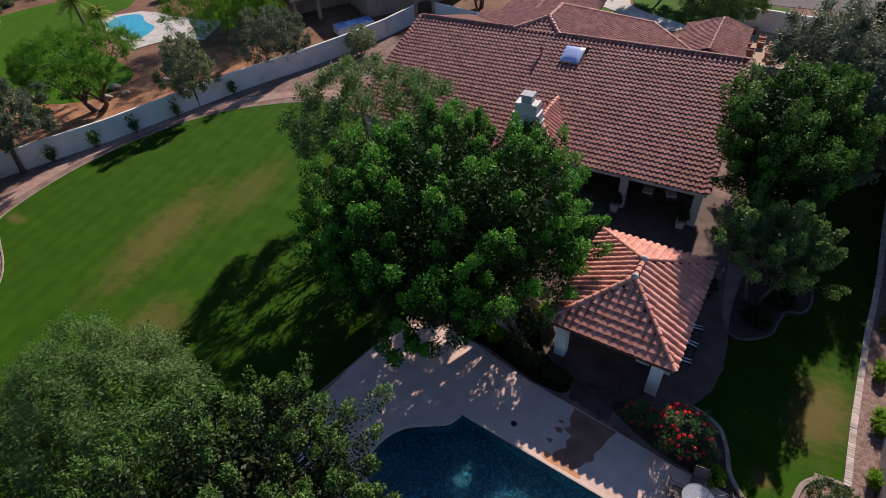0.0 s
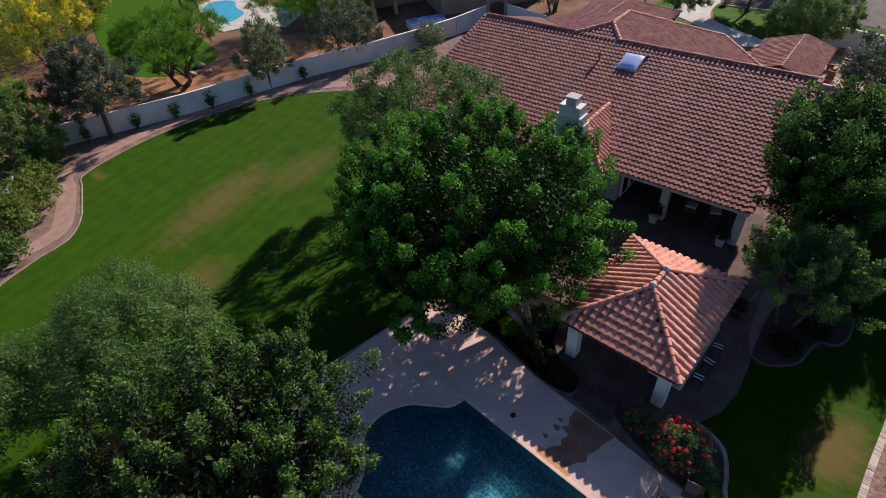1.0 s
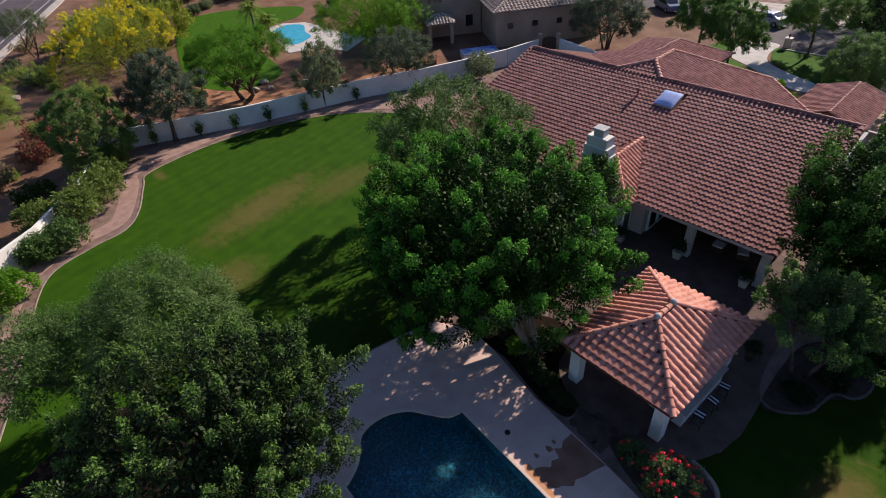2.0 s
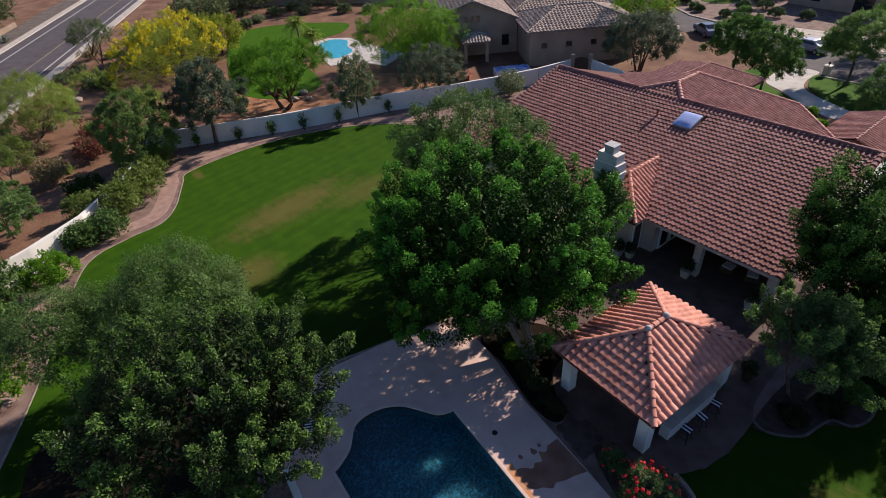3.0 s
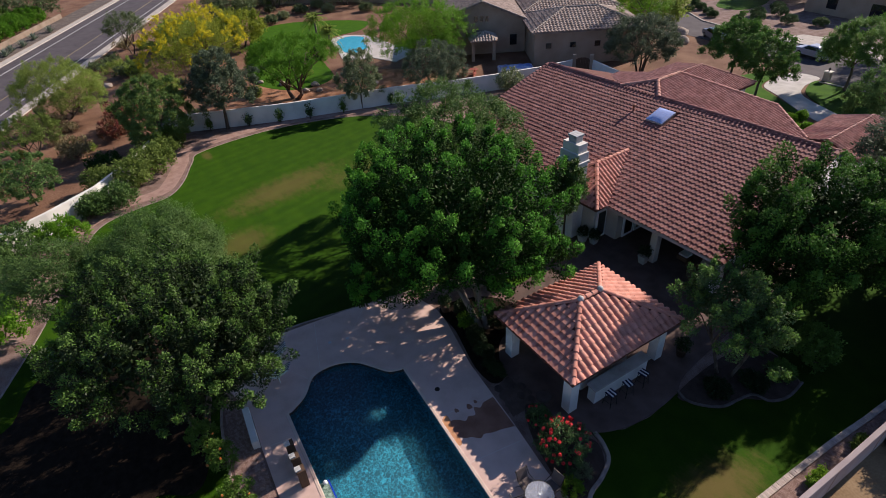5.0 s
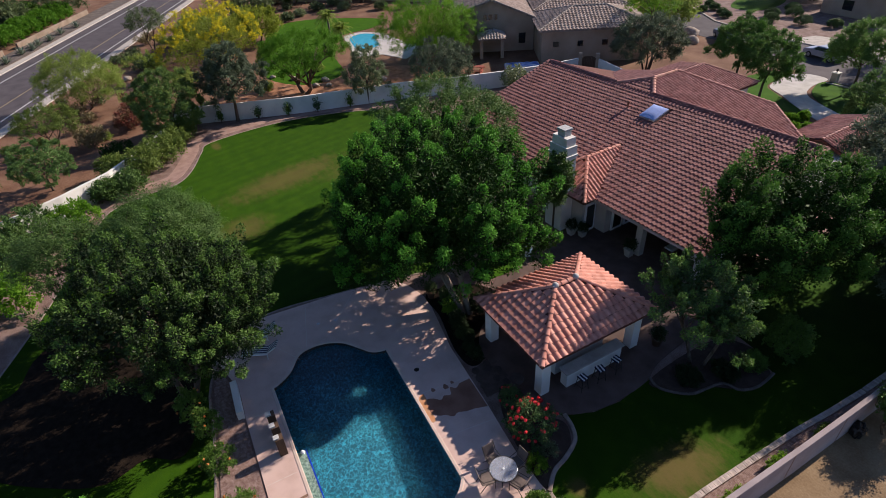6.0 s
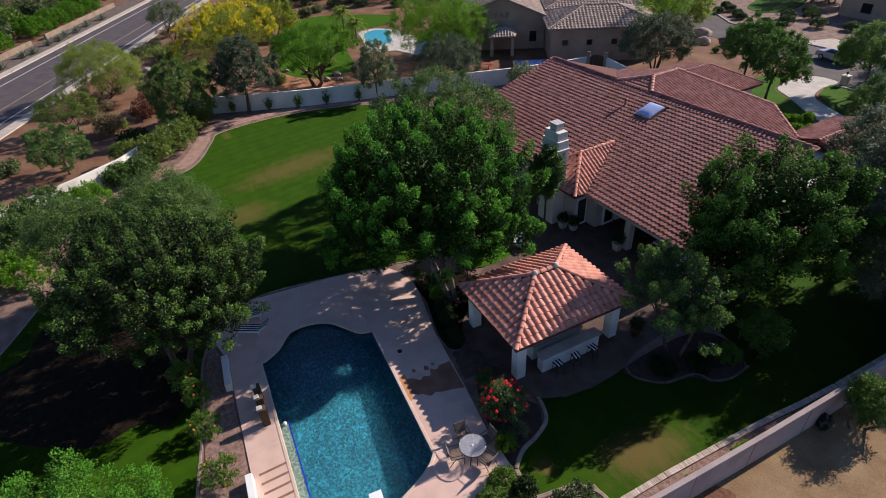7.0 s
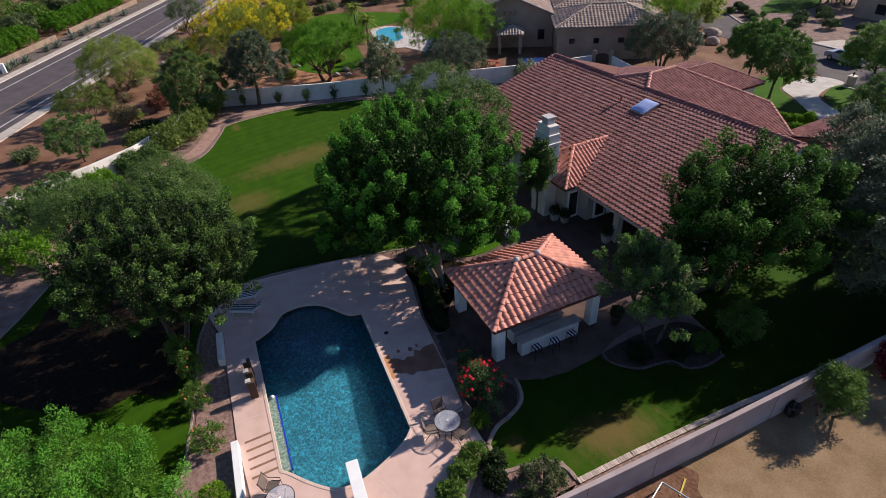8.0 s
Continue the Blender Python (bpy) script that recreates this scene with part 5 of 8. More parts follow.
tree("tree", (-46.4, 22.6, 0), [(-0.9, 0.6, 4.1, 4.9, 4.9, 1.9), (1.7, -1.6, 3.7, 2.9, 2.9, 1.3)], LEAF_MESQUITE, 19, "spreading bright green mesquite with dark forked trunk", billows=150, count=14, leaves=22, reach=0.7, leaf=0.17, core=0.5, slim=0.35, trunk_r=0.3, stems=2, limbs=9, low=-0.12, calm=0.8, fork=1.5)
tree("tree", (-38.6, 26.9, 0), [(0, 0, 2.7, 2.1, 2.1, 1.6), (0.1, 0.1, 4.2, 1.45, 1.45, 1.6)], LEAF_OLIVE, 22, "slim glossy grey-green tree before the garden wall", billows=52, count=13, leaves=24, reach=0.5, leaf=0.16, trunk_r=0.09, low=-0.7, rough=0.2)
tree("tree", (-37.6, 35.3, 0), [(0, 0, 2.9, 3.0, 3.0, 2.3), (0.6, 1.6, 2.5, 2.2, 2.2, 1.9)], LEAF_GREYBLUE, 23, "silvery olive tree behind the garden wall", billows=90, count=15, leaves=23, reach=0.6, leaf=0.16, slim=0.35, trunk_r=0.12, stems=2, low=-0.8)
bush("bush", (-31.6, 41.2, 0), (1.6, 1.7, 2.6), LEAF_OLIVE, 24, "silvery grey-green bush behind the garden wall", billows=26, reach=0.5, leaf=0.16)
tree("tree", (-47.5, 39.5, 0), [(0, 0, 4.2, 5.6, 5.6, 3.4), (0.8, 2.2, 3.6, 4.2, 4.0, 2.9)], LEAF_PALOVERDE, 25, "large bright green palo verde tree beyond the wall", billows=190, count=12, leaves=16, reach=0.9, leaf=0.22, core=1.6, slim=0.28, droop=0.2, trunk_r=0.2, stems=2, low=-0.6, calm=0.85, rough=0.13)
tree("tree", (-66, 18.2, 0), [(0, 0, 3.7, 5.6, 5.4, 3.3), (-4, 2, 3.0, 3.6, 3.6, 2.6), (2.5, -4, 2.8, 3.4, 3.4, 2.4)], LEAF_YELLOWGREEN, 26, "palo verde tree in full yellow bloom", billows=130, count=11, leaves=15, reach=0.95, leaf=0.19, slim=0.3, trunk_r=0.2, stems=2, low=-0.7, rough=0.16, calm=0.6, extra=(LEAF_YELLOW, 0.7, 0.15, "bright yellow blossom"))
tree("tree", (-58.3, 1.4, 0), [(-0.3, 0, 3.2, 3.8, 3.8, 2.3), (3.0, 1.5, 2.5, 2.2, 2.2, 1.5)], LEAF_SAGE, 27, "airy pale sage-green desert tree by the road", billows=130, count=16, leaves=28, reach=0.85, leaf=0.16, slim=0.22, trunk_r=0.12, stems=3, low=-0.35, core=0.7, calm=0.8, fork=1.0, rough=0.16)
tree("tree", (-37.7, -2.9, 0), [(0, 0, 2.4, 2.2, 2.2, 1.8)], LEAF_STREET, 28, "round dark green small tree on red dirt", billows=45, count=15, leaves=38, reach=0.5, leaf=0.11, trunk_r=0.09, low=-0.7, calm=0.5)
tree("tree", (-48.6, -2.2, 0), [(0, 0, 2.3, 2.6, 2.6, 1.2)], LEAF_SHRUB, 29, "small spreading green tree on red dirt", billows=44, count=13, leaves=38, reach=0.6, leaf=0.12, slim=0.35, trunk_r=0.1, low=-0.4, calm=0.6, fork=0.9, stems=2)
tree("tree", (-82, 12, 0), [(0, 0, 3.7, 2.6, 2.6, 1.8)], LEAF_DARKOLIVE, 30, "small dark green desert tree by the road", billows=50, count=12, leaves=14, reach=0.7, leaf=0.22, slim=0.3, trunk_r=0.14, stems=2, low=-0.4, calm=0.5, fork=1.4, core=0.3)
tree("tree", (-26.6, 56.2, 0), [(0, 0, 3.5, 3.6, 3.6, 2.4)], LEAF_GREYBLUE, 31, "silvery olive tree with dark forked trunks", billows=90, count=15, leaves=23, reach=0.7, leaf=0.19, slim=0.35, trunk_r=0.14, stems=4, low=-0.6)
tree("tree", (-17.9, 59.6, 0), [(0, 0, 4.1, 2.5, 2.5, 2.2)], LEAF_STREET, 32, "leafy green street tree behind the garage", billows=80, count=14, leaves=32, reach=0.6, leaf=0.15, trunk_r=0.12, low=-0.55, rough=0.2, tip=LEAF_MID)
tree("tree", (-14.0, 57.9, 0), [(-0.2, 0.2, 3.9, 2.3, 2.3, 1.9), (0.9, 0.6, 2.8, 1.5, 1.5, 1.1)], LEAF_STREET, 232, "leafy green street tree on the lawn beside the driveway", billows=80, count=14, leaves=32, reach=0.6, leaf=0.15, trunk_r=0.12, low=-0.55, rough=0.2, tip=LEAF_MID)
tree("tree", (-9.2, 65.6, 0), [(0.3, 0.4, 4.3, 3.0, 3.0, 2.0), (-1.2, 0.2, 3.6, 1.8, 1.8, 1.2)], LEAF_FEATHER, 33, "feathery green street tree on the front lawn", billows=110, count=14, leaves=34, reach=0.7, leaf=0.16, slim=0.35, trunk_r=0.13, low=-0.5, core=1.2, calm=0.4, rough=0.16)
tree("tree", (-2.6, 68.6, 0), [(0, 0, 4.2, 3.8, 3.6, 2.8)], LEAF_DARK, 34, "large dark green tree beside the street", billows=90, count=15, leaves=26, reach=0.8, leaf=0.2, trunk_r=0.2, low=-0.8, tip=LEAF_STREET)
tree("tree", (-7.0, 80, 0), [(0, 0, 4.6, 5.6, 5.4, 2.4)], LEAF_MESQUITE, 35, "spreading bright green mesquite across the street", billows=90, count=14, leaves=32, reach=0.9, leaf=0.2, slim=0.3, trunk_r=0.18, stems=2, low=-0.35, calm=0.8)
tree("tree", (-31.0, 61.5, 0), [(0, 0, 6.2, 2.6, 2.6, 2.4)], LEAF_PALOVERDE, 36, "tall thin-crowned palo verde before the neighbouring house", billows=60, count=12, leaves=22, reach=1.0, leaf=0.17, slim=0.22, trunk_r=0.16, low=-0.6, rough=0.25, core=0.1, calm=0.8)
tree("tree", (-2.7, 55.8, 0), [(0, 0, 3.5, 2.8, 2.6, 1.9), (1.6, 1.0, 3.2, 2.2, 2.2, 1.7)], LEAF_STREET, 37, "dark green tree beside the pot court", billows=90, count=14, leaves=32, reach=0.6, leaf=0.14, trunk_r=0.12, stems=3, low=-0.6, core=1.2)
tree("tree", (11.7, 26.3, 0), [(0.0, 0.2, 1.4, 0.7, 0.7, 0.7)], LEAF_LIMEDARK, 38, "small grey-green tree leaning over the wall", billows=40, count=8, leaves=36, reach=0.5, tuft=0.32, leaf=0.105, slim=0.4, trunk_r=0.07, stems=3, low=-0.6, rough=0.25, tip=LEAF_TIP)
tree("tree", (-7.9, 25.2, 0), [(-0.2, -0.1, 3.8, 0.9, 0.5, 1.5), (0.15, 0.1, 4.6, 0.8, 0.45, 1.0)], LEAF_ROSE, 39, "slender green tree before the chimney", billows=60, count=10, leaves=26, reach=0.5, core=0.7, leaf=0.14, trunk_r=0.07, low=-0.8, tip=LEAF_TIP)

# mostly hidden tree, added to keep the sun off the yard
tree("tree", (10.0, 42.5, 0), [(0, 0, 5.0, 4.6, 4.6, 3.6)], LEAF_DARK, 40, "broad dark green tree added to shade the yard beside the court", billows=80, count=10, leaves=22, reach=0.85, leaf=0.24, slim=0.4, trunk_r=0.22, stems=2, low=-1.0, core=3.0)

# roses and beds by the pavilion
bush("rose_bush", (3.25, 13.95, 0), (1.1, 1.15, 1.7), LEAF_ROSE, 41, "large rose bush covered in red blooms", billows=44, count=11, leaves=11, reach=0.35, leaf=0.085, flowers=(LEAF_RED, 50, 0.165, "red rose bloom"), rough=0.2)
bush("rose_bush", (1.6, 14.2, 0), (0.7, 0.5, 1.1), LEAF_ROSE, 42, "shaded rose bush with red blooms", billows=20, leaf=0.085, flowers=(LEAF_RED, 9, 0.14, "red rose bloom"))
bush("bush", (4.6, 13.1, 0), (0.55, 0.5, 0.55), LEAF_LIME, 43, "low bright green clipped bush", billows=16, reach=0.2, leaf=0.07)
bush("bush", (4.35, 13.9, 0), (0.45, 0.5, 0.5), LEAF_OLIVE, 44, "low grey-green lavender bush", billows=14, reach=0.2, leaf=0.07, slim=0.3)
for i, (x, y, sx, sy, h, mat, lab) in enumerate([
        (-5.5, 15.6, 0.6, 0.5, 0.8, LEAF_LIME, "bright green shrub in the shaded bed"), (-4.4, 15.3, 0.7, 0.5, 0.7, LEAF_DARK, "dark green shrub in the shaded bed"), (-3.3, 15.0, 0.6, 0.45, 0.6, LEAF_DARK, "dark green shrub in the shaded bed"),
        (-4.6, 16.9, 0.8, 0.7, 1.1, LEAF_DARK, "dark green shrub under the tree"), (-3.6, 17.6, 0.6, 0.6, 1.3, LEAF_LIME, "clipped green shrub beside a pavilion post"), (-6.4, 16.0, 0.6, 0.5, 0.9, LEAF_DARK, "dark green shrub under the tree"), (-2.2, 14.7, 0.7, 0.4, 0.45, LEAF_DARK, "low dark groundcover shrub"),
        (5.1, 22.0, 0.7, 0.6, 0.5, LEAF_DARK, "low dark green shrub in the kerbed bed"), (5.9, 23.6, 0.7, 0.6, 0.6, LEAF_DARK, "low dark green shrub in the kerbed bed"), (6.4, 25.0, 0.6, 0.7, 0.9, LEAF_LIMEDARK, "leafy green shrub in the kerbed bed"),
        (8.4, 13.7, 1.0, 0.95, 1.1, LEAF_DARKOLIVE, "rounded dark grey-green bush beside the kerb"), (7.4, 12.1, 0.55, 0.5, 0.7, LEAF_DARK, "rounded dark green bush by the pool deck"), (6.7, 12.5, 0.5, 0.5, 0.65, LEAF_DARK, "rounded dark green bush by the pool deck"), (8.6, 12.6, 0.45, 0.45, 0.5, LEAF_DARKOLIVE, "small dark green bush"),
        (5.95, 11.9, 0.5, 0.62, 0.75, LEAF_LIMEDARK, "clipped green hedge bush by the pool deck"), (6.4, 11.1, 0.5, 0.65, 0.75, LEAF_LIMEDARK, "clipped green hedge bush by the pool deck"), (6.95, 10.3, 0.5, 0.65, 0.75, LEAF_LIMEDARK, "clipped green hedge bush by the pool deck"), (7.5, 9.5, 0.5, 0.65, 0.75, LEAF_LIMEDARK, "clipped green hedge bush by the pool deck"),
        (9.75, 15.6, 0.22, 0.4, 0.45, LEAF_LIME, "small weed in the gravel strip"), (9.95, 18.3, 0.28, 0.7, 0.5, LEAF_LIME, "small weed in the gravel strip"), (10.0, 21.0, 0.22, 0.6, 0.5, LEAF_LIME, "small weed in the gravel strip"), (10.25, 24.0, 0.2, 0.5, 0.45, LEAF_SAGE, "small weed in the gravel strip")]):
    bush("bush", (x, y, 0), (sx, sy, h), mat, 50 + i, lab, billows=(40 if sx > 0.8 else 26) if sx >= 0.5 else 14, reach=0.2, leaf=0.095, count=10, leaves=13)
# orange-flowered shrubs by the pool's west side
for i, (x, y, s, h) in enumerate([(-4.9, 2.2, 0.65, 1.7), (-2.95, 2.2, 0.75, 1.35), (-0.35, 2.25, 0.8, 1.2), (2.6, 2.0, 0.7, 0.9), (3.6, 2.3, 0.5, 0.7), (-6.4, 1.8, 0.7, 1.8)]):
    bush("rose_bush", (x, y, 0), (s, s, h), LEAF_LIME if i in (3, 4) else LEAF_LIMEDARK, 80 + i, "green rose bush with orange blooms on gravel", billows=22, reach=0.25, leaf=0.085, flowers=(LEAF_ORANGE, 6, 0.12, "orange bloom") if i not in (3, 4) else None)
# garden shrubs inside the west wall
for i, (x, y, s, h, mat) in enumerate([(-39.4, 7.0, 1.5, 1.9, LEAF_SHRUB), (-37.2, 5.9, 1.6, 2.2, LEAF_SHRUB), (-35.4, 4.3, 1.35, 2.4, LEAF_SHRUB), (-33.0, 2.6, 1.1, 1.6, LEAF_WILLOW), (-41.6, 8.2, 1.3, 1.6, LEAF_SHRUB), (-36.6, 2.0, 1.2, 1.7, LEAF_SHRUB), (-32.6, 0.9, 0.95, 1.5, LEAF_WILLOW), (-29.4, -1.6, 1.3, 1.7, LEAF_PALOVERDE), (-29.6, -4.4, 1.6, 2.0, LEAF_WILLOW), (-25.4, -5.0, 1.7, 2.0, LEAF_WILLOW), (-27.2, -6.4, 1.8, 2.4, LEAF_WILLOW), (-22, -8.0, 1.8, 2.2, LEAF_WILLOW), (-20.8, -5.5, 1.5, 2.1, LEAF_PALOVERDE)]):
    bush("bush", (x, y, 0), (s * 1.3, s * 1.3, h * 1.2), mat, 90 + i, "leafy green garden bush inside the white wall", billows=34, reach=0.42, leaf=0.17, count=11, leaves=11, group="bushes along the white wall")
# espaliered climbers on the west wall
for i, (x, y, h) in enumerate([(-43.85, 12.6, 1.3), (-42.4, 16.0, 1.3), (-41.15, 18.8, 1.4), (-40.1, 21.6, 1.3), (-39.05, 24.9, 1.4), (-37.6, 29.8, 1.3)]):
    bush("climber", (x + 0.3, y - 0.1, 0), (0.3, 0.45, h * 1.15), (LEAF_LIMEDARK, LEAF_ROSE)[i % 2], 110 + i, "thin climbing plant trained against the white wall", billows=9, count=6, leaves=7, rough=0.35, reach=0.3, leaf=0.14, group="climbers on the white wall")
# dry shrubs by the road
for i, (x, y, s, h, mat, lab) in enumerate([(-41.2, -7.7, 1.2, 1.0, LEAF_DARKOLIVE, "low round green shrub on red dirt"), (-46.0, 0.8, 1.5, 1.9, LEAF_DRY, "sparse dry brown shrub on red dirt"), (-41.2, 2.6, 1.5, 1.3, LEAF_FICUS, "green shrub outside the white wall"), (-76.9, 7.1, 1.8, 1.0, LEAF_DARKOLIVE, "low green shrub by the road"), (-73, 9, 2.2, 1.5, LEAF_SAGE, "pale green shrub by the road"), (-70, 10.5, 2.0, 1.8, LEAF_SAGE, "pale green shrub by the road"), (-54, 9.0, 2.1, 3.0, LEAF_DRY, "tall dry olive-brown shrub"), (-51.0, 6.2, 1.9, 2.6, LEAF_REDBLOOM, "shrub with red blossom"), (-48.6, 4.6, 1.5, 1.8, LEAF_REDBLOOM, "shrub with red blossom"), (-57.5, 11.5, 2.4, 2.6, LEAF_SAGE, "pale green desert shrub"), (-46.5, 12, 1.2, 1.3, LEAF_DARKOLIVE, "green shrub behind the white wall"), (-50.5, 19.5, 0.8, 1.0, LEAF_SAGE, "round sage bush behind the wall"), (-53.5, 27, 0.8, 0.9, LEAF_SAGE, "round sage bush behind the wall"), (-60.5, 31.8, 1.0, 1.2, LEAF_DARK, "dark round bush beside the neighbouring pool"), (-31.6, -4.6, 0.7, 0.7, LEAF_REDBLOOM, "low shrub with red blossom")]):
    bush("bush", (x, y, 0), (s, s, h), mat, 130 + i, lab, billows=26, reach=0.42, leaf=0.17, count=10, leaves=10, rough=0.18)
bush("bougainvillea", (12.0, 31.2, 0), (1.0, 1.5, 2.1), LEAF_CRIMSON, 160, "crimson bougainvillea hanging over the wall", billows=34, reach=0.35, leaf=0.12)
# clipped shrubs across the street and hedges
for i, (x, y, r_) in enumerate([(-40.0, 84.6, 0.8), (-39.6, 87.0, 0.85), (-41.6, 88.5, 0.8), (-37.1, 85.1, 0.8), (-35.6, 83.9, 0.8), (-31.3, 83.2, 0.85), (-28.8, 82.6, 0.9), (-29.9, 85.7, 1.05), (-31.4, 88.5, 1.1), (-29.2, 90.3, 1.2), (-26.0, 86.8, 1.15), (-22.6, 88.4, 1.0), (-31.2, 93.4, 1.1)]):
    bush("shrub", (x, y, 0), (r_, r_, r_ * 1.15), LEAF_ROSE, 170 + i, "clipped round dark green shrub on granite", billows=44, reach=0.12, leaf=0.10, leaves=15, up=0.1, group="clipped shrubs across the street", rough=0.04)
for i, (x, y, sx, sy, h) in enumerate([(-9.6, 53.7, 0.8, 0.5, 0.8), (-8.6, 54.1, 0.8, 0.5, 0.85), (-8.1, 55.0, 0.5, 0.6, 1.1), (-7.6, 52.5, 0.7, 0.5, 0.8), (-6.7, 53.3, 0.7, 0.55, 0.8), (-13.2, 51.2, 1.0, 1.0, 1.3)]):
    bush("hedge", (x, y, 0), (sx, sy, h), LEAF_PALOVERDE, 190 + i, "low clipped bright green hedge beside the driveway", billows=34, reach=0.16, leaf=0.09, leaves=18, rough=0.04)
for i, s_ in enumerate((7, 13, 19, 25, 31, 42, 48, 54, 60)):
    p = r0 + rn * -16.8 + rd * s_
    bush("hedge", (p.x, p.y, 0), (4.0, 3.0, 3.1), LEAF_MESQUITE, 200 + i, "thick clipped green hedge behind the low tan wall", billows=70, leaves=16, reach=0.35, leaf=0.19, group="hedge along the road", rough=0.05)
for i, s_ in enumerate((-2, 4, 10, 17, 24, 31, 38, 45, 52, 60)):
    p = r0 + rn * (-21.0 - 1.5 * (i % 2)) + rd * s_
    bush("shrub", (p.x, p.y, 0), (4.0, 3.2, 3.6 + 0.5 * (i % 3)), (LEAF_DARKOLIVE, LEAF_LIMEDARK)[i % 2], 230 + i, "dense dark green shrub behind the road hedge", billows=52, reach=0.55, leaf=0.3, rough=0.14)
bush("bush", (6.7, 27.0, 0), (1.1, 1.1, 2.2), LEAF_LIMEDARK, 215, "leafy green shrub beside the side lawn", billows=34, reach=0.35, leaf=0.13)
# trees and scrub beyond the road and beyond the neighbouring garden
rng_far = random.Random(8)
for i, (x, y, h, r, mat, lab) in enumerate([
        (-101, -24, 4.6, 4.6, LEAF_DARKOLIVE, "dark grey-green desert tree behind the hedge"), (-108, -17, 5.2, 4.8, LEAF_LIMEDARK, "green shade tree behind the hedge"), (-116, -8, 5.0, 5.0, LEAF_DARKOLIVE, "dark grey-green desert tree behind the hedge"), (-124, 2, 5.5, 5.0, LEAF_DARKOLIVE, "dark grey-green desert tree behind the hedge"), (-92, -32, 4.4, 4.4, LEAF_LIMEDARK, "green shade tree behind the hedge"), (-112, -30, 5.4, 5.2, LEAF_DARKOLIVE, "dark grey-green desert tree behind the hedge"),
        (-73, 25.5, 4.2, 3.6, LEAF_YELLOWGREEN, "yellow-green palo verde beside the lawn"), (-78, 19, 3.8, 3.6, LEAF_SAGE, "pale green desert tree by the road"), (-92, 30, 4.4, 4.2, LEAF_DARKOLIVE, "dark tree beyond the neighbouring lawn"), (-97, 40, 5.0, 4.6, LEAF_DARKOLIVE, "dark tree beyond the neighbouring lawn"), (-88, 50, 5.0, 4.4, LEAF_OLIVE, "silvery tree beyond the neighbouring lawn"), (-104, 54, 5.6, 5.2, LEAF_LIMEDARK, "green tree beyond the neighbouring lawn"),
        (-36, 101, 5.0, 4.4, LEAF_DARKOLIVE, "dark tree across the street"), (-33, 102, 4.6, 3.6, LEAF_DARKOLIVE, "dark tree across the street"), (-5, 93, 4.8, 4.4, LEAF_DARKOLIVE, "dark tree across the street"), (6, 88, 5.0, 4.6, LEAF_LIME, "bright green tree across the street"), (-46, 74, 5.2, 4.2, LEAF_LIME, "bright green tree behind the neighbouring house"), (-38, 74, 4.6, 3.6, LEAF_SAGE, "pale green tree behind the neighbouring house"), (-58, 76, 5.4, 4.4, LEAF_LIMEDARK, "green tree behind the neighbouring house")]):
    tree("tree", (x, y, 0), [(0, 0, h * 0.62, r, r, h * 0.46)], mat, 300 + i, lab, billows=56, count=11, leaves=13, reach=0.9, leaf=0.36, slim=0.4, trunk_r=0.16, stems=2, low=-0.8, core=0.8)
for i in range(26):
    x, y = rng_far.uniform(-62, -44), rng_far.uniform(-8, 12)
    if (Vector((x, y)) - r0).dot(rn) < 7.5 or x > -45 - 0.5 * y:
        continue
    s = rng_far.uniform(0.5, 1.1)
    bush("scrub_bush", (x, y, 0), (s, s, s * 1.1), (LEAF_DRY, LEAF_SAGE, LEAF_DARKOLIVE)[i % 3], 400 + i, "low desert scrub bush on red dirt", billows=14, reach=0.3, leaf=0.14, count=8, leaves=8, rough=0.2)
for i in range(30):
    x, y = rng_far.uniform(-100, -66), rng_far.uniform(8, 46)
    if (Vector((x, y)) - r0).dot(rn) < 8 or (x > -83 and y > 22):
        continue
    s = rng_far.uniform(0.8, 1.8)
    bush("scrub_bush", (x, y, 0), (s, s, s), (LEAF_SAGE, LEAF_DARKOLIVE, LEAF_DRY)[i % 3], 440 + i, "low desert scrub bush by the road", billows=14, reach=0.4, leaf=0.2, count=8, leaves=8, rough=0.2)
for i, (x, y, s) in enumerate([(-84, 34, 1.3), (-86, 37, 1.1), (-88, 41, 1.4), (-85, 45, 1.2), (-80, 50, 1.3), (-77, 53, 1.1), (-72, 56, 1.4), (-90, 45, 1.2), (-70, 50, 1.0), (-66, 46, 1.1)]):
    bush("bush", (x, y, 0), (s, s, s * 1.1), LEAF_CLIP if i % 2 else LEAF_DARKOLIVE, 480 + i, "rounded grey-green bush beyond the neighbouring lawn", billows=20, reach=0.25, leaf=0.2)


# ---- pool fittings ----
bench = boxed("bench", (-1.9, 2.45, -0.28, 0.12, -0.94, -0.2), M_MOSAIC, pool, "submerged mosaic bench", bevel=0.01, m=pose(0.02, 5.18, 0, 0, 0, -5.0))
bm = bmesh.new()
mt = pose(0.02, 5.18, 0, 0, 0, -5.0)
for i in range(36):
    box(bm, -1.9 + i * 0.121, -1.9 + i * 0.121 + 0.108, 0.123, 0.185, -0.34, -0.185, 0.0, mt)
t_ = part("tile_trim", bm, M_BLUETILE, pool, "cobalt blue tile edge")
t_["kind"] = "stuff"
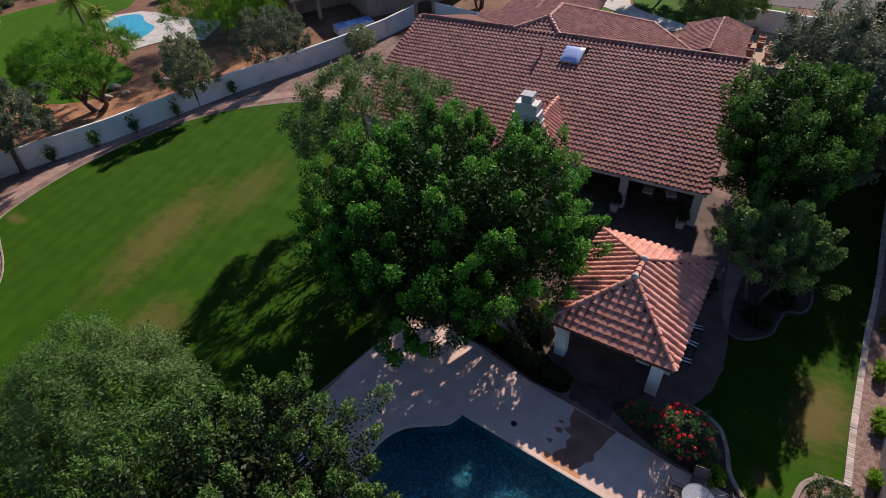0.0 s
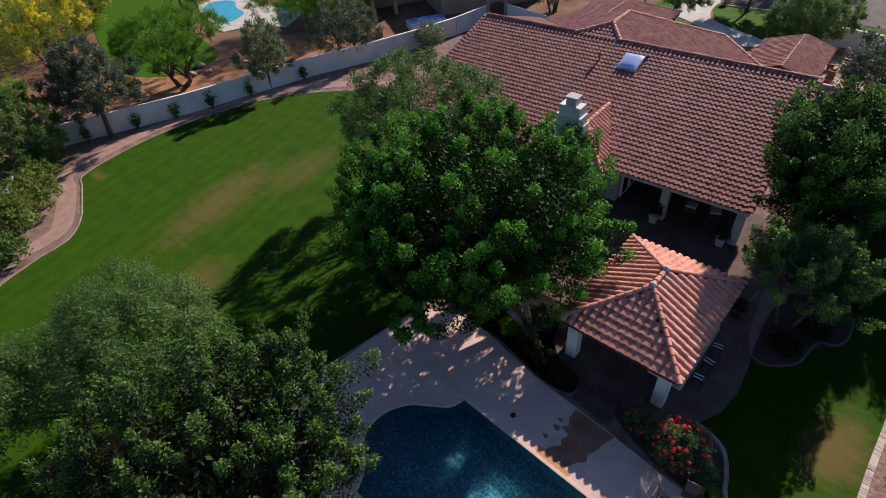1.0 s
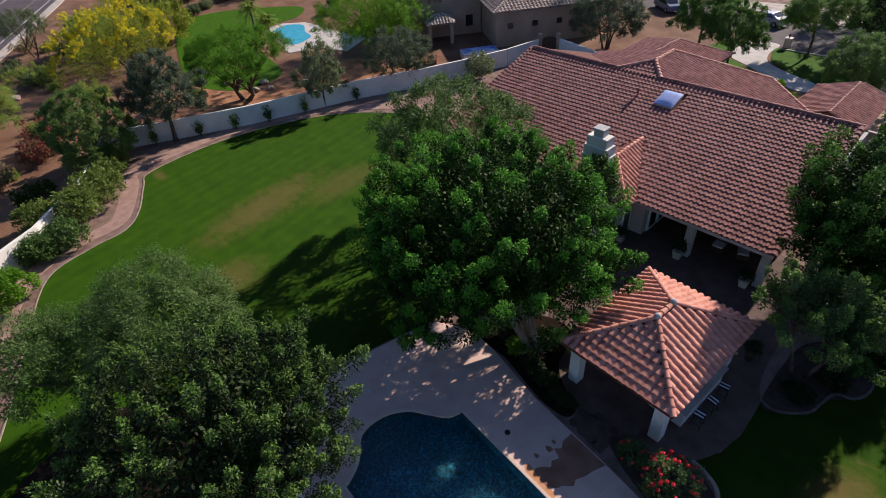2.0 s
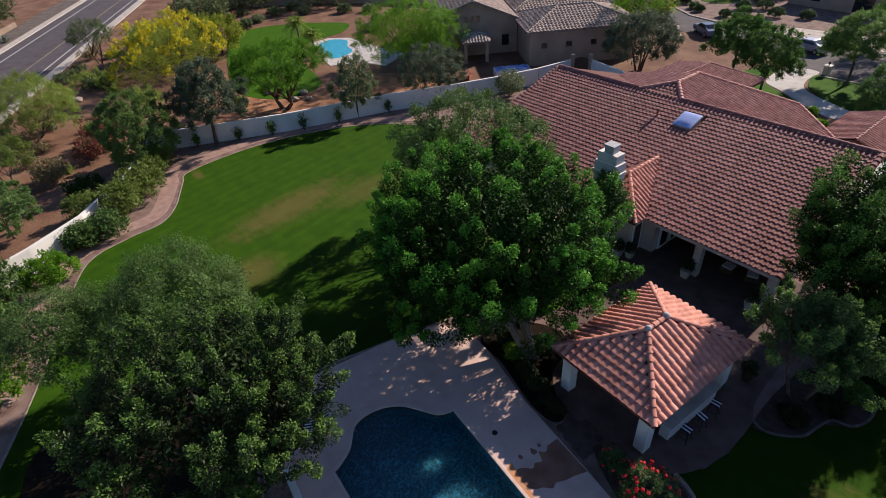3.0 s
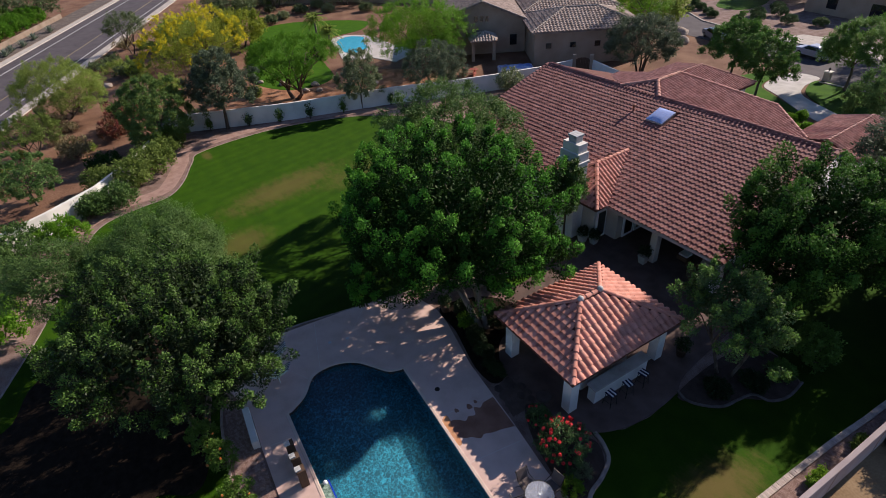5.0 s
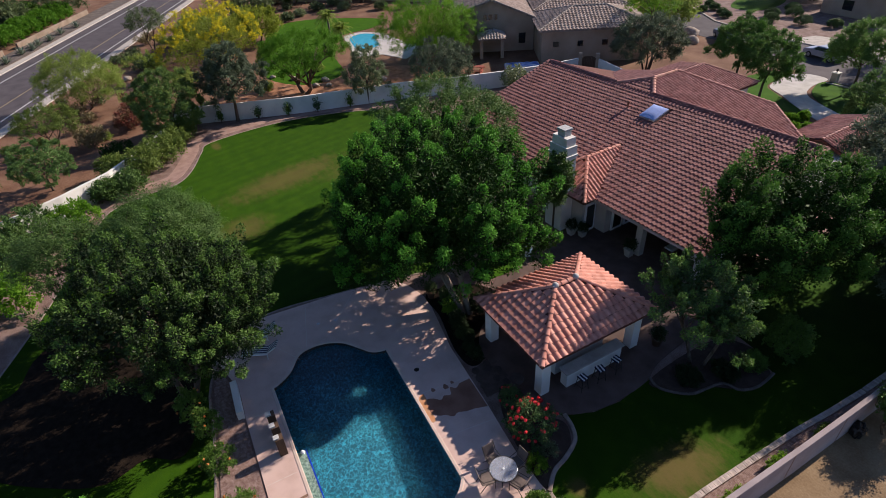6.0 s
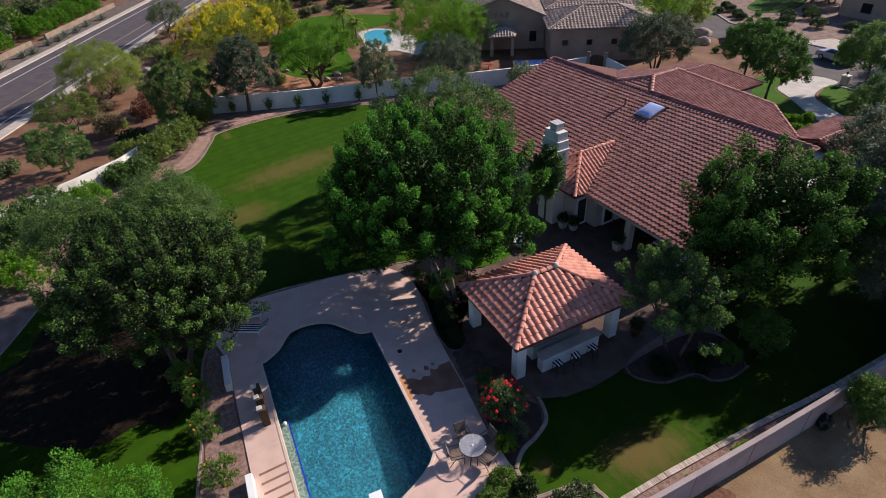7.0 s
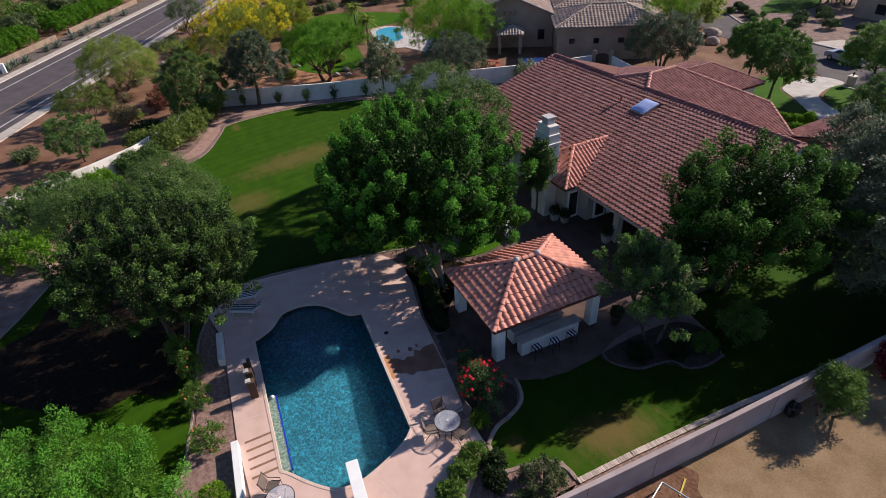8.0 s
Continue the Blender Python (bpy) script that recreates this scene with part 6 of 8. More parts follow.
# waterline tile band round the basin
inner = sides(POOL, 0.05, True)[0]
bm = bmesh.new()
for (x0, y0), (x1, y1) in zip(POOL, POOL[1:] + POOL[:1]):
    d = Vector((x1 - x0, y1 - y0))
    nn = Vector((d.y, -d.x)).normalized() * 0.012
    vs = [bm.verts.new(p) for p in ((x0 + nn.x, y0 + nn.y, -0.22), (x1 + nn.x, y1 + nn.y, -0.22), (x1 + nn.x, y1 + nn.y, 0.0), (x0 + nn.x, y0 + nn.y, 0.0))]
    bm.faces.new(vs)
part("waterline_band", bm, M_DARKTILE, pool, "dark tile band at the waterline")
structure(ribbon("kerb_coping", POOL, 0.16, 0.02, 0.062, M_COPING, closed=True, rounded=0.02), "pale rounded coping along the pool edge", "coping")
drain = thing("deck_drain", pose(-2.88, 11.76, 0.046), "round dark drain cover in the pool deck", "drain cover")
bm = bmesh.new()
lathe(bm, [(0.13, 0), (0.13, 0.006), (0.10, 0.008), (0.02, 0.006)], 16)
part("cover", bm, M_DARK, drain)
for x, y in ((-9.0, 9.0), (-8.7, 9.9)):
    dr = thing("deck_drain", pose(x, y, 0.046), "small round cap set in the pool deck", "drain cover")
    bm = bmesh.new()
    lathe(bm, [(0.09, 0), (0.09, 0.005), (0.02, 0.006)], 12)
    part("cover", bm, M_STEEL, dr)
# joints in the deck
for a, b in (((-5.05, 11.4), (-5.6, 14.6)), ((-1.5, 11.0), (-1.0, 13.6)), ((1.2, 10.65), (1.7, 13.2)), ((-8.0, 9.3), (-10.6, 12.0)), ((-7.6, 7.8), (-11.0, 9.0)), ((-7.0, 7.2), (-10.8, 5.4)), ((3.5, 10.2), (5.0, 12.6)), ((4.9, 8.1), (8.2, 9.2)), ((4.2, 6.0), (6.6, 4.0)), ((3.0, 4.9), (3.2, 3.5)), ((-3.4, 12.6), (-3.0, 12.6)), ((-4.8, 3.9), (-4.6, 5.1)), ((-1.0, 3.5), (-0.9, 4.8))):
    structure(ribbon("deck_joint", [a, b], 0.022, 0.03, 0.0475, M_JOINT), "pale filled joint in the pool deck", "joint")
wet = [(-0.9, 13.58)] + smooth_line([(-0.93, 13.0), (-0.78, 12.72), (-0.98, 12.5), (-0.6, 12.3), (-0.72, 12.0), (-0.6, 11.75), (-0.86, 11.5), (-0.98, 11.2), (-0.6, 11.04), (-0.2, 10.98), (0.12, 11.2), (0.24, 11.45), (0.52, 11.72), (0.45, 12.0), (0.62, 12.35), (0.72, 12.75)], 4, False) + [(0.95, 13.32)]
for x, y, r in ((-1.12, 12.35, 0.16), (-1.3, 11.75, 0.12), (-1.18, 12.75, 0.1)):
    structure(slab("wet_stain", [(x + r * (1 + 0.25 * math.sin(3 * a + x)) * math.cos(a), y + r * 0.8 * math.sin(a)) for a in (k * math.pi / 8 for k in range(16))], 0.03, 0.0492, M_WET), "small brown wet spot on the pool deck", "stain")
structure(slab("wet_stain", wet, 0.03, 0.0492, M_WET), "brown wet stain on the pool deck", "stain")
structure(slab("rust_stain", smooth_line([(-1.35, 11.24), (-0.6, 11.12), (-0.1, 11.02), (0.25, 10.92), (0.2, 10.72), (-0.5, 10.78), (-1.2, 10.88)], 4), 0.03, 0.0488, M_RUST), "orange rust stain on the pool deck", "stain")
# diving board
db = thing("diving_board", pose(3.85, 7.35, 0.045, 0, 0, -8), "white diving board on a low stand", "diving board")
boxed("board", (0, 2.6, -0.25, 0.25, 0.46, 0.52), M_WHITE, db, bevel=0.015)
boxed("stand", (1.6, 2.3, -0.22, 0.22, 0.0, 0.458), M_WHITE, db, bevel=0.02)
boxed("fulcrum", (1.25, 1.4, -0.24, 0.24, 0.0, 0.458), M_STEEL, db, bevel=0.02)
# fountain pedestals and low walls on the west strip
for i, x in enumerate((-3.55, -2.85, -2.15)):
    fp = thing("fountain_pedestal", pose(x, 4.72 - 0.05 * i, 0.045, 0, 0, -5), "dark square fountain pedestal with pale cap beside the pool", "pedestal", "pedestals beside the pool")
    boxed("shaft", (-0.17, 0.17, -0.17, 0.17, 0, 1.05), M_WOOD, fp, bevel=0.01)
    boxed("cap", (-0.12, 0.12, -0.22, 0.02, 1.05, 1.13), M_MORTAR, fp, bevel=0.01)
for i in range(5):
    structure(slab("deck_band", [(0.25 + 0.48 * i, 3.62 - 0.02 * i), (0.36 + 0.48 * i, 3.61 - 0.02 * i), (0.38 + 0.48 * i, 4.78 - 0.03 * i), (0.27 + 0.48 * i, 4.79 - 0.03 * i)], 0.03, 0.0505, M_BAND), "thin brown band across the pale deck", "paving")
structure(ribbon("wall_low", [(0.35, 3.25), (4.4, 2.85)], 0.3, 0.0, 0.5, M_WHITE, rounded=0.02), "low white wall beside the pool deck", "wall")
structure(ribbon("wall_low", [(-7.1, 3.85), (-5.0, 3.6)], 0.3, 0.0, 0.5, M_STUCCO, rounded=0.02), "low white wall beside the pool deck", "wall")
ball = thing("pool_float", pose(-1.75, 5.32, -0.05), "small white and blue floating chlorine dispenser", "pool float")
bm = bmesh.new()
bmesh.ops.create_icosphere(bm, subdivisions=2, radius=0.1)
part("body", bm, M_WHITE, ball, smooth=True)


# ---- garden furniture ----
def lounger(m, label):
    t = thing("sun_lounger", m, label, "lounger", "striped loungers by the pool")
    bm = bmesh.new()
    for y in (-0.3, 0.3):
        tube(bm, [(-0.95, y, 0.32), (0.45, y, 0.32)], [0.02, 0.02], 6)
    part("frame", bm, M_WHITE, t)
    for x, y in ((-0.8, -0.3), (-0.8, 0.3), (0.4, -0.3), (0.4, 0.3)):
        bm = bmesh.new()
        tube(bm, [(x, y, 0.0), (x, y, 0.32)], [0.02, 0.02], 6)
        part("leg", bm, M_WHITE, t)
    for name, mm, length in (("mattress", pose(-0.25, 0, 0.38), 1.35), ("backrest", pose(0.42, 0, 0.36) @ pose(0, 0, 0, 0, -38, 0) @ pose(0.34, 0, 0.03), 0.68)):
        pad = boxed(name, (-length / 2, length / 2, -0.3, 0.3, -0.04, 0.04), M_CANVAS, t, "white canvas cushion", bevel=0.02, m=mm)
        for k in range(4):
            boxed("stripe", (-length / 2 - 0.002, length / 2 + 0.002, -0.26 + 0.15 * k, -0.185 + 0.15 * k, -0.03, 0.045), M_NAVY, pad, "navy stripe", bevel=0, m=mm)
    return t


lounger(pose(-9.7, 5.95, 0.045, 0, 0, 75), "navy and white striped sun lounger on the pool deck")
lounger(pose(-8.45, 5.65, 0.045, 0, 0, 58), "navy and white striped sun lounger on the pool deck")


def patio_chair(m):
    t = thing("patio_chair", m, "dark metal patio chair with taupe mesh sling", "chair", "chairs round the patio tables")
    boxed("seat", (-0.25, 0.25, -0.25, 0.25, 0.40, 0.43), M_SLING, t, bevel=0.01)
    boxed("backrest", (-0.25, 0.25, -0.02, 0.02, 0, 0.55), M_SLING, t, bevel=0.01, m=pose(0, 0.27, 0.44, -14))
    for x in (-0.27, 0.27):
        bm = bmesh.new()
        tube(bm, [(x, -0.28, 0), (x, -0.26, 0.62), (x, 0.24, 0.64), (x, 0.42, 1.0)], [0.016] * 4, 6)
        part("arm", bm, M_DARK, t)
        bm = bmesh.new()
        tube(bm, [(x, 0.36, 0), (x, 0.1, 0.42), (x, -0.26, 0.42)], [0.016] * 3, 6)
        part("leg", bm, M_DARK, t)
    return t


def patio_table(m, r=0.62):
    t = thing("patio_table", m, "round patio table with glass top on dark metal legs", "table")
    bm = bmesh.new()
    lathe(bm, [(r - 0.03, 0.70), (r, 0.705), (r, 0.725), (r - 0.02, 0.735), (0.05, 0.735)], 32)
    part("tabletop", bm, M_TABLEGLASS, t, "smoky glass top").visible_shadow = False
    bm = bmesh.new()
    lathe(bm, [(r + 0.025, 0.69), (r + 0.025, 0.728), (r, 0.728), (r, 0.69), (r + 0.025, 0.69)], 32, capped=False)
    part("rim", bm, M_DARK, t)
    for k in range(4):
        a = math.pi / 4 + k * math.pi / 2
        bm = bmesh.new()
        tube(bm, [(0.5 * math.cos(a), 0.5 * math.sin(a), 0), (0.2 * math.cos(a), 0.2 * math.sin(a), 0.35), (0.42 * math.cos(a), 0.42 * math.sin(a), 0.7)], [0.018] * 3, 6)
        part("leg", bm, M_DARK, t)
    bm = bmesh.new()
    lathe(bm, [(0.05, 0.735), (0.05, 0.75), (0.03, 0.752)], 10)
    part("umbrella_collar", bm, M_WHITE, t)
    return t


patio_table(pose(4.25, 11.65, 0.045), 0.56)
first_chair = patio_chair(pose(4.25 + 0.95, 11.65, 0.045, 0, 0, -90))
for a in (20, 95, 178, 255):
    x, y = 4.25 + 0.72 * math.cos(radians(a)), 11.65 + 0.72 * math.sin(radians(a))
    copy_thing(first_chair, pose(x, y, 0.045, 0, 0, a - 90))
first_chair.matrix_world = pose(3.3, 4.2, 0.045, 0, 0, 150)
patio_table(pose(4.15, 4.35, 0.045), 0.55)
for x, y, rz in ((4.9, 4.1, -80), (4.3, 3.5, 185)):
    copy_thing(first_chair, pose(x, y, 0.045, 0, 0, rz))

# ---- inside the pavilion ----
bar = thing("bar_counter", PAV @ pose(2.35, -0.05, 0.05), "white stucco outdoor bar counter with pale stone top", "counter")
boxed("body", (-0.22, 0.22, -1.7, 1.7, 0, 1.0), M_STUCCO, bar, bevel=0.015)
boxed("countertop", (-0.26, 0.34, -1.85, 1.75, 0.98, 1.04), M_CONCRETE, bar, bevel=0.015)
low = thing("grill_counter", PAV @ pose(1.35, -0.2, 0.05), "lower tiled counter behind the bar with a steel grill", "counter")
boxed("body", (-0.3, 0.3, -1.5, 1.5, 0, 0.86), M_STUCCO, low, bevel=0.015)
boxed("countertop", (-0.34, 0.34, -1.54, 1.54, 0.86, 0.91), M_CONCRETE, low, bevel=0.01)
boxed("grill", (-0.28, 0.28, -0.35, 0.45, 0.91, 1.0), M_STEEL, low, "steel grill lid", bevel=0.03)


def stool(m):
    t = thing("bar_stool", m, "dark metal bar stool with white striped seat", "stool", "stools at the bar")
    boxed("seat", (-0.2, 0.2, -0.2, 0.2, 0.70, 0.76), M_NAVY, t, bevel=0.02)
    for y in (-0.12, 0.06):
        boxed("stripe", (-0.202, 0.202, y - 0.03, y + 0.05, 0.72, 0.764), M_CANVAS, t, "white stripe", bevel=0)
    for x, y in ((-1, -1), (1, -1), (1, 1), (-1, 1)):
        bm = bmesh.new()
        tube(bm, [(0.22 * x, 0.22 * y, 0), (0.15 * x, 0.15 * y, 0.7)], [0.016, 0.016], 6)
        part("leg", bm, M_DARK, t)
    bm = bmesh.new()
    tube(bm, [(-0.2, -0.2, 0.25), (0.2, -0.2, 0.25), (0.2, 0.2, 0.25), (-0.2, 0.2, 0.25), (-0.2, -0.2, 0.25)], [0.012] * 5, 5)
    part("footrest", bm, M_DARK, t)
    return t


s0 = stool(PAV @ pose(2.95, -1.15, 0.05, 0, 0, 4))
copy_thing(s0, PAV @ pose(2.98, -0.1, 0.05, 0, 0, -7))
copy_thing(s0, PAV @ pose(2.95, 0.95, 0.05, 0, 0, 9))


def pot(m, r, h, mat, label, plant=None, seed=0, square=False):
    t = thing("plant_pot", m, label, "plant pot")
    bm = bmesh.new()
    sd = 4 if square else 18
    k = 1.3 if square else 1.0
    lathe(bm, [(r * 0.7 * k, 0), (r * 0.95 * k, h * 0.85), (r * 1.05 * k, h * 0.87), (r * 1.05 * k, h), (r * 0.85 * k, h), (r * 0.8 * k, h * 0.86)], sd)
    if square:
        bmesh.ops.rotate(bm, verts=bm.verts, cent=(0, 0, 0), matrix=Matrix.Rotation(math.pi / 4, 3, "Z"))
    part("body", bm, mat, t, smooth=not square)
    if plant is not None:
        rng = np.random.default_rng(seed)
        c, d = skin(rng, (0, 0, h + r * 0.9, r * 1.1, r * 1.1, r * 1.1), 12, -0.5, 0.15)
        pos, ax, nor, sz = sprigs(rng, c, d, 8, 9, 0.18, 0.10, 0.5)
        leaf_cloud("plant", pos, nor, sz, plant, t, "leafy green plant", rng, 0.5, 0.0, ax)
    return t


pot(pose(2.75, 22.6, 0.05), 0.28, 0.5, M_WOOD, "dark pot with a leafy plant beside the pavilion post", LEAF_DARK, 1)
pot(pose(-3.3, 27.35, 0.05), 0.28, 0.55, M_STUCCO_SHADE, "square white pot beside the patio post", LEAF_DARK, 2, True)
pot(pose(0.45, 27.4, 0.05), 0.28, 0.55, M_STUCCO_SHADE, "square white pot beside the patio post", LEAF_DARK, 3, True)
pot(pose(-7.2, 26.25, 0.05), 0.28, 0.48, M_STUCCO_SHADE, "square white pot before the chimney wall", LEAF_DARK, 4, True)
pot(pose(-6.6, 26.65, 0.05), 0.26, 0.42, M_STUCCO_SHADE, "square white pot before the chimney wall", LEAF_DARK, 5, True)
pot(pose(-7.2, 15.3, 0.045), 0.26, 0.45, M_WOOD, "dark round pot at the deck edge", LEAF_DARK, 6)
for i, (x, y) in enumerate([(0.9, 51.4), (0.87, 53.2), (0.5, 54.6), (1.46, 55.15), (1.45, 56.4), (0.56, 58.15), (2.26, 53.1), (2.39, 54.9), (2.5, 51.5)]):
    pot(pose(x, y, 0.03), 0.32, 0.5, M_TERRACOTTA, "square terracotta pot in the paved court", None, i, True)
# birdbath
bb_ = thing("birdbath", pose(0.95, 15.0, 0), "grey stone birdbath in the rose bed", "birdbath")
bm = bmesh.new()
lathe(bm, [(0.2, 0), (0.2, 0.06), (0.09, 0.12), (0.08, 0.6), (0.14, 0.66)], 16)
part("pedestal", bm, M_STONE_DARK, bb_, smooth=True)
bm = bmesh.new()
lathe(bm, [(0.12, 0.66), (0.32, 0.74), (0.36, 0.82), (0.33, 0.82), (0.1, 0.75)], 20)
part("bowl", bm, M_STONE_DARK, bb_, smooth=True)
# bench by the tree
bn = thing("garden_bench", pose(-7.3, 22.75, 0.05, 0, 0, 131), "white garden bench on the patio edge", "bench")
for y in (-0.16, 0.0, 0.16):
    boxed("slat", (-0.65, 0.65, y - 0.065, y + 0.065, 0.42, 0.46), M_WHITE, bn, bevel=0.008)
boxed("backrest", (-0.65, 0.65, 0.26, 0.3, 0.5, 0.85), M_WHITE, bn, bevel=0.01)
for x in (-0.55, 0.55):
    boxed("leg", (x - 0.04, x + 0.04, -0.2, 0.3, 0, 0.42), M_WHITE, bn, bevel=0.008)
# dark patio seats under the house roof
for x, y, rz in ((-1.9, 29.5, 0), (-0.6, 29.7, 20)):
    ps = thing("patio_armchair", pose(x, y, 0.05, 0, 0, rz), "patio armchair with pale cushions under the roof", "chair")
    boxed("base", (-0.35, 0.35, -0.35, 0.35, 0.1, 0.4), M_WOOD, ps, bevel=0.02)
    boxed("cushion", (-0.3, 0.3, -0.3, 0.3, 0.4, 0.52), M_CANVAS, ps, bevel=0.04)
    boxed("backrest", (-0.35, 0.35, 0.25, 0.38, 0.4, 0.9), M_WOOD, ps, bevel=0.03)

# ---- beds, kerbs, flagstones ----
structure(slab("bed_rose", smooth_line([(0.4, 14.4), (2.2, 13.4), (4.6, 12.85), (5.5, 12.85), (5.15, 13.6), (4.9, 14.5), (4.4, 15.2), (3.6, 15.55), (2.6, 15.0), (1.0, 14.9)], 4), -0.02, 0.06, M_SOIL), "dark soil rose bed", "bed")
structure(slab("bed_tree", smooth_line([(-7.6, 15.2), (-5.6, 14.85), (-3.0, 14.1), (-1.6, 14.1), (-1.5, 14.8), (-2.6, 15.4), (-3.6, 16.4), (-4.0, 18.2), (-5.4, 18.6), (-7.0, 17.6)], 4), -0.02, 0.055, M_SHADE_SOIL), "soil bed under the big tree with shade in its colour", "bed")
structure(slab("bed_side", smooth_line([(4.1, 20.6), (5.0, 20.6), (5.8, 21.3), (6.1, 22.5), (6.7, 23.2), (7.2, 24.2), (7.1, 25.4), (5.6, 26.2), (4.2, 25)], 4), -0.02, 0.05, M_SOIL), "dark soil bed with a wavy kerb", "bed")
structure(ribbon("kerb_bed", smooth_line([(3.3, 15.85), (3.9, 15.7), (4.55, 15.3), (4.95, 14.4), (5.15, 13.6), (5.7, 12.82)], 5, False), 0.19, -0.02, 0.11, M_KERB, rounded=0.03), "pale concrete kerb round the rose bed", "kerb")
structure(ribbon("kerb_bed", [(5.72, 12.8), (6.4, 12.72), (7.15, 12.68)], 0.2, -0.02, 0.08, M_KERB, rounded=0.03), "pale concrete kerb beside the small lawn", "kerb")
structure(ribbon("kerb_bed", smooth_line([(7.15, 12.72), (7.35, 13.6), (7.6, 14.4), (8.2, 14.95), (8.85, 15.0)], 5, False), 0.2, -0.02, 0.08, M_KERB, rounded=0.03), "pale concrete kerb beside the small lawn", "kerb")
structure(ribbon("kerb_bed", smooth_line([(4.05, 20.6), (4.6, 20.45), (5.2, 20.75), (5.8, 21.4), (6.0, 22.3), (6.25, 23.1), (6.9, 23.35), (7.25, 24.2), (7.2, 25.5)], 5, False), 0.13, -0.02, 0.10, M_KERB_SHADE, rounded=0.03), "wavy concrete kerb round the side bed with tree shade in its colour", "kerb")
structure(slab("gravel_bed", [(5.7, 12.68), (7.1, 12.55), (7.5, 13.8), (8.2, 14.8), (9.0, 14.9), (9.9, 12), (9.4, 6), (8.9, 6), (8.6, 9.4), (6.9, 11.4)], -0.02, 0.02, M_GRAVEL), "pink gravel bed with rounded bushes", "gravel")
structure(slab("gravel_pool", [(-9.4, 3.3), (-6.9, 3.9), (-4.8, 3.65), (-0.1, 3.25), (3.2, 3.2), (5.4, 0.9), (5.0, 0.2), (1.4, 0.75), (-1.3, 1.7), (-4.4, 2.4), (-7.8, 3.0)], -0.02, 0.034, M_GRAVEL), "pink gravel strip beside the pool deck", "gravel")
rng_f = np.random.default_rng(9)
# dark sheet standing for the trees' shade on the ground
structure(slab("bed_shade", smooth_line([(-15.8, -4.2), (-17.0, -0.5), (-15.6, 1.6), (-12.5, 3.2), (-8.5, 2.5), (-5.4, 1.6), (-4.5, 0.7), (-5.3, -0.5), (-5.0, -2.2), (-6.2, -4.2), (-8.2, -6.4), (-10.5, -7.6), (-12.6, -6.9), (-13.4, -5.4)], 4), -0.02, 0.042, M_SHADE_SOIL), "ground under the dense trees with their shade painted in", "bed")
bed_path = structure(slab("pavement_flagstone", [(-1.3, 14.1), (0.5, 13.6), (0.6, 15.0), (-1.4, 15.6)], -0.02, 0.03, M_STONE_DARK), "path of dark flagstones from deck to pavilion", "path")
for i in range(4):
    for j in range(4):
        cx_, cy_ = -1.1 + i * 0.47 + 0.05 * rng_f.normal(), 14.1 + j * 0.38 - 0.1 * i + 0.04 * rng_f.normal()
        bm = bmesh.new()
        k = 7
        vs = [bm.verts.new((cx_ + (0.2 + 0.05 * rng_f.random()) * math.cos(2 * math.pi * q / k), cy_ + (0.16 + 0.05 * rng_f.random()) * math.sin(2 * math.pi * q / k), 0.052)) for q in range(k)]
        r = bmesh.ops.extrude_face_region(bm, geom=[bm.faces.new(vs)])
        for v in [g for g in r["geom"] if isinstance(g, bmesh.types.BMVert)]:
            v.co.z = 0.02
        part("flagstone", bm, M_STONE_DARK, bed_path)
# brick kerb along the side lawn, laid across
kerb_side = bpy.data.objects["kerb_side"]
bmesh_brick = bmesh.new()
box(bmesh_brick, -0.125, 0.125, -0.052, 0.052, 0.0, 0.055, 0.008)
brick_me = bpy.data.meshes.new("brick")
bmesh_brick.to_mesh(brick_me)
bmesh_brick.free()
brick_me.materials.append(M_BRICK)
line = [Vector(p) for p in ((8.95, 15.0), (9.1, 17.7), (9.33, 20.5), (9.57, 23.3), (9.85, 25.5), (10.08, 27.8), (10.35, 32), (10.5, 34))]
for a, b in zip(line, line[1:]):
    d = (b - a).normalized()
    for i in range(int((b - a).length / 0.116)):
        p = a + d * (i * 0.116 + 0.058)
        ob = new("brick", brick_me)
        ob.parent = kerb_side
        ob.matrix_local = pose(p.x, p.y, 0.045 + 0.004 * rng_f.normal(), 0, 0, math.degrees(math.atan2(d.y, d.x)) - 90 + rng_f.normal())

# sand lot beside the wall
structure(slab("gravel_lot", smooth_line([(9.95, 14), (10.3, 18.4), (10.7, 19.2), (11.1, 19.3), (11.5, 18.8), (12.1, 18.5), (12.9, 17.2), (13.4, 14)], 4), -0.02, 0.024, M_DIRT), "reddish gravel patch beside the boundary wall", "gravel")
fr = thing("metal_frame", pose(11.6, 17.3, 0, 0, 0, 20), "grey tubular metal frame lying on the gravel", "frame")
for a, b in (((-0.7, -0.5, 0.5), (0.7, -0.5, 0.5)), ((-0.7, 0.5, 0.5), (0.7, 0.5, 0.5)), ((-0.7, -0.5, 0.5), (-0.7, 0.5, 0.5)), ((0.7, -0.5, 0.5), (0.7, 0.5, 0.5)), ((-0.7, -0.5, 0), (-0.7, -0.5, 0.5)), ((0.7, 0.5, 0), (0.7, 0.5, 0.5)), ((0.7, -0.5, 0), (0.7, -0.5, 0.5)), ((-0.7, 0.5, 0), (-0.7, 0.5, 0.5))):
    bm = bmesh.new()
    tube(bm, [a, b], [0.035, 0.035], 6)
    part("tube", bm, M_STEEL, fr)
# unidentified dark object, made up as a crumpled bundle
bd = thing("plastic_sheet", pose(11.0, 25.1, 0.01, 0, 0, 20), "crumpled dark bundle of unknown kind on the sand", "sheet")
bm = bmesh.new()
bmesh.ops.create_icosphere(bm, subdivisions=3, radius=1.0)
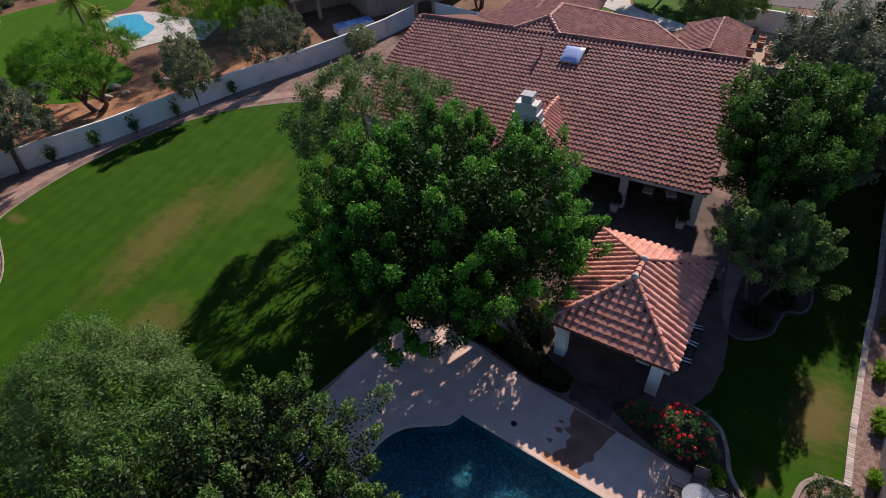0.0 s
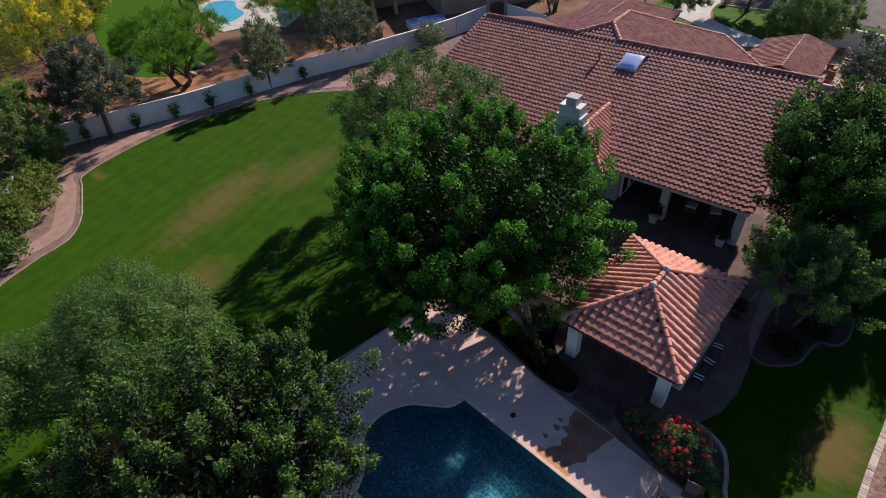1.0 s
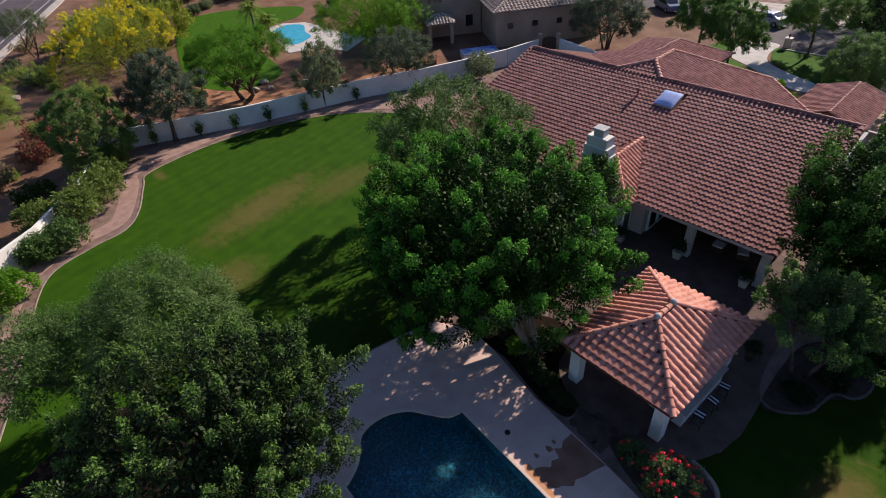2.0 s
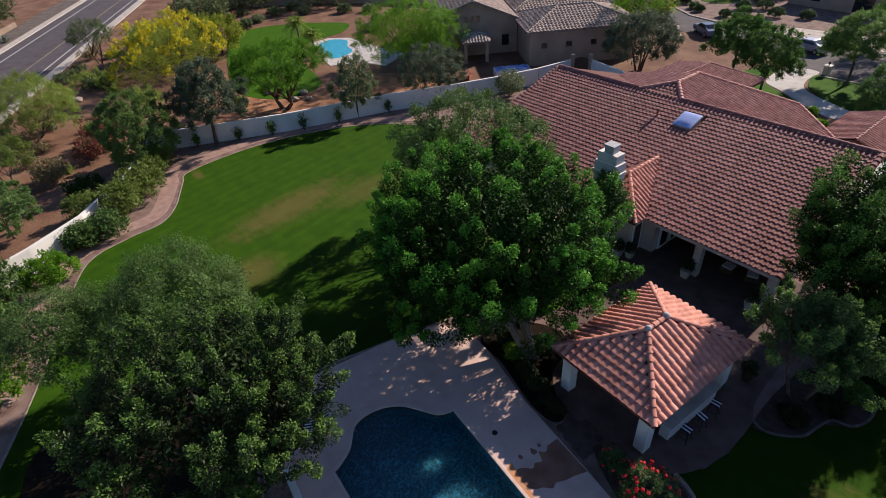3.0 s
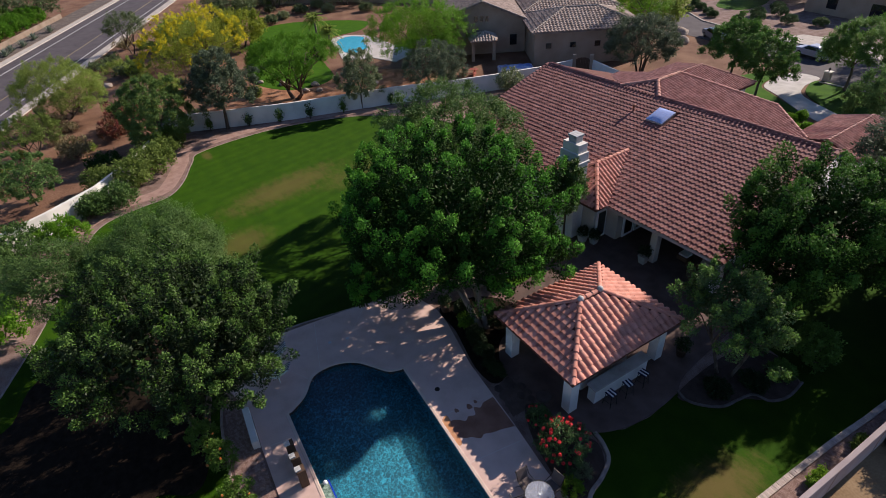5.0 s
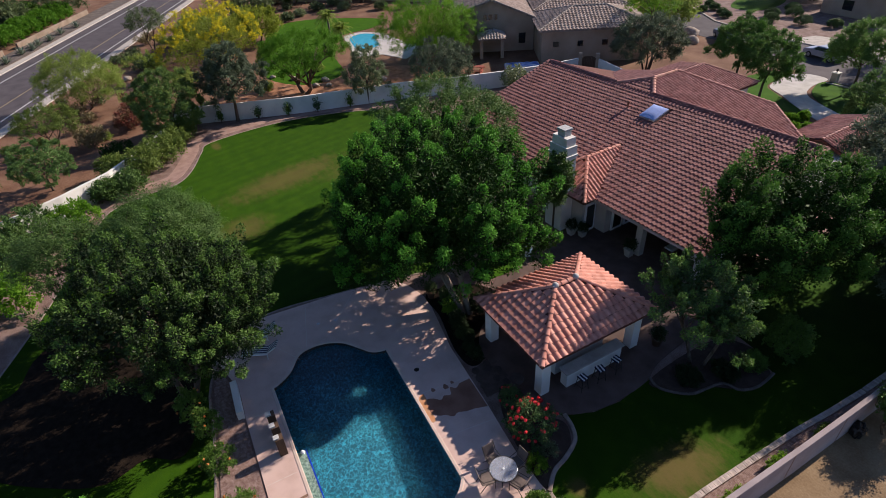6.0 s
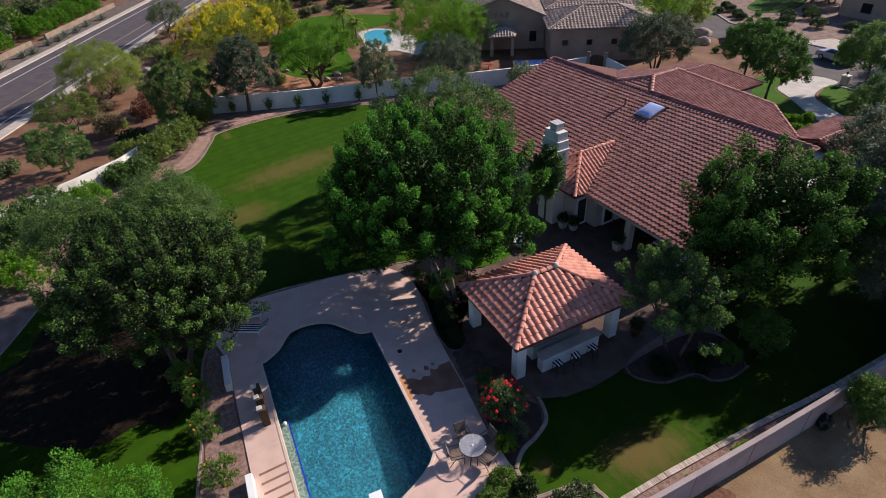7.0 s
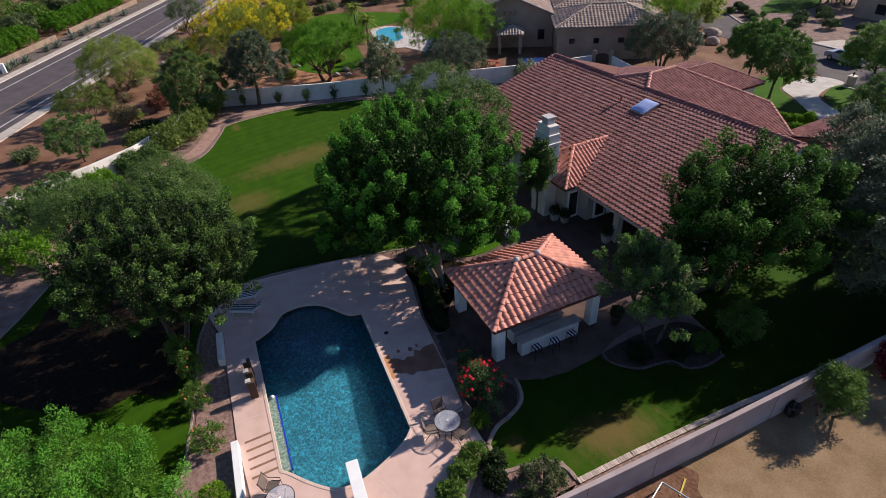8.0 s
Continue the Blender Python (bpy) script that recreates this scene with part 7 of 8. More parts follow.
for v in bm.verts:
    k = 1 + 0.5 * noise.noise(v.co * 2.1) + 0.25 * noise.noise(v.co * 5.3)
    v.co = Vector((v.co.x * 0.26 * k, v.co.y * 0.34 * k, max(0.0, 0.3 + v.co.z * 0.42 * k)))
part("sheet", bm, M_DARK, bd)
pl = thing("timber_plank", pose(11.15, 18.35, 0.026, 0, 0, -62), "yellow painted timber lying on the gravel", "plank")
boxed("plank", (-0.42, 0.42, -0.035, 0.035, 0, 0.03), M_YELLOW, pl, bevel=0.005)


# ---- neighbouring houses ----
def hip_house(name, m, lx, ly, eave, rise, mat_wall, mat_roof, label, windows=(), seed=0, over=0.45):
    """A plain house with walls, a hip roof of joined tiles and some windows (face, along, height, width, tall)."""
    t = thing(name, m, label, "house")
    boxed("wall", (0, lx, 0, ly, 0, eave - 0.05), mat_wall, t, bevel=0.03)
    x0, x1, y0, y1 = -over, lx + over, -over, ly + over
    w = min(lx, ly) / 2 + over
    if lx >= ly:
        a, b = (x0 + w, (y0 + y1) / 2, eave + rise), (x1 - w, (y0 + y1) / 2, eave + rise)
    else:
        a, b = ((x0 + x1) / 2, y0 + w, eave + rise), ((x0 + x1) / 2, y1 - w, eave + rise)
    q = [(x0, y0, eave), (x1, y0, eave), (x1, y1, eave), (x0, y1, eave)]
    if lx >= ly:
        faces = [[q[0], q[1], b, a], [q[1], q[2], b], [q[2], q[3], a, b], [q[3], q[0], a]]
    else:
        faces = [[q[0], q[1], a], [q[1], q[2], b, a], [q[2], q[3], b], [q[3], q[0], a, b]]
    verts = q + [a, b] + [(x, y, z - 0.18) for x, y, z in q]
    ids = {q[0]: 0, q[1]: 1, q[2]: 2, q[3]: 3, a: 4, b: 5}
    rf = mesh_ob("roof", verts, [tuple(ids[p] for p in f) for f in faces] + [(6, 7, 1, 0), (7, 8, 2, 1), (8, 9, 3, 2), (9, 6, 0, 3), (9, 8, 7, 6)], mat_roof, t)
    rng = np.random.default_rng(seed)
    pl = []
    for f in faces:
        o, al = Vector(f[0]), Vector(f[1]) - Vector(f[0])
        a_ = al.normalized()
        u = Vector(f[2]) - o
        u = (u - a_ * u.dot(a_)).normalized()
        pl += plane_places(o, a_, u, [((Vector(p) - o).dot(a_), (Vector(p) - o).dot(u)) for p in f], rng, 0.42, 0.48)
    joined("tiles", tile_shape(0.42, 0.48), pl, mat_roof, rf)
    cp = []
    for k, (p, e) in enumerate(zip(q, (a, b if lx >= ly else a, b, a if lx >= ly else b))):
        cp += line_places(p, e, rng)
    cp += line_places(a, b, rng)
    joined("ridge_tiles", cap_shape(), cp, M_TILE_PALE, rf)
    for face, s, z, w_, h_ in windows:
        if face == "y":
            wn_ = boxed("window", (s, s + w_, -0.06, 0.02, z, z + h_), M_STUCCO_TAN, t, bevel=0.01)
            boxed("pane", (s + 0.07, s + w_ - 0.07, -0.075, -0.062, z + 0.07, z + h_ - 0.07), M_GLASSDARK, wn_, bevel=0)
        else:
            wn_ = boxed("window", (lx - 0.02, lx + 0.06, s, s + w_, z, z + h_), M_STUCCO_TAN, t, bevel=0.01)
            boxed("pane", (lx + 0.062, lx + 0.075, s + 0.07, s + w_ - 0.07, z + 0.07, z + h_ - 0.07), M_GLASSDARK, wn_, bevel=0)
    return t


def gable_house(name, m, x0, x1, xr, y0, y1, e0, e1, zr, mat_wall, mat_roof, label, seed):
    """A house block whose gable front lies at y0, with a tiled roof of two slopes; the eaves' heights may differ."""
    t = thing(name, m, label, "house")
    bm = bmesh.new()
    prof = [(x0, 0), (x1, 0), (x1, e1 - 0.2), (xr, zr - 0.2), (x0, e0 - 0.2)]
    r = bmesh.ops.extrude_face_region(bm, geom=[bm.faces.new([bm.verts.new((x, y0, z)) for x, z in prof])])
    for v in [g_ for g_ in r["geom"] if isinstance(g_, bmesh.types.BMVert)]:
        v.co.y = y1
    part("wall", bm, mat_wall, t)
    o = 0.45
    s0, s1 = (zr - e0) / (xr - x0), (zr - e1) / (x1 - xr)
    top = [(x0 - o, y0 - o, e0 - s0 * o), (xr, y0 - o, zr), (x1 + o, y0 - o, e1 - s1 * o), (x1 + o, y1 + o, e1 - s1 * o), (xr, y1 + o, zr), (x0 - o, y1 + o, e0 - s0 * o)]
    rf = mesh_ob("roof", top + [(x, y, z - 0.16) for x, y, z in top], [(0, 1, 4, 5), (1, 2, 3, 4), (6, 11, 10, 7), (7, 10, 9, 8), (0, 6, 7, 1), (1, 7, 8, 2), (2, 8, 9, 3), (3, 9, 10, 4), (4, 10, 11, 5), (5, 11, 6, 0)], mat_roof, t)
    rng = np.random.default_rng(seed)
    pl = []
    for f in ([top[5], top[0], top[1], top[4]], [top[2], top[3], top[4], top[1]]):
        q0, a_ = Vector(f[0]), (Vector(f[1]) - Vector(f[0])).normalized()
        u = Vector(f[2]) - q0
        u = (u - a_ * u.dot(a_)).normalized()
        pl += plane_places(q0, a_, u, [((Vector(p) - q0).dot(a_), (Vector(p) - q0).dot(u)) for p in f], rng, 0.42, 0.48)
    joined("tiles", tile_shape(0.42, 0.48), pl, mat_roof, rf)
    joined("ridge_tiles", cap_shape(), line_places(top[1], top[4], rng) + line_places(top[0], top[1], rng) + line_places(top[2], top[1], rng), M_TILE_PALE, rf)
    for x, z, w_, h_, n_ in ((xr - 1.0, 3.95, 0.5, 0.75, 3), (x1 - 2.0, 0.9, 1.0, 1.4, 1)):
        for k in range(n_):
            wn_ = boxed("window", (x + k * 0.68, x + k * 0.68 + w_, y0 - 0.06, y0 + 0.02, z, z + h_), M_STUCCO_TAN, t, bevel=0.01)
            boxed("pane", (x + k * 0.68 + 0.06, x + k * 0.68 + w_ - 0.06, y0 - 0.075, y0 - 0.062, z + 0.06, z + h_ - 0.06), M_GLASSDARK, wn_, bevel=0)
    return t


# local x runs along the long wall from the near corner, local y back from it
NHM = pose(-36.7, 49.3, 0, 0, 0, 56.7)
hip_house("neighbour_house", NHM, 12.6, 8.6, 3.95, 1.6, M_STUCCO_TAN, M_TILE_GREY, "tan stucco neighbouring house wing with grey-brown tile roof", windows=[("y", 1.3, 1.9, 0.8, 0.75), ("y", 4.2, 1.9, 0.8, 0.75), ("y", 7.1, 1.9, 0.8, 0.75), ("y", 10.0, 1.9, 0.8, 0.75)], seed=1)
gable_house("neighbour_house", NHM, -10.2, -0.1, -5.6, 6.4, 19.0, 4.9, 4.1, 6.4, M_STUCCO_TAN, M_TILE_GREY, "tan stucco neighbouring house front with a gable", 2)
hip_house("neighbour_house", NHM @ pose(0.6, 9.7, 0), 12, 11, 4.2, 1.9, M_STUCCO_TAN, M_TILE_GREY, "tan stucco neighbouring house block with tile roof", seed=3)
# arched gate of the entrance court
gt_ = thing("garden_gate", pose(-30.4, 50.9, 0, 0, 0, 41.2), "brown arched wooden gate between stucco pillars", "gate")
for x in (-0.95, 0.95):
    boxed("pillar", (x - 0.2, x + 0.2, -0.2, 0.2, 0, 2.3), M_STUCCO_TAN, gt_, bevel=0.02)
for k in range(9):
    x = -0.72 + k * 0.18
    boxed("board", (x - 0.085, x + 0.085, -0.03, 0.03, 0.05, 1.55 + 0.45 * math.sqrt(max(0, 1 - (x / 0.85) ** 2))), M_WOOD, gt_, bevel=0.006)
porch = thing("porch", NHM @ pose(-7.4, 3.0, 0), "small tiled porch on tan stucco posts", "porch")
pv_ = [(0, 0, 2.45), (3.4, 0, 2.45), (3.4, 3.4, 2.45), (0, 3.4, 2.45), (1.7, 1.7, 3.3)]
prf = mesh_ob("roof", pv_ + [(x, y, z - 0.15) for x, y, z in pv_[:4]], [(0, 1, 4), (1, 2, 4), (2, 3, 4), (3, 0, 4), (8, 7, 6, 5), (0, 5, 6, 1), (1, 6, 7, 2), (2, 7, 8, 3), (3, 8, 5, 0)], M_TILE_GREY, porch)
pl_ = []
for i in range(4):
    f = [pv_[i], pv_[(i + 1) % 4], pv_[4]]
    o, a_ = Vector(f[0]), (Vector(f[1]) - Vector(f[0])).normalized()
    u_ = Vector(f[2]) - o
    u_ = (u_ - a_ * u_.dot(a_)).normalized()
    pl_ += plane_places(o, a_, u_, [((Vector(p) - o).dot(a_), (Vector(p) - o).dot(u_)) for p in f], rng_f, 0.36, 0.42)
joined("tiles", tile_shape(0.36, 0.42), pl_, M_TILE_PALE, prf)
for x, y in ((0.4, 0.4), (3.0, 0.4)):
    boxed("post", (x - 0.2, x + 0.2, y - 0.2, y + 0.2, 0, 2.3), M_STUCCO_TAN, porch)
hip_house("neighbour_house", pose(-28.4, 95.6, 0, 0, 0, -8), 24, 12, 3.4, 2.2, M_STUCCO_TAN, M_TILE_GREY, "tan stucco house across the street", windows=[("y", 3, 0.8, 1.6, 1.4), ("y", 9, 0.2, 2.6, 2.2), ("y", 15, 0.8, 1.6, 1.4)], seed=4)
# tarpaulin-covered stack
tp = thing("covered_stack", pose(-36.2, 46.0, 0, 0, 0, 57), "stack covered with a blue and white tarpaulin", "covered stack")
boxed("base", (-2.0, 2.0, -0.9, 0.9, 0, 0.75), M_CANVAS, tp, bevel=0.04)
bm = bmesh.new()
gv = {}
for i in range(17):
    for j in range(9):
        x, y = -2.06 + 4.12 * i / 16, -0.96 + 1.92 * j / 8
        edge = min(i, 16 - i, j, 8 - j)
        gv[i, j] = bm.verts.new((x, y, 0.86 + 0.04 * math.sin(i * 1.9 + j) + 0.03 * math.cos(j * 2.3) - (0.28 if edge == 0 else 0)))
for i in range(16):
    for j in range(8):
        bm.faces.new((gv[i, j], gv[i + 1, j], gv[i + 1, j + 1], gv[i, j + 1]))
part("tarpaulin", bm, M_TARP, tp, smooth=True)
# picnic set under a small shade
pc = thing("picnic_table", pose(-39.3, 41.6, 0, 0, 0, 40), "red wooden picnic table behind the wall", "table")
for y in (-0.3, -0.1, 0.1, 0.3):
    boxed("board", (-0.9, 0.9, y - 0.09, y + 0.09, 0.72, 0.76), M_REDWOOD, pc, bevel=0.005)
for y in (-0.75, 0.75):
    boxed("seat", (-0.9, 0.9, y - 0.13, y + 0.13, 0.42, 0.46), M_REDWOOD, pc, bevel=0.005)
for x in (-0.6, 0.6):
    boxed("leg", (x - 0.04, x + 0.04, -0.8, 0.8, 0, 0.71), M_REDWOOD, pc, bevel=0.005)


# ---- cars, pillars, stones, agaves ----
def car(m, paint, label):
    t = thing("car", m, label, "car", "parked cars")
    prof = [(-2.2, 0.35), (-2.22, 0.75), (-2.0, 0.92), (-1.2, 0.98), (-0.55, 1.38), (0.75, 1.42), (1.55, 1.02), (2.1, 0.95), (2.2, 0.7), (2.2, 0.35)]
    bm = bmesh.new()
    rings = []
    for y, k in ((-0.86, 0.94), (-0.80, 1.0), (0.80, 1.0), (0.86, 0.94)):
        rings.append([bm.verts.new((x * (1 if abs(y) < 0.85 else 0.985), y * (0.82 if z > 1.2 else 1.0), 0.35 + (z - 0.35) * k)) for x, z in prof])
    for r0_, r1_ in zip(rings, rings[1:]):
        for i in range(len(prof)):
            j = (i + 1) % len(prof)
            bm.faces.new((r0_[i], r0_[j], r1_[j], r1_[i]))
    bm.faces.new(rings[0])
    bm.faces.new(rings[-1][::-1])
    part("body", bm, paint, t)
    for name, pts in (("windscreen", [(-1.12, 1.02), (-0.6, 1.345)]), ("rear_window", [(0.82, 1.40), (1.45, 1.075)])):
        (xa, za), (xb, zb) = pts
        off = 0.012
        mesh_ob(name, [(xa, -0.72, za + off), (xb, -0.6, zb + off), (xb, 0.6, zb + off), (xa, 0.72, za + off)], [(0, 1, 2, 3)], M_GLASSDARK, t, "dark glass")
    for s_ in (-1, 1):
        mesh_ob("side_window", [(-0.95, s_ * 0.868, 0.98), (1.3, s_ * 0.868, 1.0), (0.7, s_ * 0.745, 1.33), (-0.5, s_ * 0.745, 1.3)], [(0, 1, 2, 3)], M_GLASSDARK, t, "dark glass")
    for x in (-1.35, 1.35):
        for s_ in (-1, 1):
            bm = bmesh.new()
            lathe(bm, [(0.24, -0.1), (0.32, -0.1), (0.33, 0), (0.32, 0.1), (0.24, 0.1)], 18)
            bmesh.ops.rotate(bm, verts=bm.verts, cent=(0, 0, 0), matrix=Matrix.Rotation(math.pi / 2, 3, "X"))
            bmesh.ops.translate(bm, verts=bm.verts, vec=(x, s_ * 0.80, 0.33))
            tyre = part("wheel", bm, M_RUBBER, t)
            bm = bmesh.new()
            lathe(bm, [(0.2, -0.105), (0.22, 0), (0.2, 0.105)], 14)
            bmesh.ops.rotate(bm, verts=bm.verts, cent=(0, 0, 0), matrix=Matrix.Rotation(math.pi / 2, 3, "X"))
            bmesh.ops.translate(bm, verts=bm.verts, vec=(x, s_ * 0.805, 0.33))
            part("rim", bm, M_STEEL, tyre, "grey metal rim")
    return t


car(pose(-28.6, 73.6, 0.012, 0, 0, -36), M_CAR_BLUE, "blue-grey car parked at the street kerb")
car(pose(-16.5, 74.3, 0.012, 0, 0, -12), M_CAR_SILVER, "silver saloon car parked on the street")
for x, y in ((-11.75, 67.3), (-16.8, 68.4)):
    pi_ = thing("gate_pillar", pose(x, y, 0), "stucco driveway pillar with a flat cap and lamp", "pillar", "pillars at the driveway")
    boxed("shaft", (-0.3, 0.3, -0.3, 0.3, 0, 0.95), M_STUCCO_PINK, pi_, bevel=0.02)
    boxed("cap", (-0.36, 0.36, -0.36, 0.36, 0.95, 1.03), M_STUCCO, pi_, bevel=0.02)
    bm = bmesh.new()
    lathe(bm, [(0.08, 1.03), (0.05, 1.06), (0.04, 1.12), (0.10, 1.16), (0.12, 1.3), (0.03, 1.4)], 8)
    part("lamp", bm, M_DARK, pi_, "small dark lantern")


def boulder(x, y, r, seed):
    t = thing("boulder", pose(x, y, 0), "weathered tan boulder on the ground", "boulder", "boulders")
    bm = bmesh.new()
    bmesh.ops.create_icosphere(bm, subdivisions=3, radius=1.0)
    for v in bm.verts:
        k = 1 + 0.3 * noise.noise(v.co * 1.3 + Vector((seed * 7.1, 0, 0))) + 0.1 * noise.noise(v.co * 4)
        v.co = Vector((v.co.x * r * k * 1.2, v.co.y * r * k, max(-0.1, v.co.z * r * k * 0.7 + r * 0.35)))
    part("stone", bm, M_ROCK, t, smooth=True)


for i, (x, y, r) in enumerate([(-33.0, 72.4, 1.0), (-30.6, 69.6, 0.8), (-31.8, 68.6, 0.55), (-33.9, 70.8, 0.7), (-47.8, 24.6, 0.4), (-46.9, 25.8, 0.35), (-49.0, 26.2, 0.45), (-52.0, 23.4, 0.4), (-45.2, 29.0, 0.5), (-44.4, 31.6, 0.45), (-54.6, 21.6, 0.35), (-45.0, 9.4, 0.9), (-67, 6.5, 0.5)]):
    boulder(x, y, r, i)


def agave(x, y, r, seed):
    rng = np.random.default_rng(seed)
    t = thing("agave", pose(x, y, 0), "grey-green agave rosette beside the road", "agave", "agaves along the road")
    verts, faces = [], []
    for k in range(20):
        a, el = 2.4 * k, radians(18 + 60 * k / 20)
        d = Vector((math.cos(a) * math.cos(el), math.sin(a) * math.cos(el), math.sin(el)))
        s = Vector((-math.sin(a), math.cos(a), 0)) * 0.1 * r
        up = Vector((0, 0, 0.05 * r))
        b = len(verts)
        verts += [tuple(v) for v in (-s * 0.6, s * 0.6, d * r * 0.5 + s + up, d * r * 0.5 - s + up, d * r * (0.9 + 0.2 * rng.random()), d * r * 0.5 - up * 0.6)]
        faces += [(b, b + 5, b + 3), (b, b + 1, b + 5), (b + 1, b + 2, b + 5), (b + 3, b + 5, b + 4), (b + 5, b + 2, b + 4), (b + 3, b + 4, b + 2), (b, b + 3, b + 2), (b, b + 2, b + 1)]
    mesh_ob("rosette", verts, faces, M_AGAVE, t)


for i, s_ in enumerate((17.5, 19.5, 21.5, 27.5, 29.5, 34.5, 37.0, 39.5, 42.5, 47, 52)):
    p = r0 + rn * (-10.1 - 0.4 * (i % 2)) + rd * s_
    agave(p.x, p.y, 1.35, i)
for s_ in (14.0, 16.4):
    p = r0 + rn * -10.0 + rd * s_
    wp_ = thing("utility_post", pose(p.x, p.y, 0), "white painted utility post by the road", "post")
    boxed("post", (-0.35, 0.35, -0.25, 0.25, 0, 1.3 if s_ > 15 else 1.9), M_WHITE, wp_, bevel=0.04)
# small fan palm by the neighbouring pool
for x, y, h, seed in ((-61.2, 32.4, 4.6, 3), (-60.0, 33.6, 3.0, 4)):
    rng = np.random.default_rng(seed)
    pt = thing("palm_tree", pose(x, y, 0), "small palm with drooping fronds beside the pool", "palm")
    bm = bmesh.new()
    tube(bm, [(0, 0, -0.1), (0.05, 0, h * 0.5), (0.1, 0, h)], [0.2, 0.15, 0.13], 9)
    part("trunk", bm, M_BARK_PALE, pt, smooth=True)
    ps_, ax_, no_ = [], [], []
    for k in range(26):
        a, el = 2.4 * k, radians(75 - 115 * k / 26)
        for q in range(26):
            s_ = (q + 1) / 26
            d = Vector((math.cos(a), math.sin(a), 0))
            p = Vector((0.1, 0, h)) + d * (1.9 * s_ * math.cos(el)) + Vector((0, 0, 1.9 * s_ * math.sin(el) - 1.1 * s_ * s_))
            for sd in (-1, 1):
                ps_.append(p + Vector((-d.y, d.x, -0.2)) * sd * 0.18)
                ax_.append(Vector((-d.y, d.x, -0.5)) * sd + d * 0.6)
                no_.append(Vector((0, 0, 1)) + 0.3 * Vector(rng.normal(size=3)))
    leaf_cloud("fronds", np.array(ps_), np.array(no_), np.full(len(ps_), 0.45), LEAF_SAGE, pt, "", rng, 0.16, 0.0, np.array(ax_))


# ---- roof tiles ----
rng_t = np.random.default_rng(5)


def roof_face(origin, along, up_pt, poly3, w=TILE_W, l=TILE_L):
    """Tile poses on a planar face: origin on the eave, the way along it, a point up the slope, and the face's corners."""
    o, a = Vector(origin), Vector(along).normalized()
    u = Vector(up_pt) - o
    u = (u - a * u.dot(a)).normalized()
    poly = [((Vector(p) - o).dot(a), (Vector(p) - o).dot(u)) for p in poly3]
    return plane_places(o, a, u, poly, rng_t, w, l)


# pavilion
near, rest = [], []
cc = corner
near += roof_face(cc["s"], Vector(cc["e"]) - Vector(cc["s"]), r1, [cc["s"], cc["e"], r2, r1], w=0.35)
near += roof_face(cc["w"], Vector(cc["s"]) - Vector(cc["w"]), r1, [cc["w"], cc["s"], r1], w=0.35)
rest += roof_face(cc["n"], Vector(cc["w"]) - Vector(cc["n"]), r2, [cc["n"], cc["w"], r1, r2], w=0.35)
rest += roof_face(cc["e"], Vector(cc["n"]) - Vector(cc["e"]), r2, [cc["e"], cc["n"], r2], w=0.35)
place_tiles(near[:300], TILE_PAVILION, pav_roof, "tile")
joined("tiles", tile_shape(**PAV_TILE), rest + near[300:], M_TILE_ORANGE_FAR, pav_roof, M_LIP_SHADE)
caps = []
for k in "swen":
    caps += line_places(cc[k], r1 if k in "sw" else r2, rng_t)
caps += line_places(r1, r2, rng_t)
place_tiles(caps, CAP_ORANGE, pav_roof, "ridge_tile")
for p in (r1, r2):
    bm = bmesh.new()
    bmesh.ops.create_icosphere(bm, subdivisions=2, radius=0.16, matrix=Matrix.Translation((p[0], p[1], p[2] + 0.1)))
    part("mortar_cap", bm, M_MORTAR, pav_roof, "grey mortar cap", smooth=True)

# house
main = roof_face((XW, EY, EZ), (1, 0, 0), (XW, RY, RZ), [(XW, EY, EZ), (XE, EY, EZ), (XE, RY, RZ), (XW, RY, RZ)])
main = [m for m in main if not (BX0 < m.translation.x < BX1 and m.translation.y < EY + (BAZ - EZ) / SL * max(0, 1 - abs(m.translation.x - BAX) / (BX1 - BAX)))]
main = [m for m in main if not (-9.95 < m.translation.x < -8.5 and 34.6 < m.translation.y < 36.3)]
keep = sorted(main, key=lambda m: (m.translation.y - EY) * 1.2 + (XE - m.translation.x) * 0.45)
place_tiles(keep[:280], TILE_MESH, main_roof, "tile")
joined("tiles", tile_shape(), keep[280:], M_TILE_FAR, main_roof)
bt = roof_face((BX0, BY, BZ), (1, 0, 0), (BAX, BAY, BAZ), [(BX0, BY, BZ), (BX1, BY, BZ), (BAX, BAY, BAZ)])
bt += roof_face((BX1, BY, BZ), (0, 1, 0), (BAX, BAY, BAZ), [(BX1, BY, BZ), (BX1, EY, BZ), (BAX, BBY, BAZ), (BAX, BAY, BAZ)])
bt += roof_face((BX0, EY, BZ), (0, -1, 0), (BAX, BAY, BAZ), [(BX0, EY, BZ), (BX0, BY, BZ), (BAX, BAY, BAZ), (BAX, BBY, BAZ)])
place_tiles(bt, TILE_ORANGE, bump_roof, "tile")
place_tiles(line_places((BX1, BY, BZ), (BAX, BAY, BAZ), rng_t) + line_places((BX0, BY, BZ), (BAX, BAY, BAZ), rng_t) + line_places((BAX, BAY, BAZ), (BAX, BBY, BAZ), rng_t), CAP_ORANGE, bump_roof, "ridge_tile")
caps = line_places((XE, RY, RZ), (-10.9, RY, RZ), rng_t, 0.38, 0.03) + line_places((-14.5, RY, RZ), (XW, RY, RZ), rng_t) + line_places((XW + 0.05, EY, EZ), (XW + 0.05, RY, RZ), rng_t) + line_places((XE - 0.05, EY, EZ), (XE - 0.05, RY, RZ), rng_t)
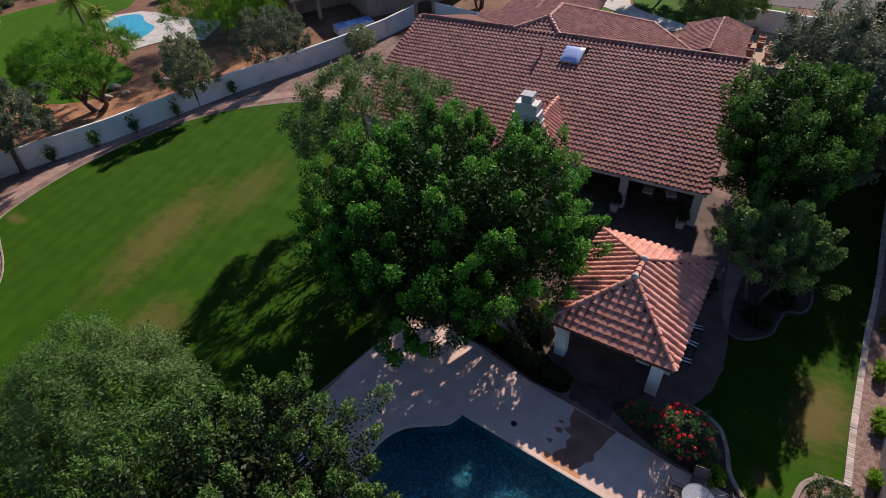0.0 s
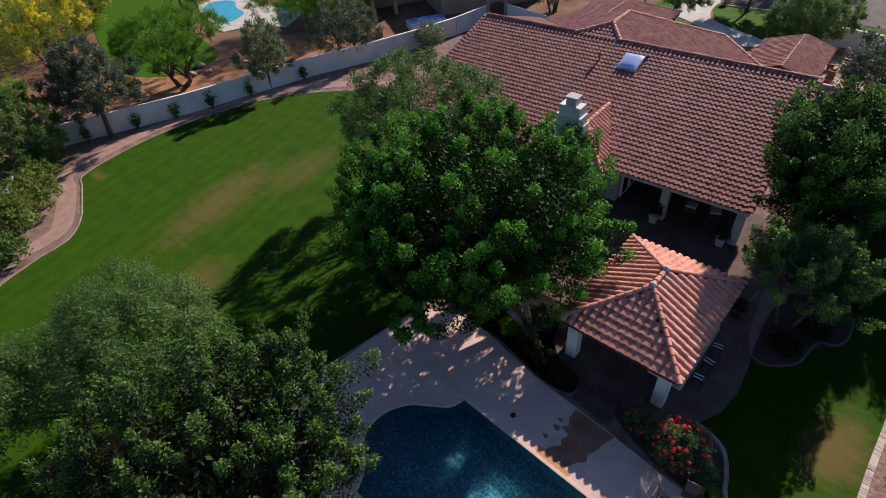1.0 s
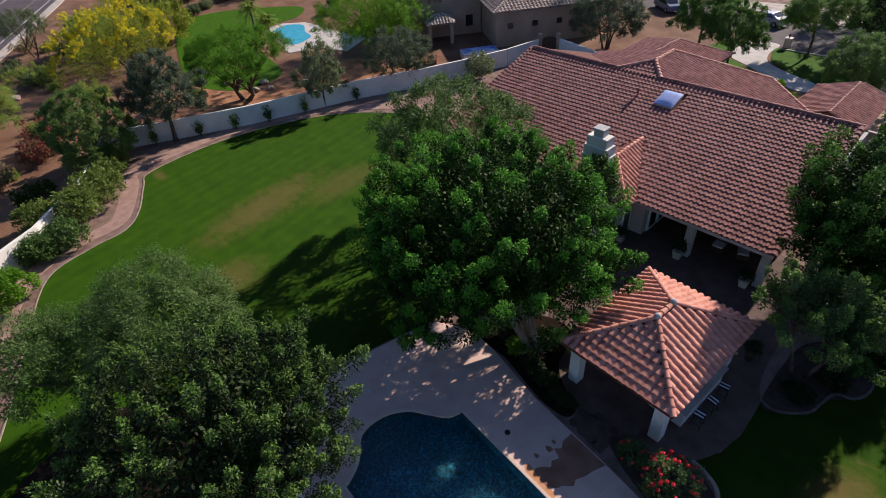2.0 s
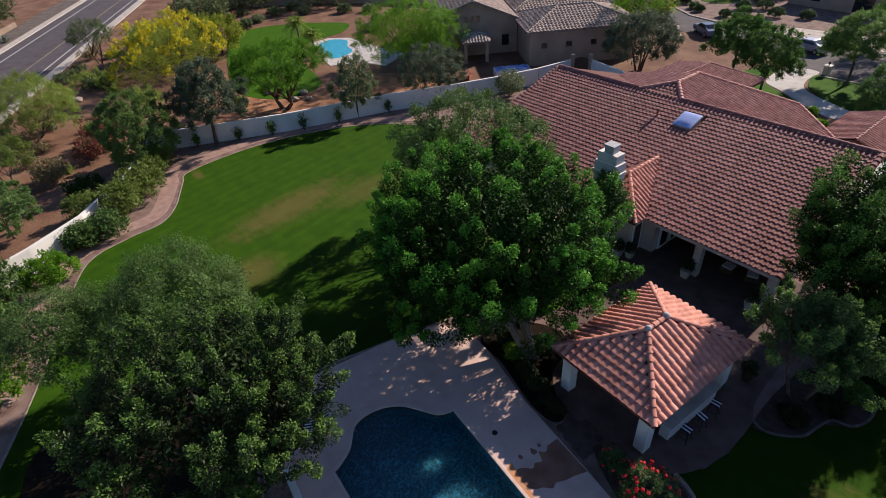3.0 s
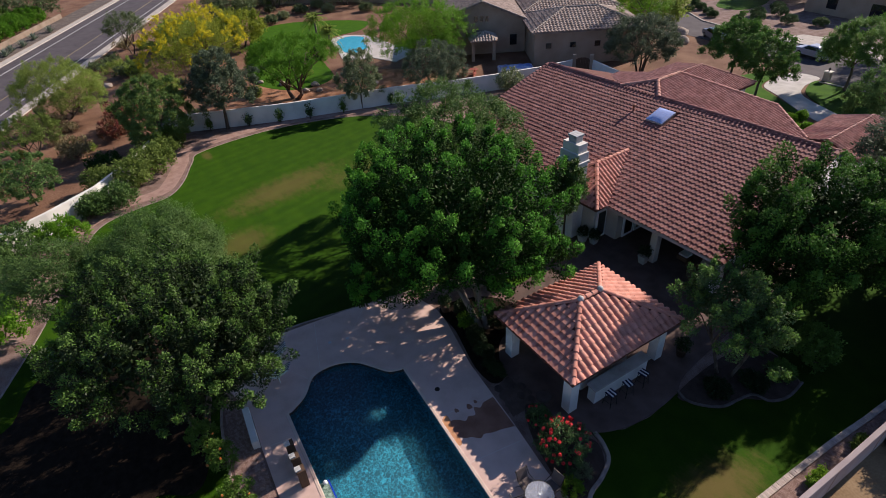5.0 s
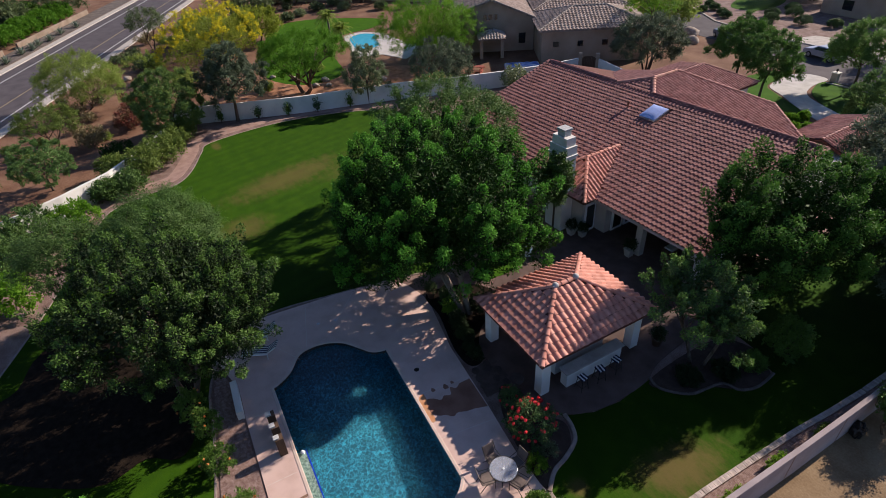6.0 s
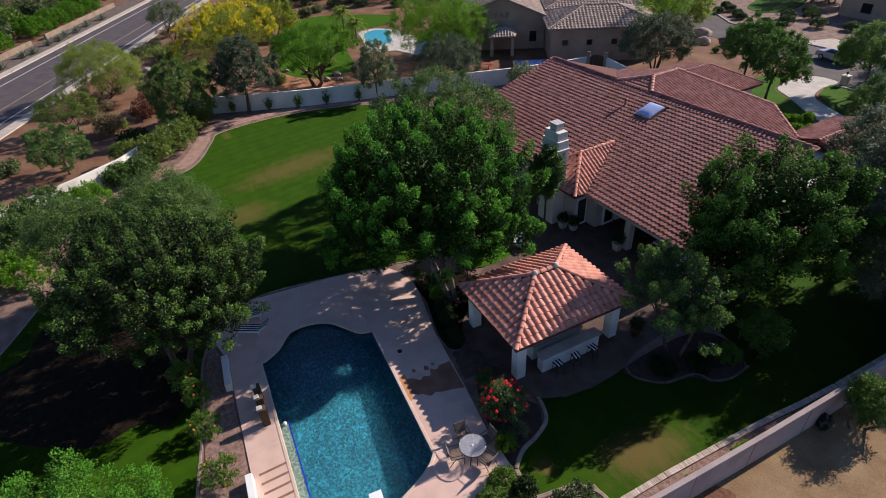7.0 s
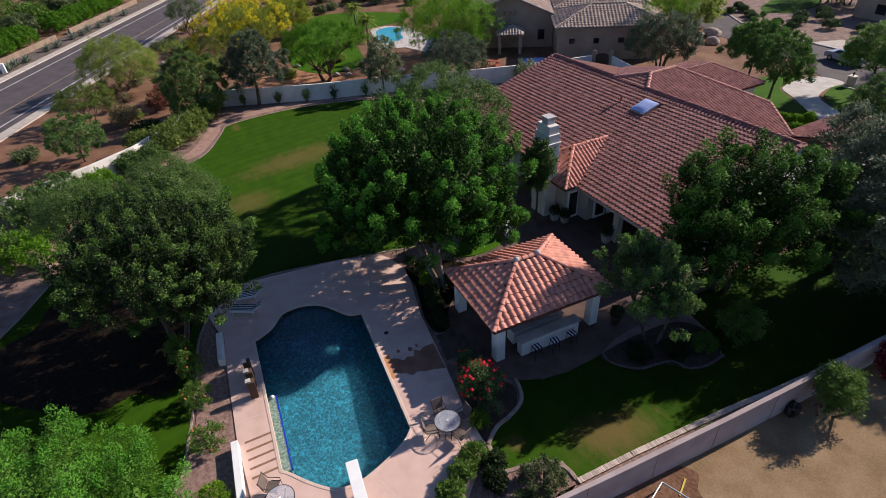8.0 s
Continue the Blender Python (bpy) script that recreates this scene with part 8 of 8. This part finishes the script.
joined("ridge_tiles", cap_shape(0.38, 0.17), caps, M_TILE_FAR, main_roof)
wp = wing_pts
wt = roof_face(wp[4], (0, 1, 0), (AX, wp[4][1], AZ), [wp[0], wp[5], wp[4], wp[3], wp[2], wp[1]])
wt += roof_face(wp[8], (0, -1, 0), (AX, 45.0, AZ), [wp[0], wp[1], wp[8], wp[7], wp[6]])
joined("tiles", tile_shape(high=1.1, lip=0.038), wt, M_TILE_WING, wing_roof)
joined("tiles", tile_shape(), roof_face(wp[6], (1, 0, 0), wp[0], [wp[0], wp[6], wp[5]]), M_TILE_FAR, wing_roof)
wc = line_places(wp[5], wp[0], rng_t) + line_places(wp[6], wp[0], rng_t) + line_places(wp[0], wp[1], rng_t) + line_places(wp[2], wp[1], rng_t) + line_places(wp[3], wp[2], rng_t)
joined("ridge_tiles", cap_shape(0.38, 0.15), wc, M_TILE_WING, wing_roof)
g4 = [(GX0, GY0, GZ), (GX1, GY0, GZ), (GX1, GY1, GZ), (GX0, GY1, GZ)]
ga, gb = (-16.3, 46.6, GRZ), (-16.3, 51.0, GRZ)
gt = roof_face(g4[0], (1, 0, 0), ga, [g4[0], g4[1], ga]) + roof_face(g4[1], (0, 1, 0), gb, [g4[1], g4[2], gb, ga]) + roof_face(g4[3], (0, -1, 0), ga, [g4[3], g4[0], ga, gb])
joined("tiles", tile_shape(high=1.1, lip=0.038), gt, M_TILE_WING, garage_roof)
joined("ridge_tiles", cap_shape(), line_places(g4[1], ga, rng_t) + line_places(g4[2], gb, rng_t) + line_places(g4[0], ga, rng_t) + line_places(ga, gb, rng_t), M_TILE_FAR, garage_roof)
ct = roof_face(cv[5], (0, -1, 0), cv[4], [cv[5], cv[0], cv[1], cv[4]]) + roof_face(cv[2], (0, 1, 0), cv[1], [cv[2], cv[3], cv[4], cv[1]])
joined("tiles", tile_shape(high=1.1, lip=0.038), ct, M_TILE_WING, cas_roof)
joined("ridge_tiles", cap_shape(), line_places(cv[1], cv[4], rng_t) + line_places(cv[3], cv[4], rng_t), M_TILE_FAR, cas_roof)
